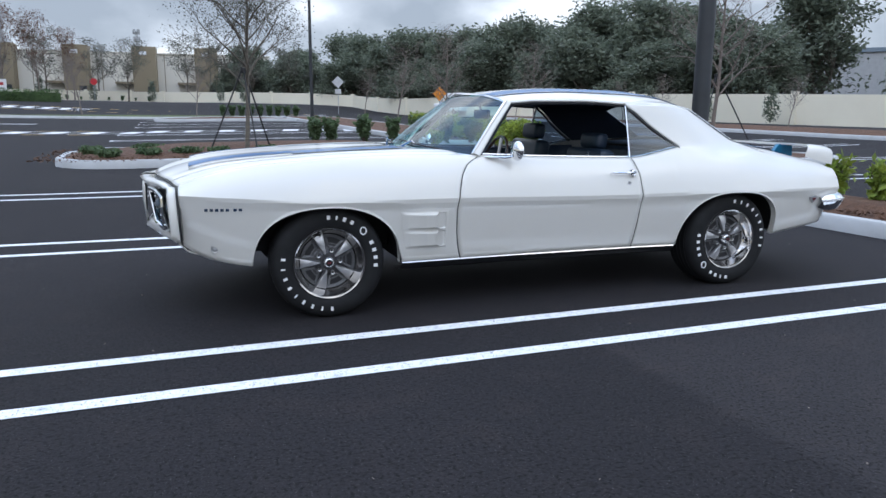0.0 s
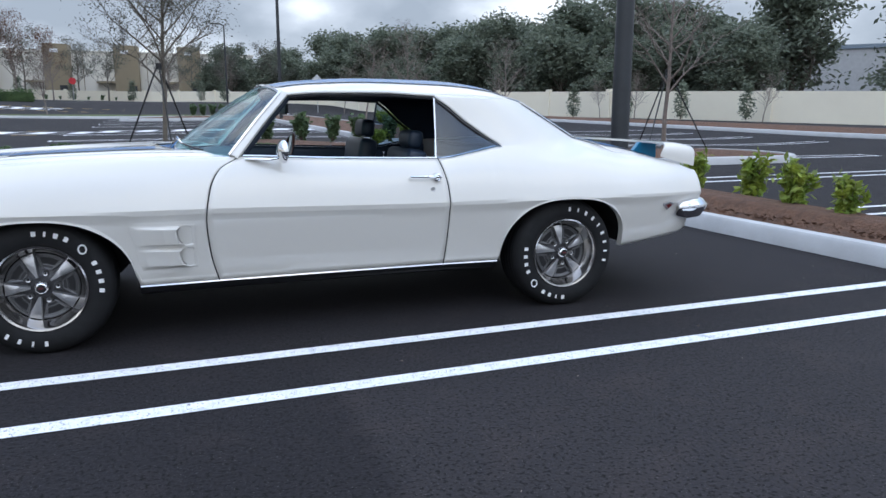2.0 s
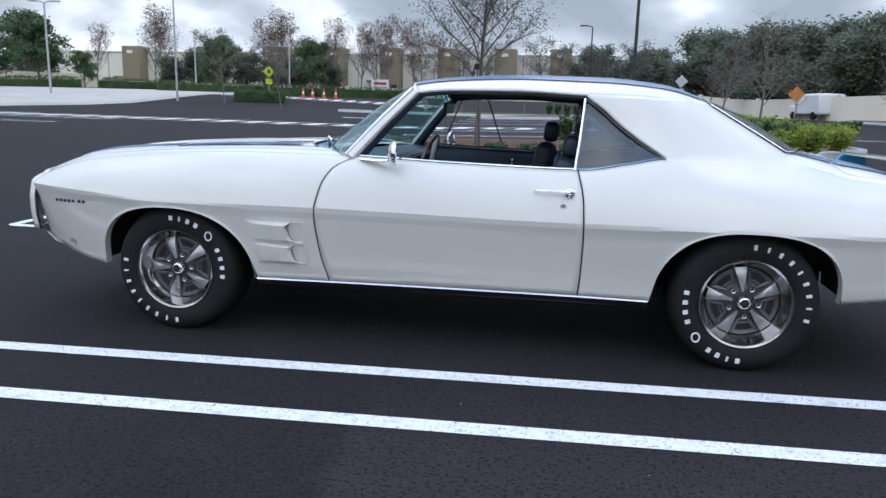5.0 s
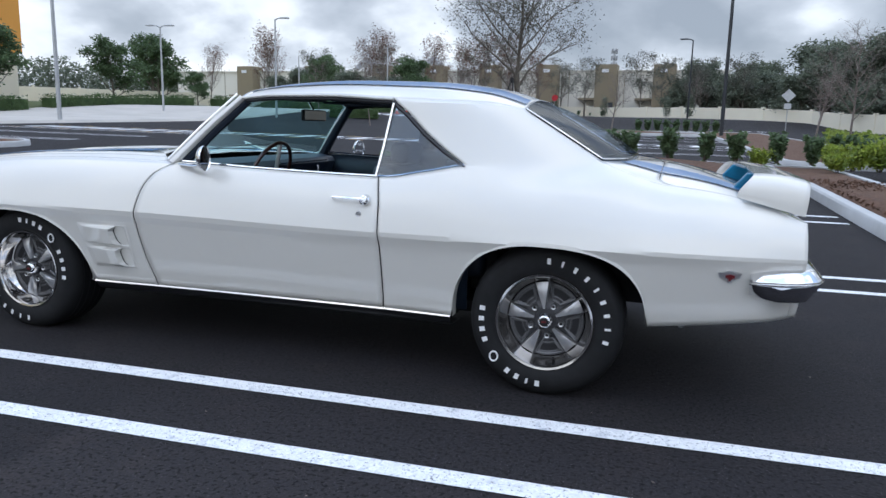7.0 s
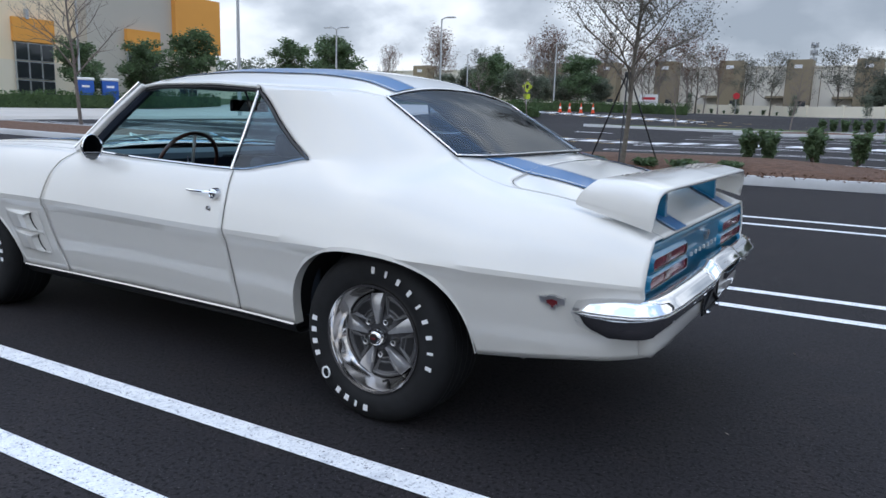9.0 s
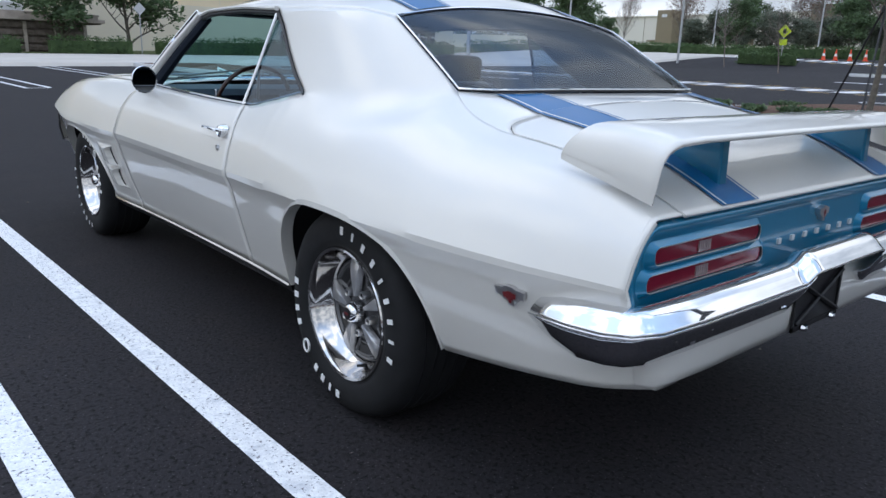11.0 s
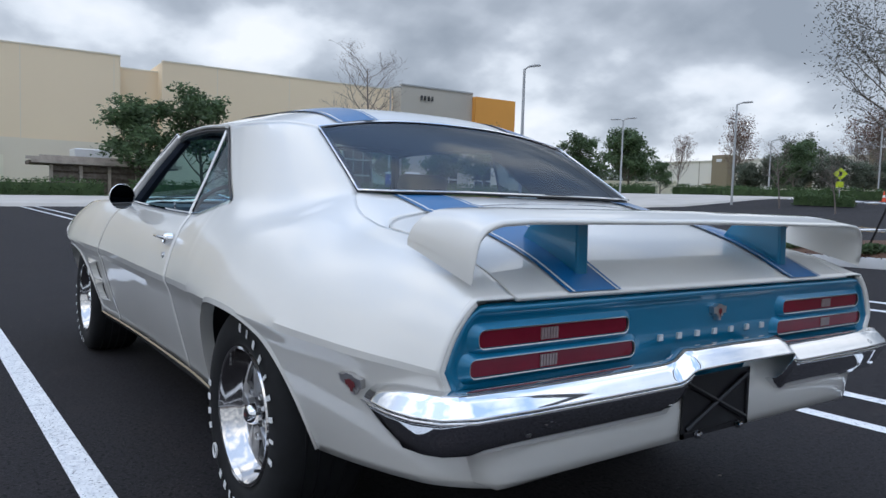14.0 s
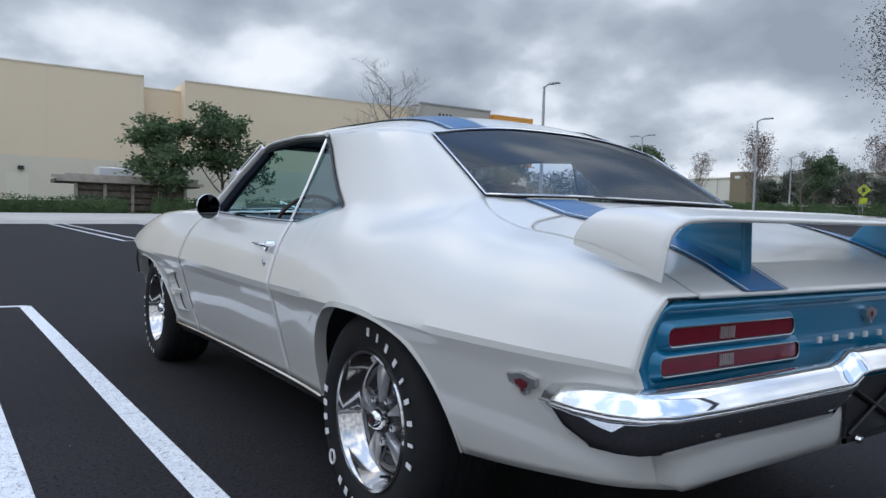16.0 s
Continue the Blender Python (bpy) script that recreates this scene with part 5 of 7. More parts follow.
# ---- underside, floor and hidden masses
part("floor_pan", box(-0.9, 1.10, -0.58, 0.58, 0.26, 0.31), M_UNDER, car, smooth=False)
part("front_pan", box(-1.95, -0.95, -0.48, 0.48, 0.34, 0.38), M_UNDER, car, smooth=False)
part("floor_pan", box(-0.86, 0.93, -0.78, 0.78, 0.255, 0.31), M_UNDER, car, smooth=False)
part("engine_block", box(-1.85, -0.75, -0.40, 0.40, 0.36, 0.78), M_UNDER, car, smooth=False)
part("trunk_floor", box(1.70, 2.30, -0.52, 0.52, 0.42, 0.46), M_UNDER, car, smooth=False)
part("rear_bulkhead", box(1.08, 1.12, -0.66, 0.66, 0.30, 0.93), M_UNDER, car, smooth=False)
part("firewall", box(-0.74, -0.70, -0.70, 0.70, 0.28, 0.88), M_UNDER, car, smooth=False)
part("exhaust_tip", sweep([(1.86, -0.56, 0.345), (1.90, -0.64, 0.340), (1.915, -0.715, 0.335)], 0.017, 12, cap=False), M_SATIN, car, "small bright exhaust outlet")
part("axle", sweep([(1.373, -0.6, 0.317), (1.373, 0.6, 0.317)], 0.045, 10), M_UNDER, car)

# ---- cabin
part("package_shelf", grid(np.array([[(1.10 + 0.50 * k, y, 0.935 + 0.02 * k) for y in np.linspace(-0.56, 0.56, 7)] for k in (0, 1)])), M_VINYL, car, thick=0.01)
part("headliner", grid(np.array([[roof_pt(u, v * 0.985) - np.array((0, 0, 0.022)) for v in np.linspace(-1, 1, 21)] for u in np.linspace(0.01, 0.99, 16)])), M_LINER, car)
dash = [(-0.70, 0.895, 0.42), (-0.55, 0.905, 0.64), (-0.44, 0.905, 0.70), (-0.37, 0.89, 0.72), (-0.345, 0.86, 0.72), (-0.37, 0.80, 0.72), (-0.40, 0.68, 0.72), (-0.52, 0.60, 0.72)]
part("dashboard", grid(np.array([[(x, y * w, z) for y in np.linspace(-1, 1, 13)] for x, z, w in dash])), M_VINYL, car, "dark blue padded dashboard", thick=0.01)
part("dash_trim", box(-0.352, -0.346, 0.0, 0.60, 0.868, 0.874), M_CHROME, car, smooth=False)


def cushion(x0, x1, y0, y1, z0, z1, r=0.05):
    bm = bmesh.new()
    bmesh.ops.create_cube(bm, size=1)
    bmesh.ops.scale(bm, vec=(x1 - x0, y1 - y0, z1 - z0), verts=bm.verts)
    bmesh.ops.translate(bm, vec=((x0 + x1) / 2, (y0 + y1) / 2, (z0 + z1) / 2), verts=bm.verts)
    bmesh.ops.bevel(bm, geom=bm.edges[:], offset=r, segments=4, profile=0.6, affect="EDGES")
    return bm


def leaned(bm, about, deg):
    bmesh.ops.rotate(bm, cent=about, matrix=Matrix.Rotation(radians(deg), 3, "Y"), verts=bm.verts)
    return bm


for s, d in ((-1, 0.12), (1, 0.0)):
    part("seat_cushion", cushion(-0.12 + d, 0.38 + d, s * 0.36 - 0.25, s * 0.36 + 0.25, 0.40, 0.56), M_VINYL, car)
    part("seat_back", leaned(cushion(0.30 + d, 0.42 + d, s * 0.36 - 0.25, s * 0.36 + 0.25, 0.50, 0.97 - d * 0.35), (0.36 + d, 0, 0.5), 10), M_VINYL, car)
    part("head_rest", leaned(cushion(0.36 + d, 0.45 + d, s * 0.36 - 0.13, s * 0.36 + 0.13, 0.975 - d * 0.4, 1.095 - d * 0.5, 0.04), (0.36 + d, 0, 0.5), 6), M_VINYL, car)
    part("sun_visor", box(-0.14, 0.02, s * 0.33 - 0.20, s * 0.33 + 0.20, 1.222, 1.232), M_LINER, car, smooth=False, bevel=0.004)
part("rear_bench", cushion(0.72, 1.05, -0.60, 0.60, 0.42, 0.58), M_VINYL, car)
part("rear_backrest", leaned(cushion(0.98, 1.08, -0.60, 0.60, 0.52, 0.92), (1.03, 0, 0.5), 10), M_VINYL, car)
part("console", box(-0.40, 0.30, -0.10, 0.10, 0.31, 0.52), M_VINYL, car, smooth=False, bevel=0.02)
c, ax = Vector((-0.195, -0.37, 0.832)), Euler((0, radians(-68), 0)).to_matrix()
rim = [tuple(c + ax @ Vector((0.185 * math.cos(a), 0.185 * math.sin(a), 0))) for a in np.linspace(0, 2 * math.pi, 41)]
wheel = part("steering_wheel", sweep(rim, 0.010, 8, cap=False), M_WOOD, car, "wood-rimmed steering wheel")
for a in (0.2, math.pi - 0.2, -math.pi / 2):
    a += math.pi / 2
    part("spoke", sweep([tuple(c + ax @ Vector((0.03 * math.cos(a), 0.03 * math.sin(a), -0.03))), tuple(c + ax @ Vector((0.178 * math.cos(a), 0.178 * math.sin(a), 0)))], 0.013, 6, flat=0.35), M_SATIN, wheel)
part("steering_column", sweep([tuple(c + ax @ Vector((0, 0, -0.01))), tuple(c + ax @ Vector((0, 0, -0.30)))], 0.032, 10), M_VINYL, car)
rvm = part("rear_view_mirror", box(-0.135, -0.115, -0.135, 0.135, 1.120, 1.182), M_BLACK, car, bevel=0.008)
part("mirror_stalk", sweep([(-0.125, 0, 1.17), (-0.16, 0, 1.235)], 0.006, 6), M_CHROME, rvm)
part("mirror_glass", box(-0.1145, -0.1125, -0.126, 0.126, 1.126, 1.176), M_MIRRORREFLECT, rvm, smooth=False)

# ---- door mirrors
for s in (-1, 1):
    base = part("door_mirror", sweep([(-0.42, s * 0.805, 0.900), (-0.37, s * 0.820, 0.899), (-0.30, s * 0.842, 0.897), (-0.265, s * 0.860, 0.903)], [0.010, 0.016, 0.017, 0.010], 8, flat=0.55), M_CHROME, car, "round chrome door mirror")
    head = moved(lathe([(0.0, -0.014), (0.022, -0.011), (0.044, -0.001), (0.056, 0.010), (0.060, 0.022), (0.058, 0.027), (0.055, 0.020)], 30), pose(-0.258, s * 0.870, 0.936, 0, 0, -90 - s * 11.5))
    part("mirror_head", head, M_CHROME, base)
    part("mirror_face", moved(lathe([(0.0, 0.021), (0.056, 0.021)], 30), pose(-0.258, s * 0.870, 0.936, 0, 0, -90 - s * 11.5)), M_MIRROR if s > 0 else M_MIRRORREFLECT, base)


# ---- wheels
def road_wheel(at, turn, spin, parent):
    w = new("wheel")
    w.parent, w.matrix_basis = parent, at
    # outer side faces -y
    prof = [(0.196, -0.002), (0.203, -0.018), (0.230, -0.030), (0.262, -0.033), (0.290, -0.028), (0.308, -0.014), (0.3175, 0.004), (0.3235, 0.030), (0.325, 0.062), (0.325, 0.150), (0.3235, 0.185), (0.3175, 0.210), (0.30, 0.232), (0.26, 0.240), (0.205, 0.220)]
    v, f = lathe(prof, 72)
    v = [(x, y, max(z, -0.3165) if z < -0.29 else z) for x, y, z in v]
    tyre = part("tyre", (v, f), M_TYRE, w, "black tyre with raised white lettering", auto=False)
    for k in range(4):
        yg = 0.035 + 0.04 * k
        part("tread_groove", lathe([(0.3255, yg - 0.003), (0.3262, yg), (0.3255, yg + 0.003)], 48), M_BLACK, tyre)

    def letter(a, wd, hgt, r=0.262, mat=M_LETTER):
        q = []
        for da, dr in ((-wd / 2, -hgt / 2), (wd / 2, -hgt / 2), (wd / 2, hgt / 2), (-wd / 2, hgt / 2)):
            rr = r + dr
            aa = a + da / r
            q.append((rr * math.cos(aa), -0.0352, rr * math.sin(aa)))
        part("letter_bar", (q, [(0, 1, 2, 3)]), mat, tyre, smooth=False, thick=0.002)
    # two groups of raised white marks round the sidewall
    for k in range(9):
        letter(radians(turn + 87 - 12.4 * k), 0.009 if k % 3 == 1 else 0.014, 0.024)
    for k in range(4):
        letter(radians(turn - 93 - 10 * k), 0.019 if k != 1 else 0.010, 0.023)
        letter(radians(turn - 159 - 10 * k), 0.019, 0.023)
    a = radians(turn - 141)
    rc = Vector((0.262 * math.cos(a), -0.035, 0.262 * math.sin(a)))
    part("letter_ring", sweep([tuple(rc + Vector((0.017 * math.cos(q), 0, 0.021 * math.sin(q)))) for q in np.linspace(0, 2 * math.pi, 21)], 0.004, 5, cap=False), M_LETTER, tyre)
    rim = part("rim", lathe([(0.203, 0.0), (0.207, -0.018), (0.203, -0.026), (0.194, -0.024), (0.187, -0.010), (0.182, 0.018), (0.168, 0.034), (0.160, 0.050), (0.158, 0.085), (0.0, 0.085)], 64), M_DIMCHROME, w, "chrome rim")
    part("wheel_disc", lathe([(0.0, 0.036), (0.05, 0.036), (0.062, 0.046), (0.10, 0.052), (0.150, 0.050), (0.160, 0.046)], 48), M_ARGENT, w)
    for k in range(5):
        a0 = radians(spin + 72 * k)

        def turned(r, off, y):
            return r * math.cos(a0) - off * math.sin(a0), y, r * math.sin(a0) + off * math.cos(a0)
        g = []
        for t in np.linspace(0, 1, 7):
            r, wd, y = 0.048 + 0.112 * t, 0.005 + 0.023 * t, 0.020 + 0.004 * t + 0.014 * t ** 5
            g.append([turned(r, wd * u, y + dz) for u, dz in ((-1.25, 0.022), (-1, 0.002), (-0.85, 0), (0.85, 0), (1, 0.002), (1.25, 0.022))])
        part("spoke", grid(np.array(g)), M_SPOKE, w, "brushed silver spoke")
        a1 = a0 + radians(36)

        def ring_pt(r, q, y):
            return r * math.cos(a1 + q), y, r * math.sin(a1 + q)
        nut = part("lug_nut", moved(lathe([(0.0055, 0.030), (0.0065, 0.016), (0.0105, 0.014), (0.0125, 0.018), (0.0125, 0.045)], 12), pose(*ring_pt(0.067, 0, 0.004))), M_SATIN, w)
        # black disc painted in for the shade down the nut's bore
        part("nut_hole_shade", moved(lathe([(0.0, 0.019), (0.0058, 0.019)], 10), pose(*ring_pt(0.067, 0, 0.004))), M_BLACK, nut)
        # cooling slot in a stepped pocket between two spokes
        for r0, r1, h0, h1, rad, mat in ((0.086, 0.151, 0.22, 0.40, 0.0042, M_POCKET), (0.104, 0.143, 0.24, 0.33, 0.0030, M_POCKET)):
            loop = [ring_pt(r1, q, 0.0465) for q in np.linspace(-h1, h1, 11)] + [ring_pt(r0, q, 0.0485) for q in np.linspace(h0, -h0, 9)]
            part("slot_lip", sweep(loop + loop[:1], rad, 6), mat, w)
        # black patch over the solid disc stands for the slot's dark depth
        part("slot", grid(np.array([[ring_pt(r, q, 0.0470) for r in (0.112, 0.136)] for q in np.linspace(-0.27, 0.27, 9)])), M_BLACK, w)
    q = radians(turn - 77)
    part("valve_stem", sweep([(0.170 * math.cos(q), 0.034, 0.170 * math.sin(q)), (0.164 * math.cos(q), 0.004, 0.164 * math.sin(q))], [0.006, 0.0045], 8), M_BLACK, w)
    cap = part("hub_cap", lathe([(0.0, -0.010), (0.020, -0.009), (0.026, -0.004), (0.030, 0.004), (0.033, 0.014), (0.034, 0.03)], 28), M_CHROME, w)
    part("cap_emblem", lathe([(0.0, -0.0115), (0.019, -0.0105)], 20), M_BLACK, cap)
    for k in range(3):
        part("cap_mark", box(-0.010 + 0.007 * k, -0.005 + 0.007 * k, -0.0125, -0.0115, -0.004, 0.004), M_REDPAINT, cap, smooth=False)
    return w


def copy_part(ob, m, parent):
    """A copy of a part with what hangs on it."""
    new_ob = copy_thing(ob, m)
    new_ob.parent = parent
    return new_ob


w1 = road_wheel(pose(-1.373, -0.828, 0.317), 184, 110, car)
w2 = road_wheel(pose(1.373, -0.828, 0.317), 0, 98, car)
copy_part(w1, pose(-1.373, 0.828, 0.317, 0, 0, 180), car)
copy_part(w2, pose(1.373, 0.828, 0.317, 0, 0, 180), car)


# ---------------------------------------------------------------- lamp posts and signs
def base_pose(x, y, turn=0):
    return pose(x, y, ground_z(x, y), 0, 0, turn)


big = thing("light_pole", base_pose(4.72, 3.79), "tall dark round steel light pole in a planting bed", "light pole")
part("pole", sweep([(0, 0, 0), (0, 0, 3), (0, 0, 9.5)], [0.120, 0.115, 0.10], 28), M_POLEB, big)
part("base_cover", lathe([(0.20, 0.0), (0.20, 0.10), (0.16, 0.14)], 24, "z"), M_POLEB, big)


def lamp_post(name, x, y, h, mat, turn, arms=1, r=0.09, label=""):
    ob = thing(name, base_pose(x, y, turn), label, "street lamp", "lamp posts of the lot")
    part("pole", sweep([(0, 0, 0), (0, 0, h * 0.5), (0, 0, h)], [r, r * 0.85, r * 0.65], 10), mat, ob)
    for k in range(arms):
        d = 1 if k == 0 else -1
        part("arm", sweep([(0, 0, h - 0.05), (d * 0.25, 0, h + 0.08), (d * 0.55, 0, h + 0.10)], 0.05, 6), mat, ob)
        part("lamp_head", box(min(d * 0.45, d * 1.15), max(d * 0.45, d * 1.15), -0.17, 0.17, h + 0.06, h + 0.16), mat, ob, smooth=False, bevel=0.03)
    return ob


GREY_LAMP = "tall pale grey street lamp with a flat head"
lamp_post("lamp_post", 4.14, 36.3, 10.5, M_POLEB, 0, r=0.10, label="tall dark street lamp with a flat head")
lamp_post("lamp_post", 2.86, 67.4, 7.4, M_POLEB, 170, r=0.09, label="tall dark street lamp with a flat head")
lamp_post("lamp_post", -28.83, 48.04, 7.6, M_POLEW, 10, label=GREY_LAMP)
lamp_post("lamp_post", -37.79, 45.65, 6.7, M_POLEW, 10, 2, label="tall pale grey street lamp with two heads")
lamp_post("lamp_post", -30.9, 28.4, 8.6, M_POLEW, 10, r=0.12, label=GREY_LAMP)
lamp_post("lamp_post", -30.1, 74.71, 7.3, M_POLEW, 10, label=GREY_LAMP)
lamp_post("lamp_post", -39.5, 71.08, 6.0, M_POLEW, 10, label=GREY_LAMP)
lamp_post("lamp_post", -46.34, -0.34, 14.5, M_POLEW, 10, r=0.17, label=GREY_LAMP)
lamp_post("lamp_post", -50.21, -2.09, 14.5, M_POLEW, 10, r=0.15, label=GREY_LAMP)
lamp_post("lamp_post", -47.28, 28.47, 9.0, M_POLEW, 10, label=GREY_LAMP)

# ---------------------------------------------------------------- boundary wall, buildings
WALL = [(45.84, -10.94), (37.26, 9.25), (28.62, 26.43), (22.06, 47.57), (14.65, 75.74), (-9.89, 98.25), (-42.65, 104), (-105.89, 110.05)]

def wall_h(p):
    """Wall height fitted to the camera's view: tall along the near verge, low before the warehouse."""
    q = min(1.0, max(0.0, (p.x - 16) / 12))
    return 2.05 - 0.8 * min(1.0, max(0.0, (p.y - 48) / 28)) - 0.42 * q * q * (3 - 2 * q)


wall = thing("wall_boundary", Matrix(), "long cream boundary wall with capped posts", "wall", kind="structure")
for (x0, y0), (x1, y1) in zip(WALL, WALL[1:]):
    L = math.hypot(x1 - x0, y1 - y0)
    k = max(1, round(L / 5.5))
    for i in range(k):
        a, b = Vector((x0, y0)).lerp(Vector((x1, y1)), i / k), Vector((x0, y0)).lerp(Vector((x1, y1)), (i + 1) / k)
        d = (b - a).normalized()
        za, zb = ground_z(a.x, a.y), ground_z(b.x, b.y)
        nr = Vector((-d.y, d.x)) * 0.07
        v = [(a.x + nr.x, a.y + nr.y, za), (b.x + nr.x, b.y + nr.y, zb), (b.x + nr.x, b.y + nr.y, zb + wall_h(b)), (a.x + nr.x, a.y + nr.y, za + wall_h(a))]
        v += [(p[0] - 2 * nr.x, p[1] - 2 * nr.y, p[2]) for p in v]
        part("wall_panel", (v, [(0, 1, 2, 3), (7, 6, 5, 4), (3, 2, 6, 7), (0, 3, 7, 4), (1, 5, 6, 2)]), M_CREAM, wall, smooth=False)
        post = part("wall_post", moved(box(-0.16, 0.16, -0.16, 0.16, 0, wall_h(a) + 0.15), pose(a.x, a.y, za, 0, 0, math.degrees(math.atan2(d.y, d.x)))), M_CREAM, wall, smooth=False)


def block(name, parent, x0, x1, y0, y1, z0, z1, mat, label=""):
    return part(name, box(x0, x1, y0, y1, z0, z1), mat, parent, label, smooth=False)


# pale warehouse with tan towers on the far side
wh = thing("warehouse", pose(2.76, 0.02, 2.9, 0, 0, -1.2), "long pale warehouse with tan towers and roof vents", "building")
block("wall", wh, -95, 4, 113, 160, -1, 7.0, M_WHITEWALL)
block("parapet", wh, -95.2, 4.2, 112.8, 113.4, 7.0, 7.2, M_WHITEWALL)
for i, x in enumerate((-6.9, -15.5, -24.6, -34.1, -43.5, -53, -66, -80)):
    tw = block("tower", wh, x, x + 3.25, 110.6, 114, -1, 7.9, M_TAN, "tan projecting tower")
    block("vent_panel", tw, x + 1.0, x + 2.0, 110.5, 110.62, 6.7, 7.2, M_LINE)
    block("doorway", tw, x + 1.9, x + 2.9, 110.5, 110.62, 0, 2.2, M_POLEB)
    block("canopy", tw, x - 2.6, x - 0.1, 111.6, 113, 2.6, 2.9, M_TAN)
    block("wall_joint", wh, x - 4.4, x - 4.3, 112.97, 113.0, -1, 7.0, M_TAN)
for x in (-34, -58, -45):
    part("roof_vent", sweep([(x, 122, 7.0), (x, 122, 9.0), (x - 1.2, 122, 9.8), (x - 3.5, 122, 8.3)], [0.8, 0.8, 0.7, 0.6], 10), M_POLEW, wh)

# big beige store on the left side, with an orange corner
st = thing("store_building", pose(0.11, 0.05, -0.1, 0, 0, -2.3), "huge windowless beige store with orange corner panels", "building")
for y0, y1, x0, z1 in ((-75, 8.0, -60.0, 11.9), (8.0, 11.2, -61.6, 11.2), (11.2, 33.0, -60.0, 11.9)):
    block("wall", st, -110, x0, y0, y1, 4.9, z1, M_BEIGE)
    block("lower_wall", st, -110, x0 + 0.04, y0, y1, -1, 4.9, M_GREIGE)
    block("parapet", st, x0 - 0.4, x0 + 0.05, y0, y1, z1, z1 + 0.12, M_GREIGE)
    y = y0 + 4.5
    while y < y1:
        block("panel_joint", st, x0 + 0.002, x0 + 0.006, y, y + 0.05, 4.9, z1, M_GREIGE)
        y += 6.5
M_TAUPE = material("taupe_panel", (0.50, 0.47, 0.41), 0.88, col2=(0.46, 0.43, 0.38), scale=0.15, fine=0.03)
block("entrance_block", st, -108, -58.4, 33.0, 41.5, -1, 12.3, M_TAUPE, "grey entrance block")
block("cornice", st, -58.8, -58.3, 33.0, 41.5, 12.3, 12.45, M_POLEW)
block("corner_block", st, -108, -57.8, 41.5, 46.7, 6.8, 12.0, M_ORANGE, "orange corner panels")
block("corner_base", st, -106, -58.2, 41.5, 46.4, -1, 6.8, M_GREIGE)
M_PANE = material("dark_pane", (0.03, 0.035, 0.04), 0.08, var=0.1, scale=1, spec=0.8)
for y0, k in ((27.6, 3), (36.6, 3), (41.9, 2)):
    if y0 < 41:
        block("orange_panel", st, -60.2 if y0 < 33 else -58.5, -57.9 if y0 > 33 else -59.6, y0 - 0.1, y0 + 1.05 * k + 0.1, 6.4, 8.3, M_ORANGE)
    xw = -59.9 if y0 < 33 else -58.34
    for i in range(k):
        for z in (0.4, 1.9, 3.4, 4.9):
            win = block("window", st, xw, xw + 0.24, y0 + 1.05 * i, y0 + 1.05 * i + 1.0, z, z + 1.42, M_POLEW)
            block("pane", win, xw + 0.22, xw + 0.28, y0 + 1.05 * i + 0.05, y0 + 1.05 * i + 0.95, z + 0.06, z + 1.36, M_PANE)
for k in range(4):
    block("number_bar", st, -58.35, -58.25, 35.2 + 0.42 * k, 35.38 + 0.42 * k, 11.05, 11.5, M_POLEB)
dr = block("service_door", st, -60.0, -59.9, -1.6, -0.1, 0, 3.55, M_CREAM)
block("door_lamp", st, -60.0, -59.7, -0.85, -0.45, 3.85, 4.1, M_POLEB)
for x, y in ((-59.8, 24.0), (-59.8, 28.5)):
    block("wall_lamp", st, x, x + 0.35, y, y + 0.25, 8.2, 9.0, M_POLEW)

for y0, y1 in ((-6.0, -5.4), (-3.9, -3.4)):
    block("pilaster", st, -60.0, -59.7, y0, y1, -1, 11.8, M_GREIGE)

# low cream garden wall far to the left
gw = thing("wall_garden", base_pose(-77.43, 63.18, 42), "low cream wall far beyond the hedge", "wall", kind="structure")
part("wall_panel", box(0, 26, -0.1, 0.1, 0, 1.9), M_CREAM, gw, smooth=False)
for k in range(6):
    part("wall_post", box(5.1 * k - 0.15, 5.1 * k + 0.15, -0.16, 0.16, 0, 2.1), M_CREAM, gw, smooth=False)

M_SIGNBLUE = material("slate_blue_metal", (0.20, 0.25, 0.30), 0.5, var=0.06)
# buildings behind the trees beyond the wall
M_BROWN = material("brown_cladding", (0.10, 0.075, 0.062), 0.85, col2=(0.08, 0.06, 0.05), scale=0.3, fine=0.1)
bb = thing("brown_building", base_pose(39.47, 67.21, -35), "long low dark brown building behind the evergreen trees", "building")
block("wall", bb, -16, 14, 0, 10, -0.5, 4.2, M_BROWN)
block("roof", bb, -16.4, 14.4, -0.4, 10.4, 4.2, 4.5, M_POLEB)
wb = thing("white_building", base_pose(59.14, 50.8, -45), "pale industrial building behind the trees", "building")
block("wall", wb, -10, 22, 0, 12, -0.5, 6.5, M_POLEW)
block("roof_band", wb, -10.2, 22.2, -0.2, 12.2, 6.5, 6.9, M_SIGNBLUE)


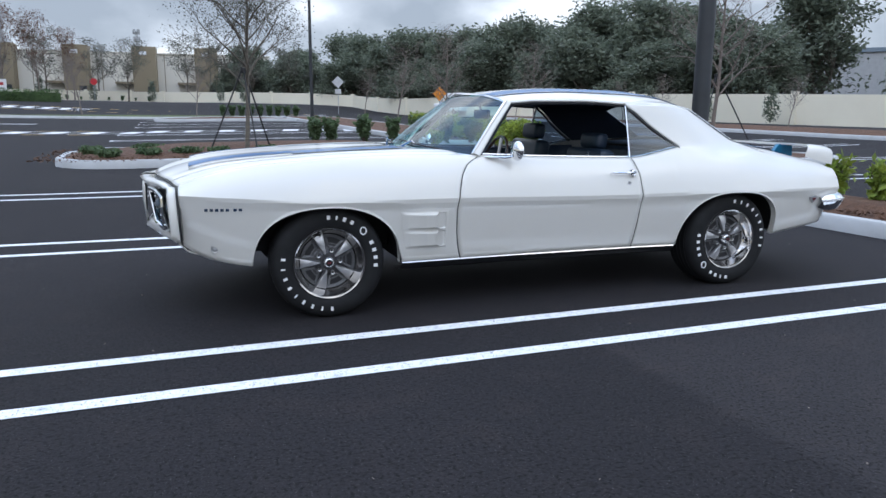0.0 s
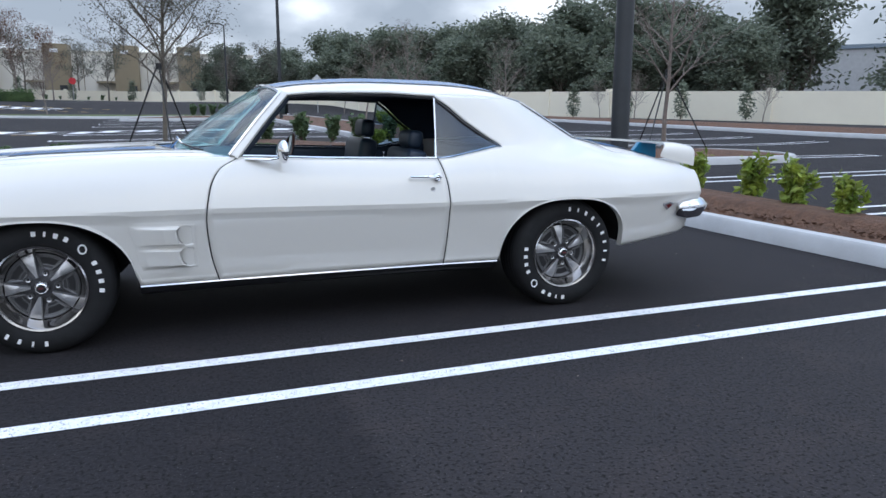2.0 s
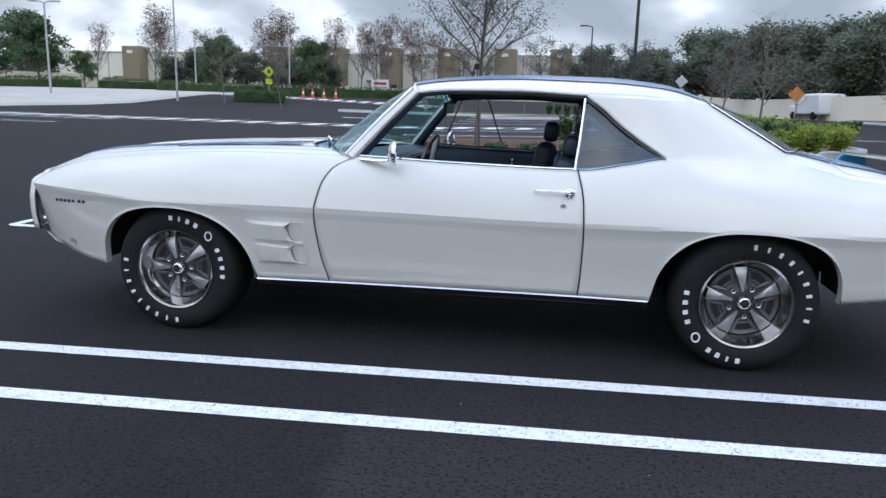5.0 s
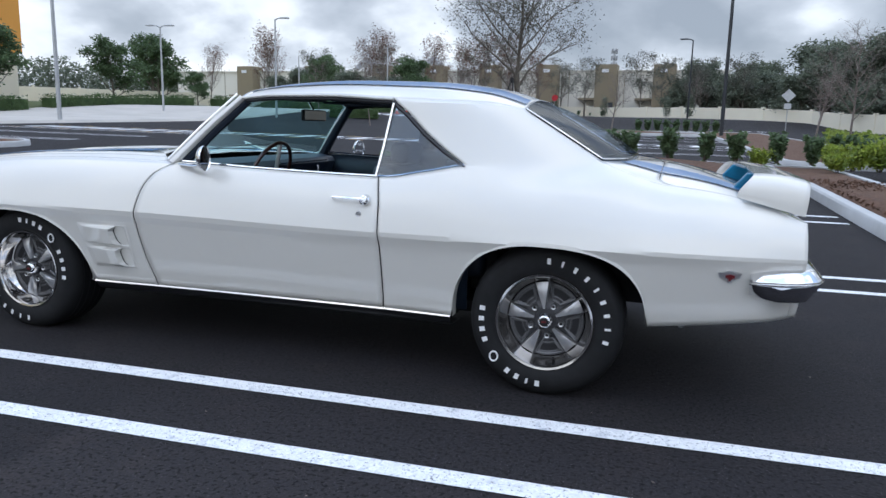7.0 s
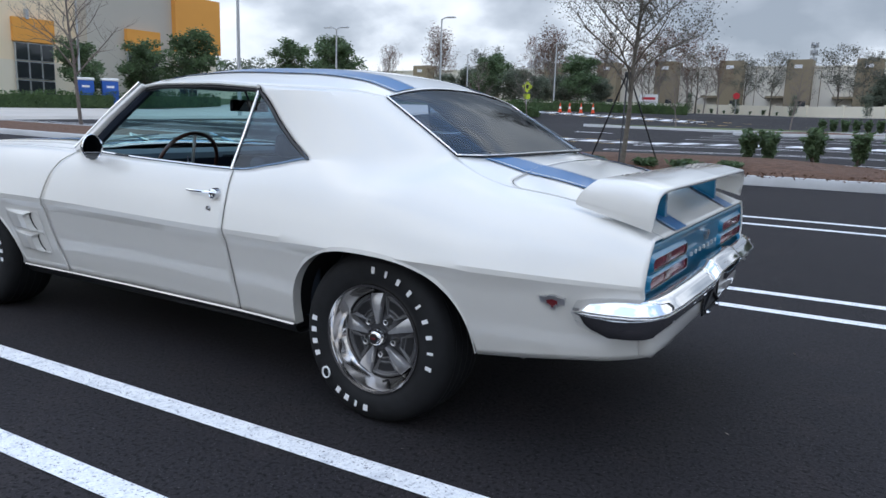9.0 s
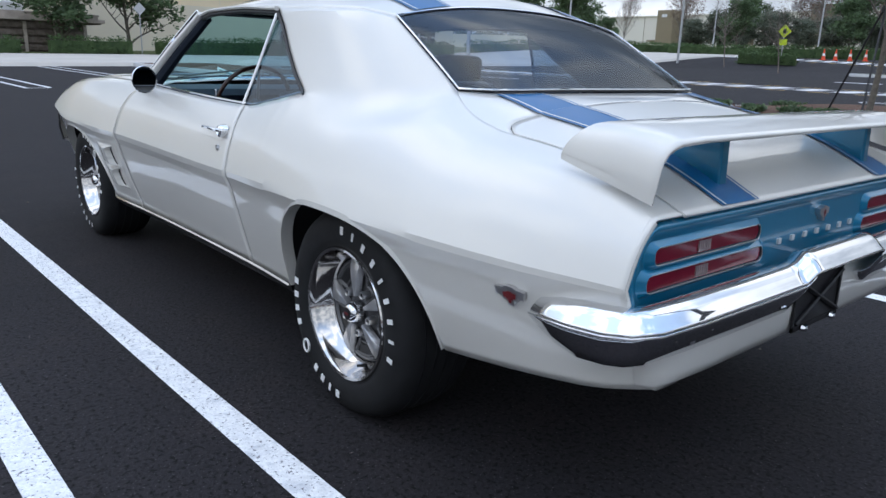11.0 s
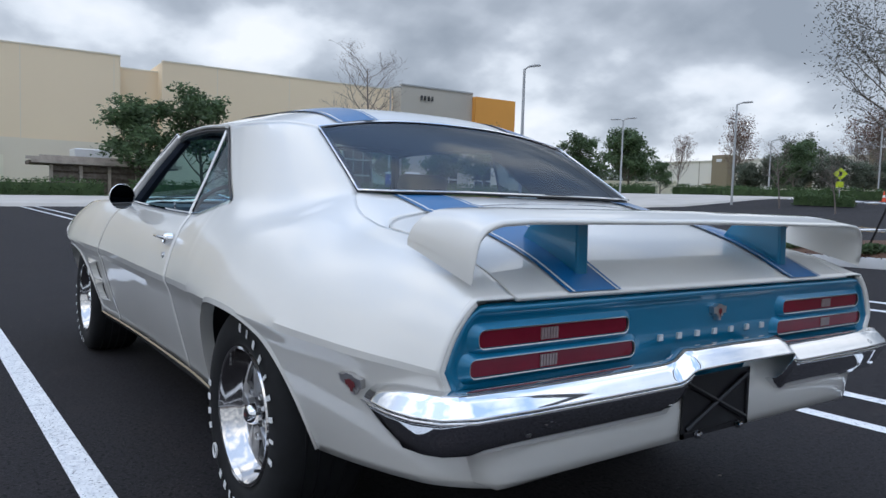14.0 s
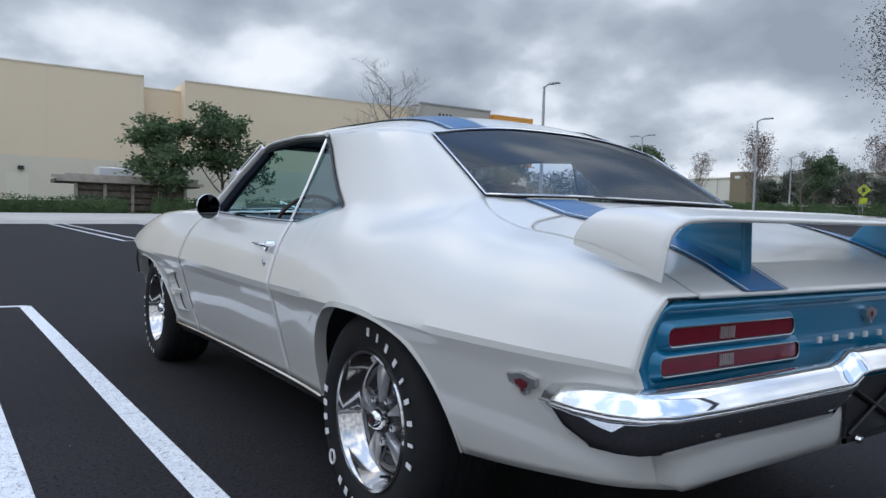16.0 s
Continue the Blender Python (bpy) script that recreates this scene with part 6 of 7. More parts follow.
# ---------------------------------------------------------------- plants
def leaf_cloud(centres, count, sigma, size, rng, flat=0.6):
    """Many small pointed leaves scattered round centres, joined in one mesh."""
    c = np.asarray(centres, float)
    n = len(c) * count
    p = np.repeat(c, count, 0) + rng.normal(0, 1, (n, 3)) * np.asarray(sigma)
    d = rng.normal(0, 1, (n, 3))
    d[:, 2] *= flat
    d /= np.linalg.norm(d, axis=1)[:, None] + 1e-9
    u = np.cross(d, rng.normal(0, 1, (n, 3)))
    u /= np.linalg.norm(u, axis=1)[:, None] + 1e-9
    s = (size * rng.uniform(0.6, 1.3, n))[:, None]
    v = np.stack([p - d * s, p + u * s * 0.42, p + d * s, p - u * s * 0.42], 1).reshape(-1, 3)
    f = [(4 * i, 4 * i + 1, 4 * i + 2, 4 * i + 3) for i in range(n)]
    return v, f


def skeleton_tree(rng, height, trunk_r, clear, levels, kids, spread, upward=0.35, first=0.5):
    """Trunk and limbs as tapered bars; gives the geometry and the twig tips."""
    geos, tips = [], []

    def limb(p, d, length, r, level):
        path, rad = [p], [r]
        k = 5 if level == 0 else 4
        q = p.copy()
        for i in range(k):
            d = (d + Vector(rng.normal(0, 0.045 if level == 0 else 0.10 + 0.06 * level, 3)) + Vector((0, 0, upward * 0.12 * level))).normalized()
            q = q + d * length / k
            path.append(q.copy())
            rad.append(r * (1 - 0.78 * (i + 1) / k))
        geos.append(sweep(path, rad, (8, 5, 4, 3, 3)[level], cap=False))
        if level >= levels:
            tips.extend([path[-1], path[-2]])
            return
        n = kids[level]
        for i in range(n):
            t = (clear if level == 0 else 0.25) + (1 - (clear if level == 0 else 0.25)) * (i + rng.uniform(0, 0.8)) / n
            j = min(int(t * k), k - 1)
            s = path[j].lerp(path[j + 1], t * k - j)
            a = rng.uniform(0, 2 * math.pi) if level else 2.4 * i + rng.uniform(-0.4, 0.4)
            side = Vector((math.cos(a), math.sin(a), 0))
            nd = (d * 0.45 + side * spread + Vector((0, 0, upward))).normalized()
            limb(s, nd, length * (first if level == 0 else 0.58) * (1.15 - 0.55 * t) * rng.uniform(0.8, 1.2), max(rad[j] * 0.55, 0.004), level + 1)
        tips.append(path[-1])

    limb(Vector((0, 0, -0.1)), Vector((0, 0, 1)), height, trunk_r, 0)
    return join(*geos), [tuple(t) for t in tips]


def make_tree(name, at, seed, height, trunk_r, clear, levels, kids, spread, leaves, size, sigma, mat, label, group="", upward=0.35, bark=M_BARK, first=0.5):
    rng = np.random.default_rng(seed)
    ob = thing(name, at, label, "tree", group)
    wood, tips = skeleton_tree(rng, height, trunk_r, clear, levels, kids, spread, upward, first)
    part("trunk", wood, bark, ob, auto=False)
    if leaves:
        part("crown", leaf_cloud(tips, leaves, sigma, size, rng), mat, ob, smooth=False)
    return ob


def on_bed(x, y, turn=0, up=0.15, scale=1.0, wide=1.0):
    return pose(x, y, ground_z(x, y) + up, 0, 0, turn) @ Matrix.Diagonal((scale * wide, scale * wide, scale, 1))


def stakes(x, y, up=1.9, reach=1.0, turn=0):
    ob = thing("tree_stakes", on_bed(x, y, turn, 0.12), "black straps holding a young tree", "tree stakes")
    for k in range(3):
        a = 2.1 * k + 0.4
        part("strap", sweep([(0.03 * math.cos(a), 0.03 * math.sin(a), up), (reach * math.cos(a), reach * math.sin(a), 0.0)], 0.016, 5), M_BLACK, ob)
    part("collar", lathe([(0.05, up - 0.05), (0.06, up), (0.05, up + 0.05)], 10, "z"), M_BLACK, ob)


# young oak in the row-end bed, thinly leaved
make_tree("young_oak", on_bed(-1.14, 9.85, 150), 5, 4.7, 0.048, 0.27, 3, (24, 10, 5), 0.80, 6, 0.023, (0.12, 0.12, 0.12), M_LEAFOLIVE, "young oak with many small grey-green leaves, staked in mulch", upward=0.30, first=0.34)
stakes(-1.14, 9.85, 1.65, 0.75, 20)
bare = make_tree("bare_tree", on_bed(9.56, 9.43, 10), 8, 4.4, 0.055, 0.30, 3, (18, 7, 4), 0.85, 0, 0, 0, None, "bare young tree with a wide crown of twigs, staked", "bare young trees", upward=0.30, bark=M_TWIG, first=0.40)
stakes(9.56, 9.43, 1.8, 1.0, 70)
for x, y, sc, tr in ((7.12, 21.88, 0.8, 30), (7.61, 30.87, 0.85, 120), (14.68, 29.72, 0.9, 200), (21.66, 28.58, 0.55, 20), (24.54, 22.52, 0.5, 90), (27.91, 16.44, 0.5, 140), (23.81, 35.53, 0.5, 240), (19.98, 43.62, 0.55, 60), (17.69, 53.67, 0.7, 10),
                     (12.85, 61.77, 0.9, 100), (-2.03, 43.58, 0.8, 180), (-8.53, 43.61, 0.75, 280), (-24.76, 47.66, 0.95, 33), (-24.2, 14.0, 1.4, 77), (-18, 41.94, 0.8, 12), (-14.76, 80.35, 1.1, 200), (-22.2, 83.51, 1.2, 340), (3.9, 87.96, 1.1, 50), (-36.03, 85.85, 1.2, 150)):
    copy_thing(bare, on_bed(x, y, tr, 0.1, sc))

# dense evergreen trees behind the boundary wall
DENSE = "large dense dark evergreen tree behind the wall"
d1 = make_tree("evergreen_tree", on_bed(30.97, 43.39, 0, 0), 21, 7.0, 0.22, 0.03, 3, (18, 8, 5), 0.85, 6, 0.215, (0.48, 0.48, 0.38), M_LEAF, DENSE, "evergreen belt", upward=0.26)
d2 = make_tree("evergreen_tree", on_bed(38.8, 35.22, 0, 0), 22, 7.6, 0.22, 0.03, 3, (19, 8, 5), 0.78, 6, 0.215, (0.48, 0.48, 0.38), M_LEAF, DENSE, "evergreen belt", upward=0.30)
d3 = make_tree("evergreen_tree", on_bed(42.64, 27.14, 0, 0), 23, 6.4, 0.22, 0.12, 3, (16, 8, 5), 0.98, 6, 0.215, (0.48, 0.48, 0.34), M_LEAF, DENSE, "evergreen belt", upward=0.18)
rng = np.random.default_rng(77)
BELT = [(52.42, 16.93, 0.75), (47.53, 22.04, 0.85), (34.35, 37.31, 1.0), (36.04, 46.28, 1.12), (31.14, 51.38, 1.1), (27.04, 46.47, 0.95), (29.31, 59.42, 1.15), (25.25, 56.51, 1.0), (23.42, 64.55, 1.1), (27.52, 69.46, 1.2), (20.56, 71.61, 1.05), (22.73, 79.57, 1.15), (16.77, 81.69, 1.05), (17.98, 91.67, 1.1),
        (10.94, 89.82, 0.95), (12.15, 99.79, 1.0), (5.11, 97.94, 0.85), (6.28, 105.92, 0.9), (39.22, 55.22, 1.25), (50.76, 32.97, 1.15), (33.48, 67.34, 1.25), (25.12, 50.51, 0.7), (22.27, 57.57, 0.72), (20.35, 61.61, 0.66), (18.98, 67.64, 0.7), (17.63, 74.67, 0.75), (14.23, 79.75, 0.72), (28.91, 40.43, 0.6), (31.74, 32.37, 0.62), (8.86, 85.86, 0.7), (1.99, 92, 0.65), (37.35, 61.26, 1.1), (41.1, 49.18, 1.15)]
for i, (x, y, sc) in enumerate(BELT):
    sc *= 0.86 if y > 46 else 0.95
    copy_thing((d1, d2, d3)[i % 3], on_bed(x, y, float(rng.uniform(0, 360)), 0, sc * float(rng.uniform(0.92, 1.08)), float(rng.uniform(1.1, 1.4))))

# green trees in front of the store and along the far hedge
g1 = make_tree("green_tree", on_bed(-50.36, 9.87, 30, 0.15, 0.98, 1.15), 31, 5.6, 0.12, 0.10, 3, (13, 6, 4), 0.92, 9, 0.17, (0.26, 0.26, 0.20), M_LEAFMID, "round dark green tree on the verge behind the hedge", "verge trees", upward=0.34)
for x, y, sc, tr in ((-50.9, 14.5, 1.15, 100), (-48.75, 29.43, 0.72, 40), (-49.1, 35.0, 0.75, 200), (-49.2, 39.9, 0.92, 300), (-48.9, 52.6, 0.88, 80), (-46.94, 62.57, 0.52, 20), (-39.08, 75.03, 0.85, 200), (-28.76, 78.66, 0.9, 330), (-42.89, 83.12, 1.0, 250), (-33.01, 90.75, 1.0, 310), (-59.49, 72.1, 1.2, 40), (-67.19, 80.39, 1.3, 140)):
    copy_thing(g1, on_bed(x, y, tr, 0.15, sc, 0.95))
for x, y, sc, tr in ((-46.32, 78.31, 0.40, 15), (-43.88, 80.19, 0.50, 75), (-41.45, 80.58, 0.42, 135), (-39, 82.47, 0.50, 195), (-36.06, 83.36, 0.42, 255), (-33.09, 85.76, 0.44, 20), (-29.12, 86.66, 0.40, 99)):
    copy_thing(d2, on_bed(x, y, tr, 0, sc, 1.4))
# thin rusty trees far off
r1 = make_tree("rusty_tree", on_bed(-35.99, 88.84, 0, 0), 41, 8.5, 0.11, 0.25, 2, (26, 6), 0.55, 7, 0.11, (0.25, 0.25, 0.25), M_LEAFRUST, "slender tree with sparse rusty foliage", "rusty trees", upward=0.55, bark=M_TWIG)
for x, y, sc, tr in ((-39.88, 90.96, 0.9, 50), (-30.99, 92.7, 0.95, 100), (-26.53, 91.6, 0.9, 150), (-23.49, 93.54, 1.0, 200), (-19.51, 92.45, 0.95, 250), (-48.73, 80.4, 0.95, 20), (-51.61, 83.51, 0.8, 80), (-54.59, 75.77, 0.7, 130), (-15.97, 94.38, 0.8, 300)):
    copy_thing(r1, on_bed(x, y, tr, 0, sc))
# taller bare trees by the warehouse
b2 = make_tree("leafy_young_tree", on_bed(-31.13, 84.71, 0, 0.1), 51, 5.5, 0.10, 0.2, 3, (11, 6, 4), 0.75, 4, 0.10, (0.2, 0.2, 0.2), M_LEAFOLIVE, "half-bare tree in front of the warehouse", "half-bare trees")
for x, y, sc, tr in ((-19.86, 99.46, 1.25, 50), (-26.84, 100.61, 1.3, 99), (-40.76, 98.95, 1.35, 140), (-9.95, 95.25, 1.1, 190), (-0.01, 92.05, 1.1, 260), (-2.89, 98.11, 1.2, 10), (4.44, 89.95, 1.0, 80), (-52.44, 100.37, 1.3, 80), (-13.84, 100.34, 1.1, 300), (8.82, 83.86, 1.0, 30)):
    copy_thing(b2, on_bed(x, y, tr, 0.1, sc))

# narrow columnar shrubs by the wall
c_rng = np.random.default_rng(5)
col_pts = [(0.30 * (1 - abs(z - 0.8) / 1.4) * math.cos(a), 0.30 * (1 - abs(z - 0.8) / 1.4) * math.sin(a), z) for z in np.linspace(0.25, 1.9, 12) for a in np.linspace(0, 2 * math.pi, 7)[:-1]]
column = thing("column_shrub", on_bed(25.69, 29.99, 0, 0.1), "narrow dark green shrub in front of the wall", "shrub", "column shrubs")
part("stem", sweep([(0, 0, 0), (0, 0, 1.6)], [0.03, 0.01], 6), M_BARK, column)
part("foliage", leaf_cloud(col_pts, 10, (0.11, 0.11, 0.12), 0.085, c_rng), M_LEAF, column, smooth=False)
for x, y, sc in ((24.37, 33.52, 1.0), (23.05, 37.55, 1.05), (27.12, 26.46, 0.95), (-7.01, 92.19, 1.2), (-13.96, 94.84, 1.2), (-19.94, 95.96, 1.3), (0.82, 84.03, 1.1), (3.28, 81.98, 1.2)):
    copy_thing(column, on_bed(x, y, float(c_rng.uniform(0, 360)), 0.1, sc))


# shrubs
def shrub(name, at, seed, h, w, count, size, mat, label, group, stems=7, leaf_flat=0.8):
    rng = np.random.default_rng(seed)
    ob = thing(name, at, label, "shrub", group)
    geos, pts = [], []
    for k in range(stems):
        a = 2.4 * k + rng.uniform(-0.3, 0.3)
        r = w * rng.uniform(0.35, 1.0) * (0.3 if k == 0 else 1)
        hh = h * rng.uniform(0.75, 1.05)
        path = [Vector((0.03 * math.cos(a), 0.03 * math.sin(a), -0.03)), Vector((r * 0.45 * math.cos(a), r * 0.45 * math.sin(a), hh * 0.5)), Vector((r * math.cos(a), r * math.sin(a), hh))]
        geos.append(sweep(path, [0.010, 0.007, 0.003], 4))
        pts += [tuple(path[1].lerp(path[2], t)) for t in np.linspace(-0.3, 1, 7)] + [tuple(path[0].lerp(path[1], 0.6))]
    part("stem", join(*geos), M_TWIG, ob, auto=False)
    part("foliage", leaf_cloud(pts, count, (w * 0.22, w * 0.22, h * 0.09), size, rng, leaf_flat), mat, ob, smooth=False)
    return ob


l1 = shrub("lime_shrub", on_bed(4.85, 0.30, 0, 0.17), 61, 0.36, 0.13, 9, 0.046, M_LEAFLIME, "small shrub with glossy yellow-green leaves in mulch", "lime shrubs")
for x, y, sc, tr in ((4.95, 1.0, 1.25, 50), (5.14, 1.78, 1.28, 140), (5.23, 2.84, 1.15, 230), (4.75, -0.75, 1.1, 200), (5.22, 5.34, 1.2, 10), (5.17, 6.63, 1.2, 160)):
    copy_thing(l1, on_bed(x, y, tr, 0.17, sc))
s1 = shrub("green_shrub", on_bed(0.585, 12.3, 0, 0.25), 62, 0.50, 0.17, 12, 0.060, M_LEAFMID, "upright dark green shrub in the mulch bed", "green shrubs", 9)
for x, y, sc, tr in ((0.95, 12.3, 1.0, 70), (1.75, 12.25, 1.1, 140), (2.49, 12.35, 1.0, 210), (3.08, 12.28, 1.05, 280), (3.85, 12.3, 1.05, 10), (4.51, 12.35, 1.0, 50), (5.3, 12.4, 1.0, 110)):
    copy_thing(s1, on_bed(x, y, tr, 0.25, sc))
for x, y, sc, tr in ((6.06, 14.4, 1.0, 20), (6.09, 15.9, 0.9, 80), (6.22, 17.4, 1.0, 120), (6.27, 19.4, 0.95, 160)):
    copy_thing(s1, on_bed(x, y, tr, 0.17, sc))
for i in range(9):
    copy_thing(s1, on_bed(-0.4 + 0.58 * i, 44.0 + 0.15 * math.sin(i), 40 * i, 0.15, 1.25))
for i in range(9):
    copy_thing(s1, on_bed(10.1 + 0.53 * i, 25.8 + 0.88 * i, 70 * i, 0.1, 0.8))
y1 = shrub("yellow_shrub", on_bed(6.85, 18.49, 0, 0.17), 63, 0.50, 0.42, 20, 0.055, M_LEAFLIME, "low spreading yellow-green shrub", "yellow shrubs", 9)
for i, (x, y) in enumerate([(6.64, 13.39), (6.96, 14.48), (6.68, 15.49), (7.21, 16.48), (6.83, 17.49), (7.37, 19.48), (6.89, 20.69), (7.32, 21.88), (7.05, 23.28), (7.48, 24.67), (7.61, 26.37), (7.85, 28.37), (5.21, 12.12), (5.72, 12.31), (4.8, 11.43), (4.92, 12.63), (5.32, 15.02), (5.5, 16.21), (5.73, 17.51), (3.51, 12.15)]):
    copy_thing(y1, on_bed(x, y, 47 * i, 0.17, (0.62 if i > 13 else 1.0) + 0.1 * math.sin(i * 2)))
t1 = shrub("grass_tuft", on_bed(-3.63, 9.86, 0, 0.17), 64, 0.13, 0.22, 24, 0.055, M_LEAFMID, "low bright green ground cover tuft in mulch", "ground cover tufts", 7, 1.2)
for i, (x, y) in enumerate([(-2.93, 9.89), (-2.23, 9.97), (-1.64, 9.81), (-0.73, 9.94), (-0.04, 9.83), (0.67, 9.91), (-4.01, 10.72), (-3.01, 11.29)]):
    copy_thing(t1, on_bed(x, y, 60 * i, 0.17))
lo = shrub("small_shrub", on_bed(1.9, 88.01, 0, 0.1), 65, 0.55, 0.22, 8, 0.09, M_LEAFMID, "small young shrub in a row before the wall", "row of small shrubs", 5)
for i in range(48):
    x = -62 + 1.6 * i
    y = 97.2 - 0.004 * (x + 28) ** 2 * (1 if x > -28 else 0.1)
    copy_thing(lo, on_bed(x, y, 31 * i, 0.1, 0.9 + 0.2 * math.sin(3 * i)))


# clipped hedges
def hedge(x0, y0, x1, y1, h, w, seed, label="clipped dense green hedge beside the walk"):
    rng = np.random.default_rng(seed)
    L = math.hypot(x1 - x0, y1 - y0)
    ang = math.atan2(y1 - y0, x1 - x0)
    ob = thing("hedge", base_pose(x0, y0, math.degrees(ang)), label, "hedge", "hedges")
    rise = ground_z(x1, y1) - ground_z(x0, y0)
    core = [(x, y, z + rise * x / L) for x, y, z in box(0.1, L - 0.1, -w / 2 + 0.12, w / 2 - 0.12, 0, h - 0.14)[0]]
    part("core", (core, box(0, 1, 0, 1, 0, 1)[1]), M_HEDGE, ob, smooth=False)
    n = int(L * 60)
    p = np.stack([rng.uniform(0, L, n), rng.uniform(-w / 2, w / 2, n), rng.uniform(0.05, h, n)], 1)
    side = rng.integers(0, 3, n)
    p[side == 0, 2] = h + rng.normal(0, 0.05, (side == 0).sum())
    p[side == 1, 1] = -w / 2
    p[side == 2, 1] = w / 2
    p[:, 2] += rise * p[:, 0] / L + 0.06 * np.sin(p[:, 0] * 1.3)
    part("foliage", leaf_cloud(p, 5, (0.10, 0.08, 0.08), 0.085, rng), M_HEDGE, ob, smooth=False)


HEDGES = ((-49.05, -38.01, -48.01, -12.03), (-47.97, -11.03, -47.24, 7.15), (-47.18, 8.55, -46.99, 13.45), (-46.93, 14.95, -45.96, 39.88), (-45.91, 41.86, -45.61, 59.54), (-45.57, 63.48, -45.44, 79.26))
for i, ends in enumerate(HEDGES):
    hedge(*ends, 1.05, 1.3, 80 + i)
hedge(-38.22, 61.13, -13.06, 66.31, 0.9, 1.4, 90)
hedge(-25.7, 51.17, -21.78, 52.52, 0.8, 1.2, 91)

# far woods round the place
rng = np.random.default_rng(9)
pts = []
for a in np.linspace(radians(20), radians(205), 560):
    r = 150 + 14 * rng.random()
    x, y = r * math.cos(a), r * math.sin(a)
    top = 4.5 + 3.0 * noise.noise(Vector((a * 9, 0, 0))) + 2.0 * rng.random()
    for z in np.arange(0.3, max(1.5, top), 0.7):
        pts.append((x + rng.normal(0, 1.0), y + rng.normal(0, 1.0), ground_z(x, y) + z))
v, f = leaf_cloud(pts, 34, (0.9, 0.9, 0.5), 0.38, rng)
tagged(link_mesh("far_woods", v, f, M_LEAF, False), "distant belt of dark trees round the site", "woods", kind="stuff")

# mulch chips and stray bits on the beds
rng = np.random.default_rng(15)
pts = []
for (u0, u1, v0, v1, n) in ((4.30, 5.28, -3, 9, 3600), (-4.5, 3.6, 9.0, 12.4, 2600)):
    for _ in range(n):
        pts.append(tuple(lot(rng.uniform(u0, u1), rng.uniform(v0, v1), 0.165 + rng.uniform(0, 0.03))))
v, f = leaf_cloud(pts, 1, (0.01, 0.01, 0.004), 0.030, rng, 0.35)
tagged(link_mesh("mulch_chips", v, f, M_MULCH, False), "loose brown wood chips on the planting beds", "mulch", kind="stuff")
rng = np.random.default_rng(16)
pts = [(rng.uniform(-7, 7), rng.uniform(-6, 4), 0.004) for _ in range(170)]
v, f = leaf_cloud(pts, 1, (0, 0, 0), 0.009, rng, 0.15)
tagged(link_mesh("litter", v, f, M_TWIG, False), "tiny pale bits of leaf and grit on the asphalt", "litter", kind="stuff")


# ---------------------------------------------------------------- signs, cones and other small far things
M_SIGNBACK = material("sign_metal", (0.55, 0.56, 0.57), 0.45, 0.3, var=0.06, scale=4)
M_FLUOR = material("sign_lime", (0.55, 0.68, 0.02), 0.5, var=0.05, scale=4)
M_SIGNORANGE = material("sign_orange", (0.85, 0.30, 0.02), 0.5, var=0.05, scale=4)
M_SIGNRED = material("sign_red", (0.50, 0.02, 0.03), 0.5, var=0.05, scale=4)
M_CONE = material("cone_orange", (0.80, 0.09, 0.03), 0.55, var=0.06, scale=6)
M_BLUEBOX = material("blue_plastic", (0.02, 0.10, 0.42), 0.5, var=0.08, scale=2)
M_PLANK = material("pale_planks", (0.50, 0.44, 0.38), 0.85, col2=(0.36, 0.31, 0.27), scale=2, fine=0.2)
M_TIMBER = material("weathered_timber", (0.20, 0.165, 0.145), 0.9, col2=(0.10, 0.08, 0.06), scale=3, fine=0.2)


def plate(sides, r, mat, ob, z, name="sign_plate", turn=0.0, th=0.02):
    v = [(th / 2 * k, r * math.cos(2 * math.pi * i / sides + turn), z + r * math.sin(2 * math.pi * i / sides + turn)) for k in (-1, 1) for i in range(sides)]
    f = [tuple(range(sides))[::-1], tuple(range(sides, 2 * sides))] + [(i, (i + 1) % sides, sides + (i + 1) % sides, sides + i) for i in range(sides)]
    return part(name, (v, f), mat, ob, smooth=False)


def sign(x, y, face, h, sides, r, mat, label, extra=None, turn=0.0):
    ob = thing("road_sign", base_pose(x, y, face), label, "road sign")
    part("post", sweep([(-0.03, 0, 0), (-0.03, 0, h + r * 0.6)], 0.035, 6), M_POLEW, ob)
    plate(sides, r, mat, ob, h, turn=turn)
    if extra:
        part("lower_plate", box(-0.012, 0.012, -0.28, 0.28, h - r - 0.55, h - r - 0.1), extra, ob, smooth=False)
    return ob


sign(10.79, 63.86, -100, 2.95, 4, 0.56, M_SIGNBACK, "grey diamond sign seen from behind", M_SIGNBACK)
sign(-46.68, 82.68, -60, 2.8, 4, 0.6, M_SIGNBACK, "grey diamond sign seen from behind")
ped = sign(-24.67, 55.9, -60, 2.2, 4, 0.5, M_FLUOR, "yellow-green diamond pedestrian crossing sign", M_FLUOR)
part("pictogram_bar", box(0.012, 0.02, -0.10, 0.12, 2.05, 2.38), M_BLACK, ped, smooth=False)
sign(17.91, 54.86, -110, 2.0, 4, 0.6, M_SIGNORANGE, "orange diamond road works sign")
sign(-13.51, 92.33, -90, 2.3, 8, 0.42, M_SIGNRED, "red stop sign near the warehouse wall", turn=0.39)
sign(-46.22, 79.5, -60, 1.6, 8, 0.38, M_SIGNRED, "red stop sign beside the road", turn=0.39)
sign(-47.55, 14.27, 0, 3.0, 4, 0.4, M_SIGNBACK, "grey sign on a post by the hedge gap")
board = thing("site_board", base_pose(-22.63, 86.52, -75), "white and red site board on two posts", "sign board")
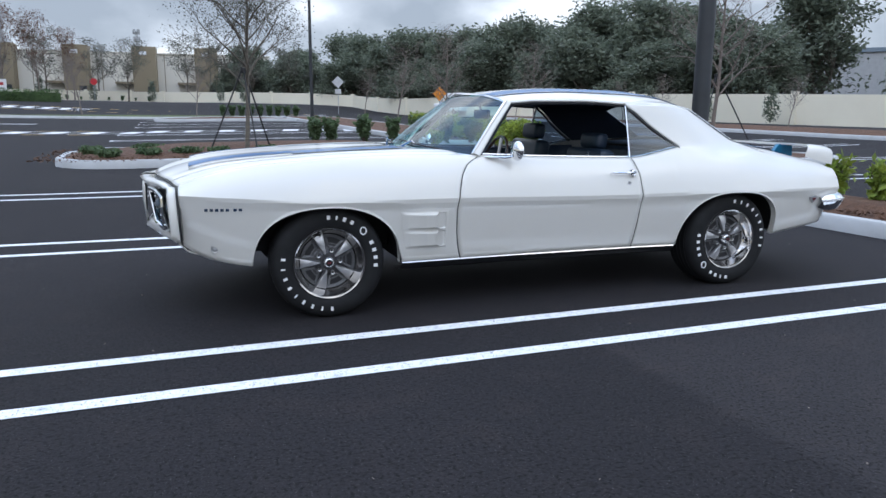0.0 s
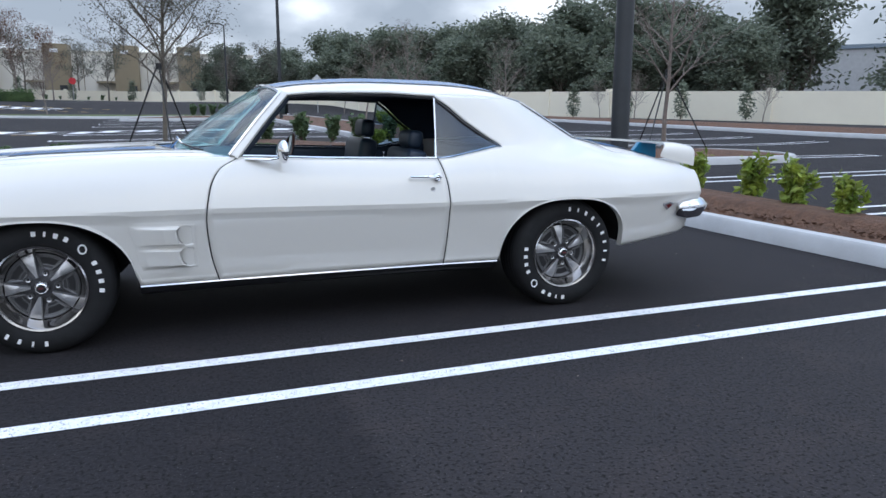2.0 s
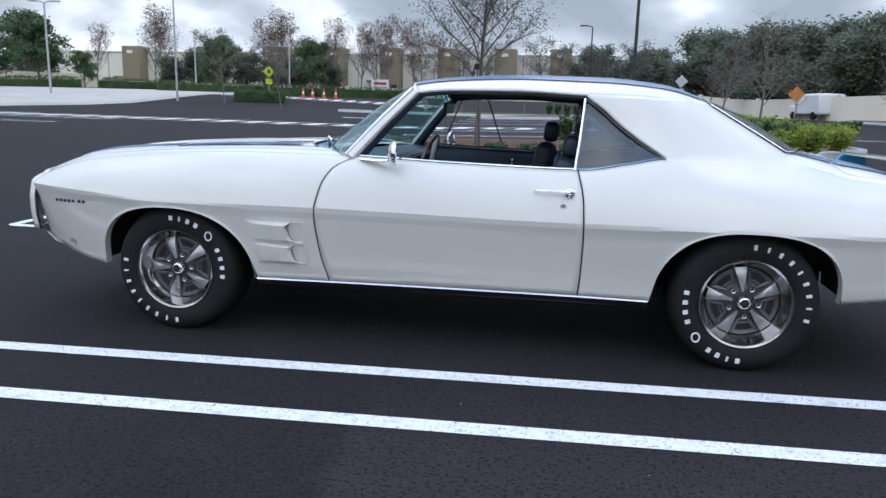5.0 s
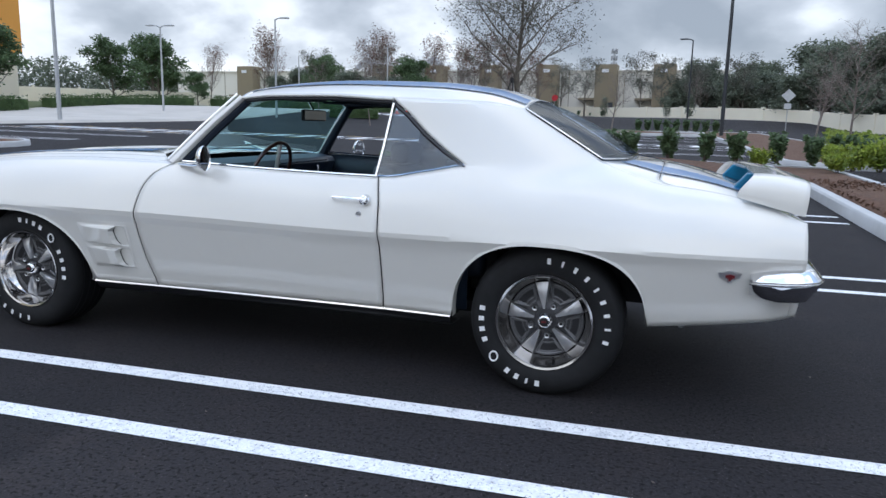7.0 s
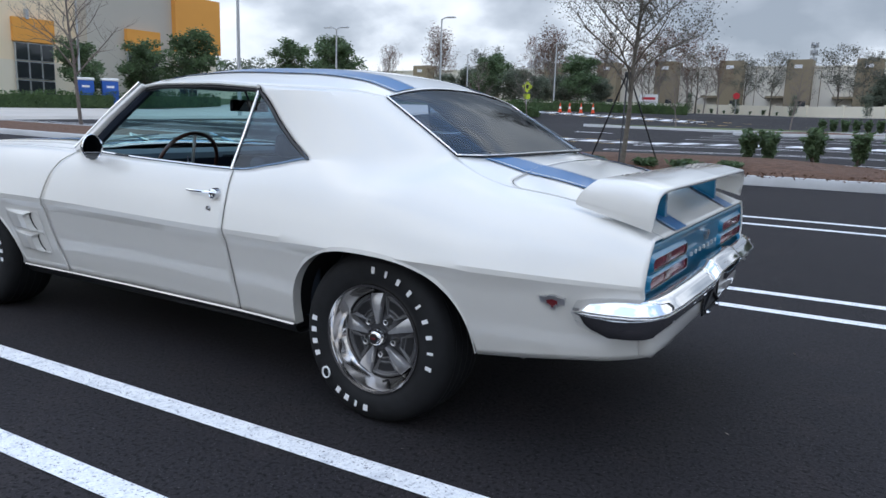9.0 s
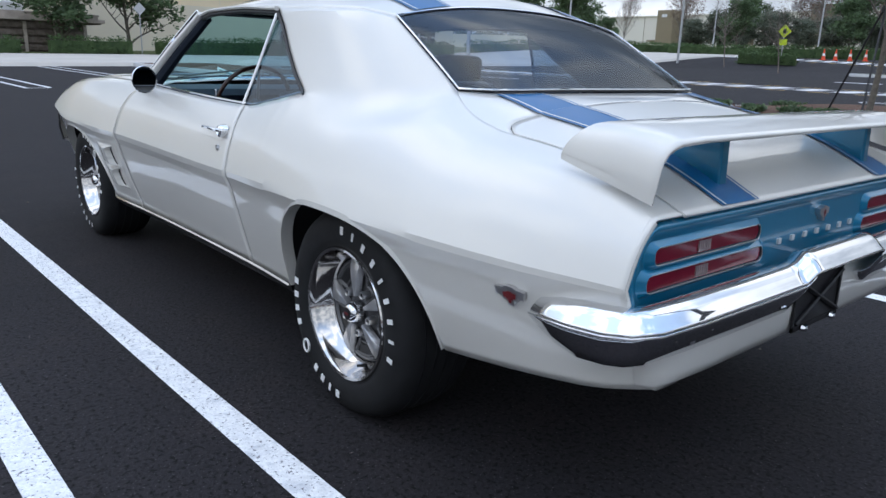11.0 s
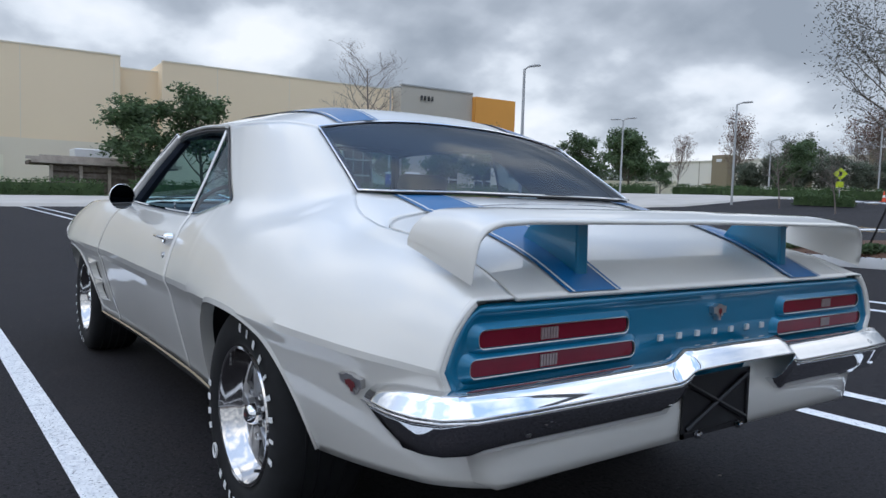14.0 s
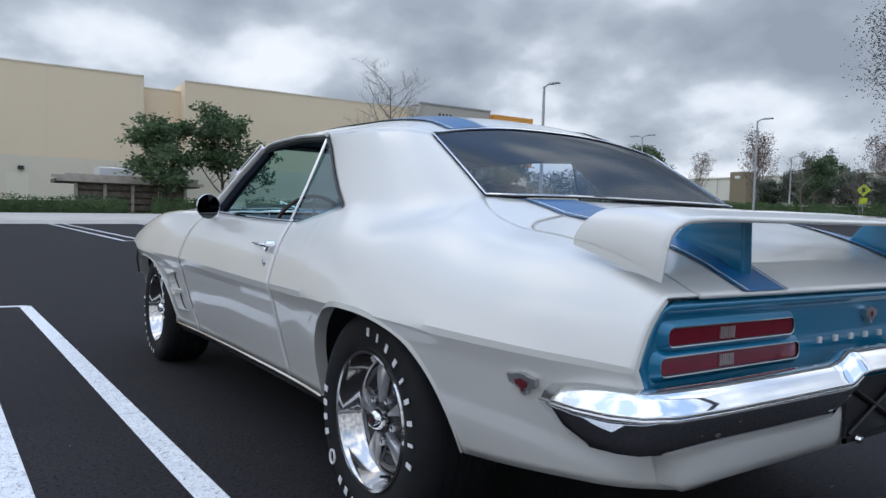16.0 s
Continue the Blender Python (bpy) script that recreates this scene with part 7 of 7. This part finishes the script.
part("panel", box(-0.03, 0.03, -1.1, 1.1, 0.9, 2.2), M_LETTER, board, smooth=False)
part("red_band", box(0.031, 0.037, -0.8, 0.8, 1.55, 1.85), M_SIGNRED, board, smooth=False)
part("grey_band", box(0.031, 0.037, -0.9, 0.9, 1.15, 1.35), M_SIGNBACK, board, smooth=False)
for y in (-0.9, 0.9):
    part("post", box(-0.08, -0.03, y - 0.05, y + 0.05, 0, 2.2), M_POLEW, board, smooth=False)


cone = thing("traffic_cone", base_pose(-22.67, 58.83), "orange traffic cone standing on pale concrete", "traffic cone", "traffic cones")
part("base", box(-0.2, 0.2, -0.2, 0.2, 0, 0.05), M_CONE, cone, smooth=False)
part("cone_body", lathe([(0.15, 0.05), (0.03, 0.85), (0.0, 0.85)], 14, "z"), M_CONE, cone)
part("white_band", lathe([(0.112, 0.32), (0.082, 0.52)], 14, "z"), M_LETTER, cone)
for x, y in ((-21.88, 59.11), (-20.98, 59.59), (-19.98, 59.96)):
    copy_thing(cone, base_pose(x, y, 20))

for x, y in ((-46.9, 28.6), (-46.4, 30.2)):
    ob = thing("portable_toilet", base_pose(x, y, -28), "blue portable toilet with a pale roof", "portable toilet", "portable toilets")
    part("cabin", box(-0.55, 0.55, -0.55, 0.55, 0.1, 2.1), M_BLUEBOX, ob, smooth=False, bevel=0.05)
    part("roof", box(-0.6, 0.6, -0.6, 0.6, 2.1, 2.3), M_LETTER, ob, smooth=False, bevel=0.08)
    part("door", box(0.55, 0.57, -0.4, 0.4, 0.2, 1.95), M_BLUEBOX, ob, smooth=False)
    part("vent", box(0.57, 0.58, -0.25, 0.25, 1.6, 1.75), M_LETTER, ob, smooth=False)

shed = thing("cart_shelter", base_pose(-52.38, 3.66), "long low weathered timber shelter with a pale flat roof", "shelter")
part("roof", box(-1.4, 1.4, -0.4, 9.1, 2.12, 2.36), M_TIMBER, shed, smooth=False)
part("roof_edge", box(1.40, 1.62, -0.3, 9.3, 2.20, 2.42), M_PLANK, shed, smooth=False)
part("roof_edge", box(1.30, 1.50, -0.6, 8.9, 2.43, 2.62), M_PLANK, shed, smooth=False)
part("roof_edge", box(1.20, 1.40, 0.2, 9.0, 2.63, 2.74), M_PLANK, shed, smooth=False)
part("back_panel", box(0.95, 1.0, 0.9, 8.2, 0.2, 2.12), M_TIMBER, shed, smooth=False)
for k in range(4):
    part("rail", box(1.1, 1.2, 0.9, 8.2, 0.35 + 0.46 * k, 0.68 + 0.46 * k), M_TIMBER, shed, smooth=False)
for k in range(5):
    part("post", box(1.0, 1.27, 1.8 * k + 0.8, 1.8 * k + 1.0, 0, 2.2), M_PLANK, shed, smooth=False)
trailer = thing("white_trailer", base_pose(-56.12, 7.71), "white box trailer by the store wall", "trailer")
part("body", box(-1.2, 1.2, -1.25, 1.25, 0.6, 3.4), M_LETTER, trailer, smooth=False, bevel=0.1)
for y in (-0.7, 0.7):
    part("wheel", moved(lathe([(0.0, -0.12), (0.33, -0.12), (0.36, 0), (0.33, 0.12), (0.0, 0.12)], 14), pose(1.1, y, 0.36, 0, 0, 90)), M_TYRE, trailer)

# lattice phone mast beyond the warehouse
mast = thing("phone_mast", pose(-16.4, 215.4, ground_z(-16.4, 215.4) - 0.3) @ Matrix.Scale(0.78, 4), "tall grey phone mast with antenna platforms", "mast")
part("pole", sweep([(0, 0, 0), (0, 0, 25)], [0.5, 0.3], 8), M_SIGNBACK, mast)
for z in (19.5, 22, 24.5):
    for k in range(6):
        a = k * math.pi / 3
        part("antenna", moved(box(-0.2, 0.2, -0.15, 0.15, -0.9, 0.9), pose(1.0 * math.cos(a), 1.0 * math.sin(a), z, 0, 0, math.degrees(a))), M_POLEW, mast, smooth=False)
    part("platform", lathe([(1.0, z - 0.1), (1.1, z), (1.0, z + 0.1), (0.3, z)], 12, "z"), M_SIGNBACK, mast)

# a white van parked far off by the wall
van = thing("parked_van", base_pose(19.85, 56.62, 100), "white van parked far off near the boundary wall", "van")
part("body", box(-2.4, 1.2, -0.95, 0.95, 0.4, 2.0), M_LETTER, van, bevel=0.15)
part("bonnet", box(1.1, 2.3, -0.92, 0.92, 0.4, 1.15), M_LETTER, van, bevel=0.15)
part("windscreen", moved(box(-0.02, 0.02, -0.8, 0.8, 0, 0.75), pose(1.25, 0, 1.15, 0, -28, 0)), M_PANE, van, smooth=False)
for x in (-1.6, 1.5):
    for y in (-0.85, 0.85):
        part("wheel", moved(lathe([(0.0, -0.12), (0.30, -0.12), (0.34, 0), (0.30, 0.12), (0.0, 0.12)], 16), pose(x, y, 0.34)), M_TYRE, van)
